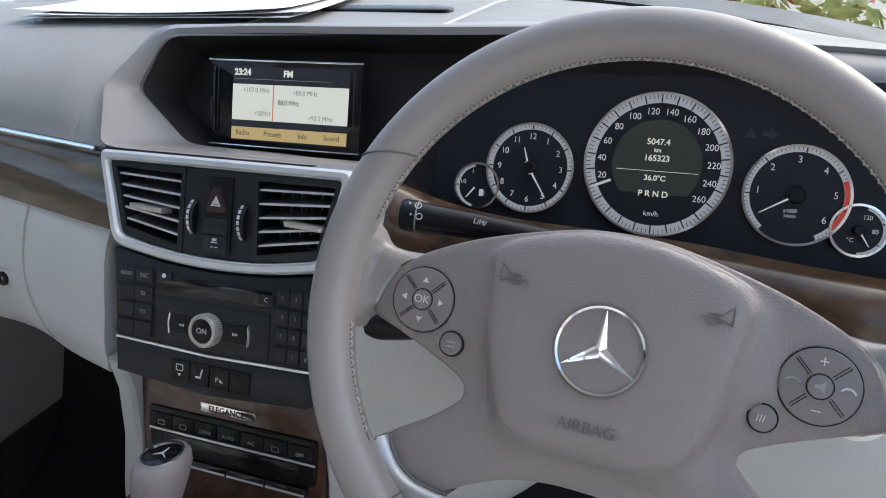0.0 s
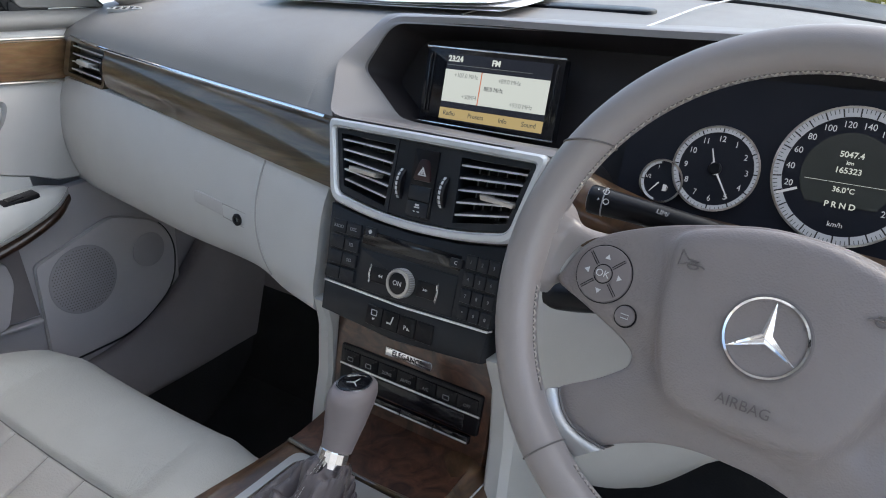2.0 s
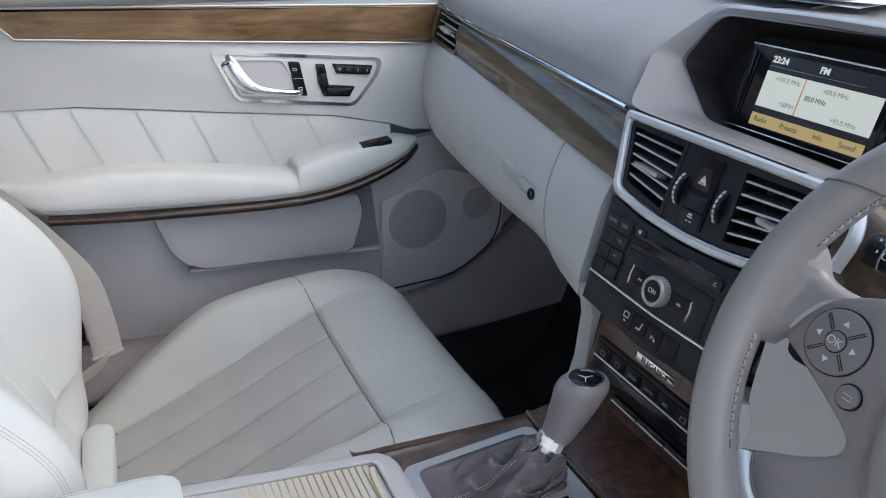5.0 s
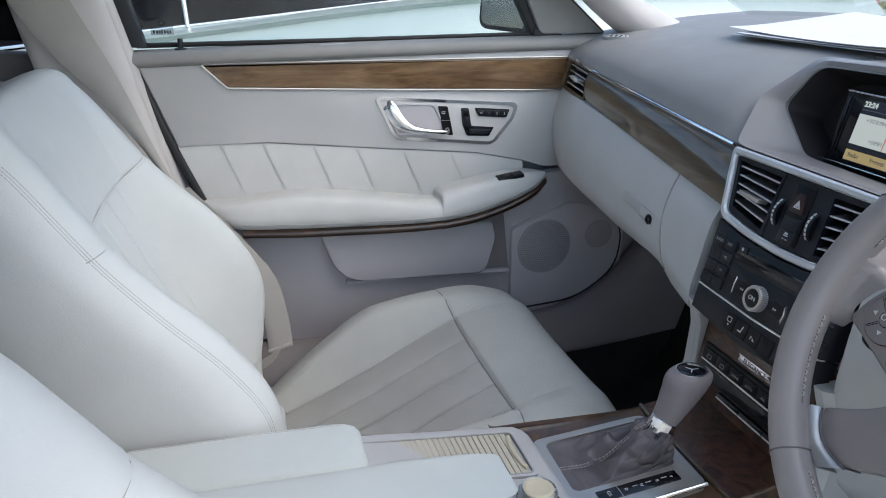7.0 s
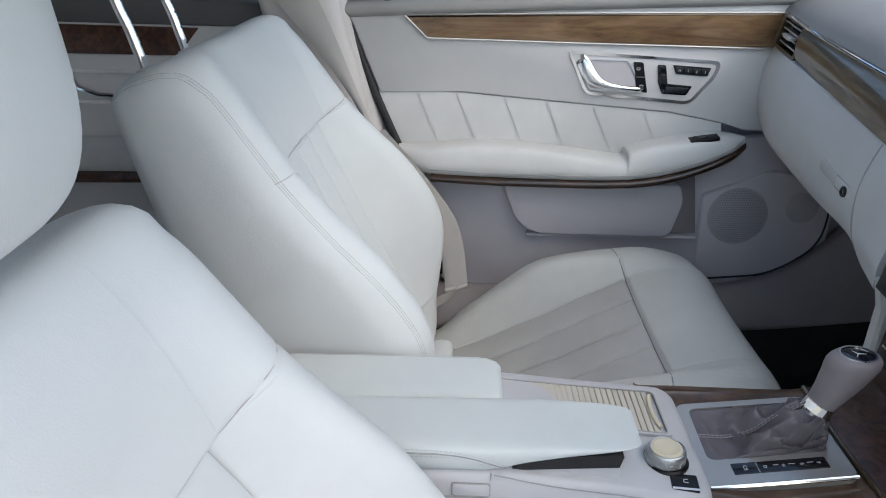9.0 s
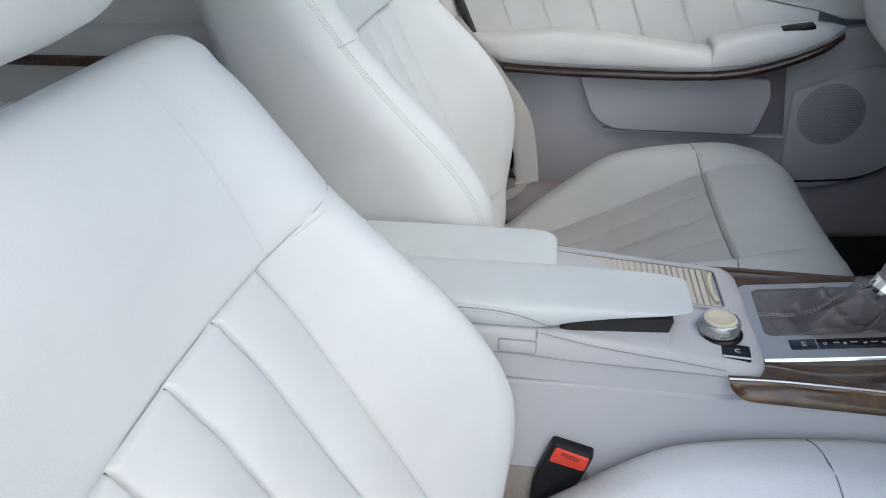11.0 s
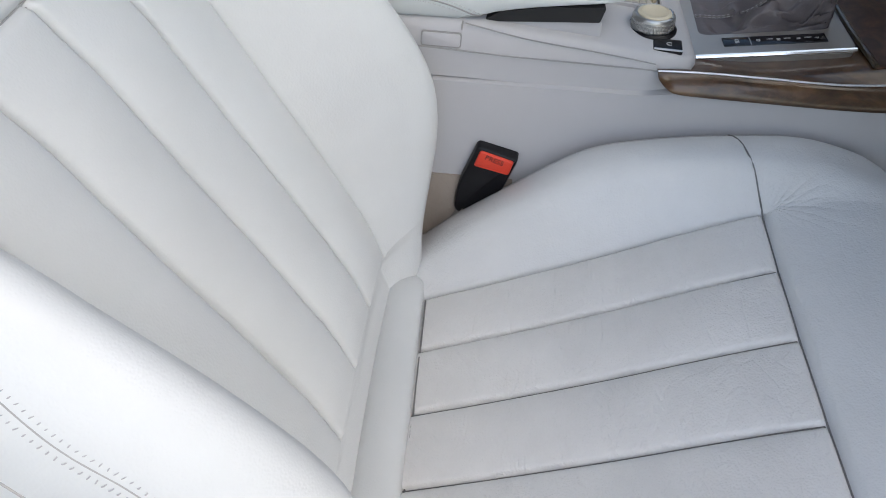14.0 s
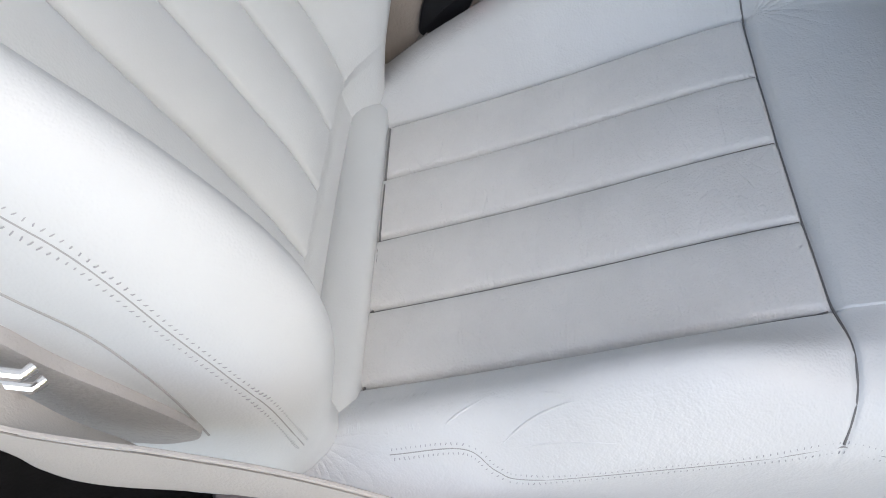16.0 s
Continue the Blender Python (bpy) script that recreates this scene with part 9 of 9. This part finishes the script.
# ---- outside ----
GROUND = material("pale_sandy_ground", (0.40, 0.37, 0.30), 0.9, grain=0.6, size=0.05, var=0.25, patch=0.6)
HEDGE = material("hedge_leaves", (0.40, 0.38, 0.10), 0.6, var=0.5, patch=0.15)
FLOWER = material("red_leaves", (0.50, 0.10, 0.07), 0.6, var=0.4, patch=0.1)
CARWHITE = material("pale_car_paint", (0.46, 0.53, 0.50), 0.35, metal=0.1, coat=0.4, var=0.01)
SIDING = material("white_siding", (0.70, 0.70, 0.68), 0.6, var=0.04)
ground = tagged(new("ground"), "pale sandy yard", "ground", kind="structure")
bm = bmesh.new()
box(bm, (-400, -400, -0.2), (400, 400, -0.05))
part("yard", bm, GROUND, ground)
random.seed(4)
hedge = thing("hedge", (0, 7, 0), "yellow-green leafy hedge with red tips", "hedge", kind="stuff")
for mt, cnt in ((HEDGE, 11000), (FLOWER, 900)):
    bm = bmesh.new()
    for k in range(cnt):
        x, y, z = random.uniform(-12, 8), random.gauss(7.0, 0.5), random.uniform(0.0, 2.4) * random.uniform(0.6, 1.0)
        s = random.uniform(0.05, 0.13)
        M_ = pose(x, y, z, random.uniform(0, 360), random.uniform(0, 360), random.uniform(0, 360))
        vs = [bm.verts.new(M_ @ Vector(p)) for p in ((0, -s, 0), (s * 0.4, 0, s * 0.1), (0, s, 0), (-s * 0.4, 0, s * 0.1))]
        bm.faces.new(vs)
    part("leaves", bm, mt, hedge, smooth=False)
# white car beside this one
nb_car = thing("parked_car", (-2.6, 0.8, 0), "pale silver car parked alongside with dark windows", "car")
NX = -1.75
def belt_line(y):
    return 0.866 + 0.123 * max(-1.2, min(1.5, y))


body = []
for y, zb in ((-2.4, 0.25), (-1.0, 0.2), (0.2, 0.2), (1.2, 0.2), (2.2, 0.25), (2.9, 0.3)):
    zt = belt_line(y)
    body.append([(NX - 0.02, y, zb), (NX + 0.03, y, zb + 0.2), (NX + 0.03, y, zt - 0.25), (NX - 0.02, y, zt - 0.12), (NX - 0.12, y, zt - 0.03), (NX - 0.25, y, zt), (NX - 1.5, y, zt), (NX - 1.75, y, zt - 0.2), (NX - 1.75, y, zb)])
part("body", grid(bmesh.new(), sheet(body, 40, 40), caps=True), CARWHITE, nb_car, "pale silver car body")
# upper windows and roof are unseen, raised to darken the walnut strip's reflection
rows = [[(NX - 0.25, y, belt_line(y) - 0.01), (NX - 0.30, y, belt_line(y) + 0.40), (NX - 0.42, y, belt_line(y) + 0.80)] for y in (-1.8, -0.6, 0.5, 1.4)]
part("side_window", thick(np.array(rows), (-0.02, 0, 0)), GLOSS, nb_car, "dark car side windows")
bm = bmesh.new()
tube(bm, [(NX - 0.25, y, belt_line(y) + 0.004) for y in (-1.8, -0.6, 0.5, 1.4)], 0.006, 8)
part("belt_moulding", bm, CHROME, nb_car)
for y in (-0.9, 0.285):
    bm = bmesh.new()
    tube(bm, [(NX - 0.245, y, belt_line(y)), (NX - 0.41, y - 0.06, belt_line(y) + 0.80)], 0.007, 8)
    part("window_post", bm, SATIN, nb_car)
rows = [[(NX - 0.42, y, belt_line(y) + 0.80), (NX - 0.62, y, belt_line(y) + 0.90), (NX - 1.2, y, belt_line(y) + 0.90), (NX - 1.4, y, belt_line(y) + 0.78)] for y in (-1.8, -0.6, 0.5, 1.4)]
part("roof", thick(np.array(rows), (0, 0, -0.03)), CARWHITE, nb_car)
for y in (-1.6, 2.0):
    for x in (NX - 0.10, NX - 1.62):
        tyre = part("tyre", lathe(bmesh.new(), [(0.22, -0.10), (0.30, -0.11), (0.32, -0.08), (0.32, 0.08), (0.30, 0.11), (0.22, 0.10)], plane_of((x, y, 0.27), (0, 1, 0), (0, 0, 1)), 36), RUBBER, nb_car)
        part("rim", lathe(bmesh.new(), [(0.21, -0.09), (0.22, 0.09), (0.20, 0.10), (0.05, 0.08)], plane_of((x, y, 0.27), (0, 1, 0), (0, 0, 1)), 30), SATIN, tyre)
house = thing("house_wall", (-4, 9, 0), "white clapboard house wall beyond the hedge", "house")
for k in range(16):
    bm = bmesh.new()
    box(bm, (-24, 9.0 - 0.01 * (k % 2), 0.18 * k), (-12.5, 9.15, 0.18 * k + 0.17), 0.004)
    part("board", bm, SIDING, house)
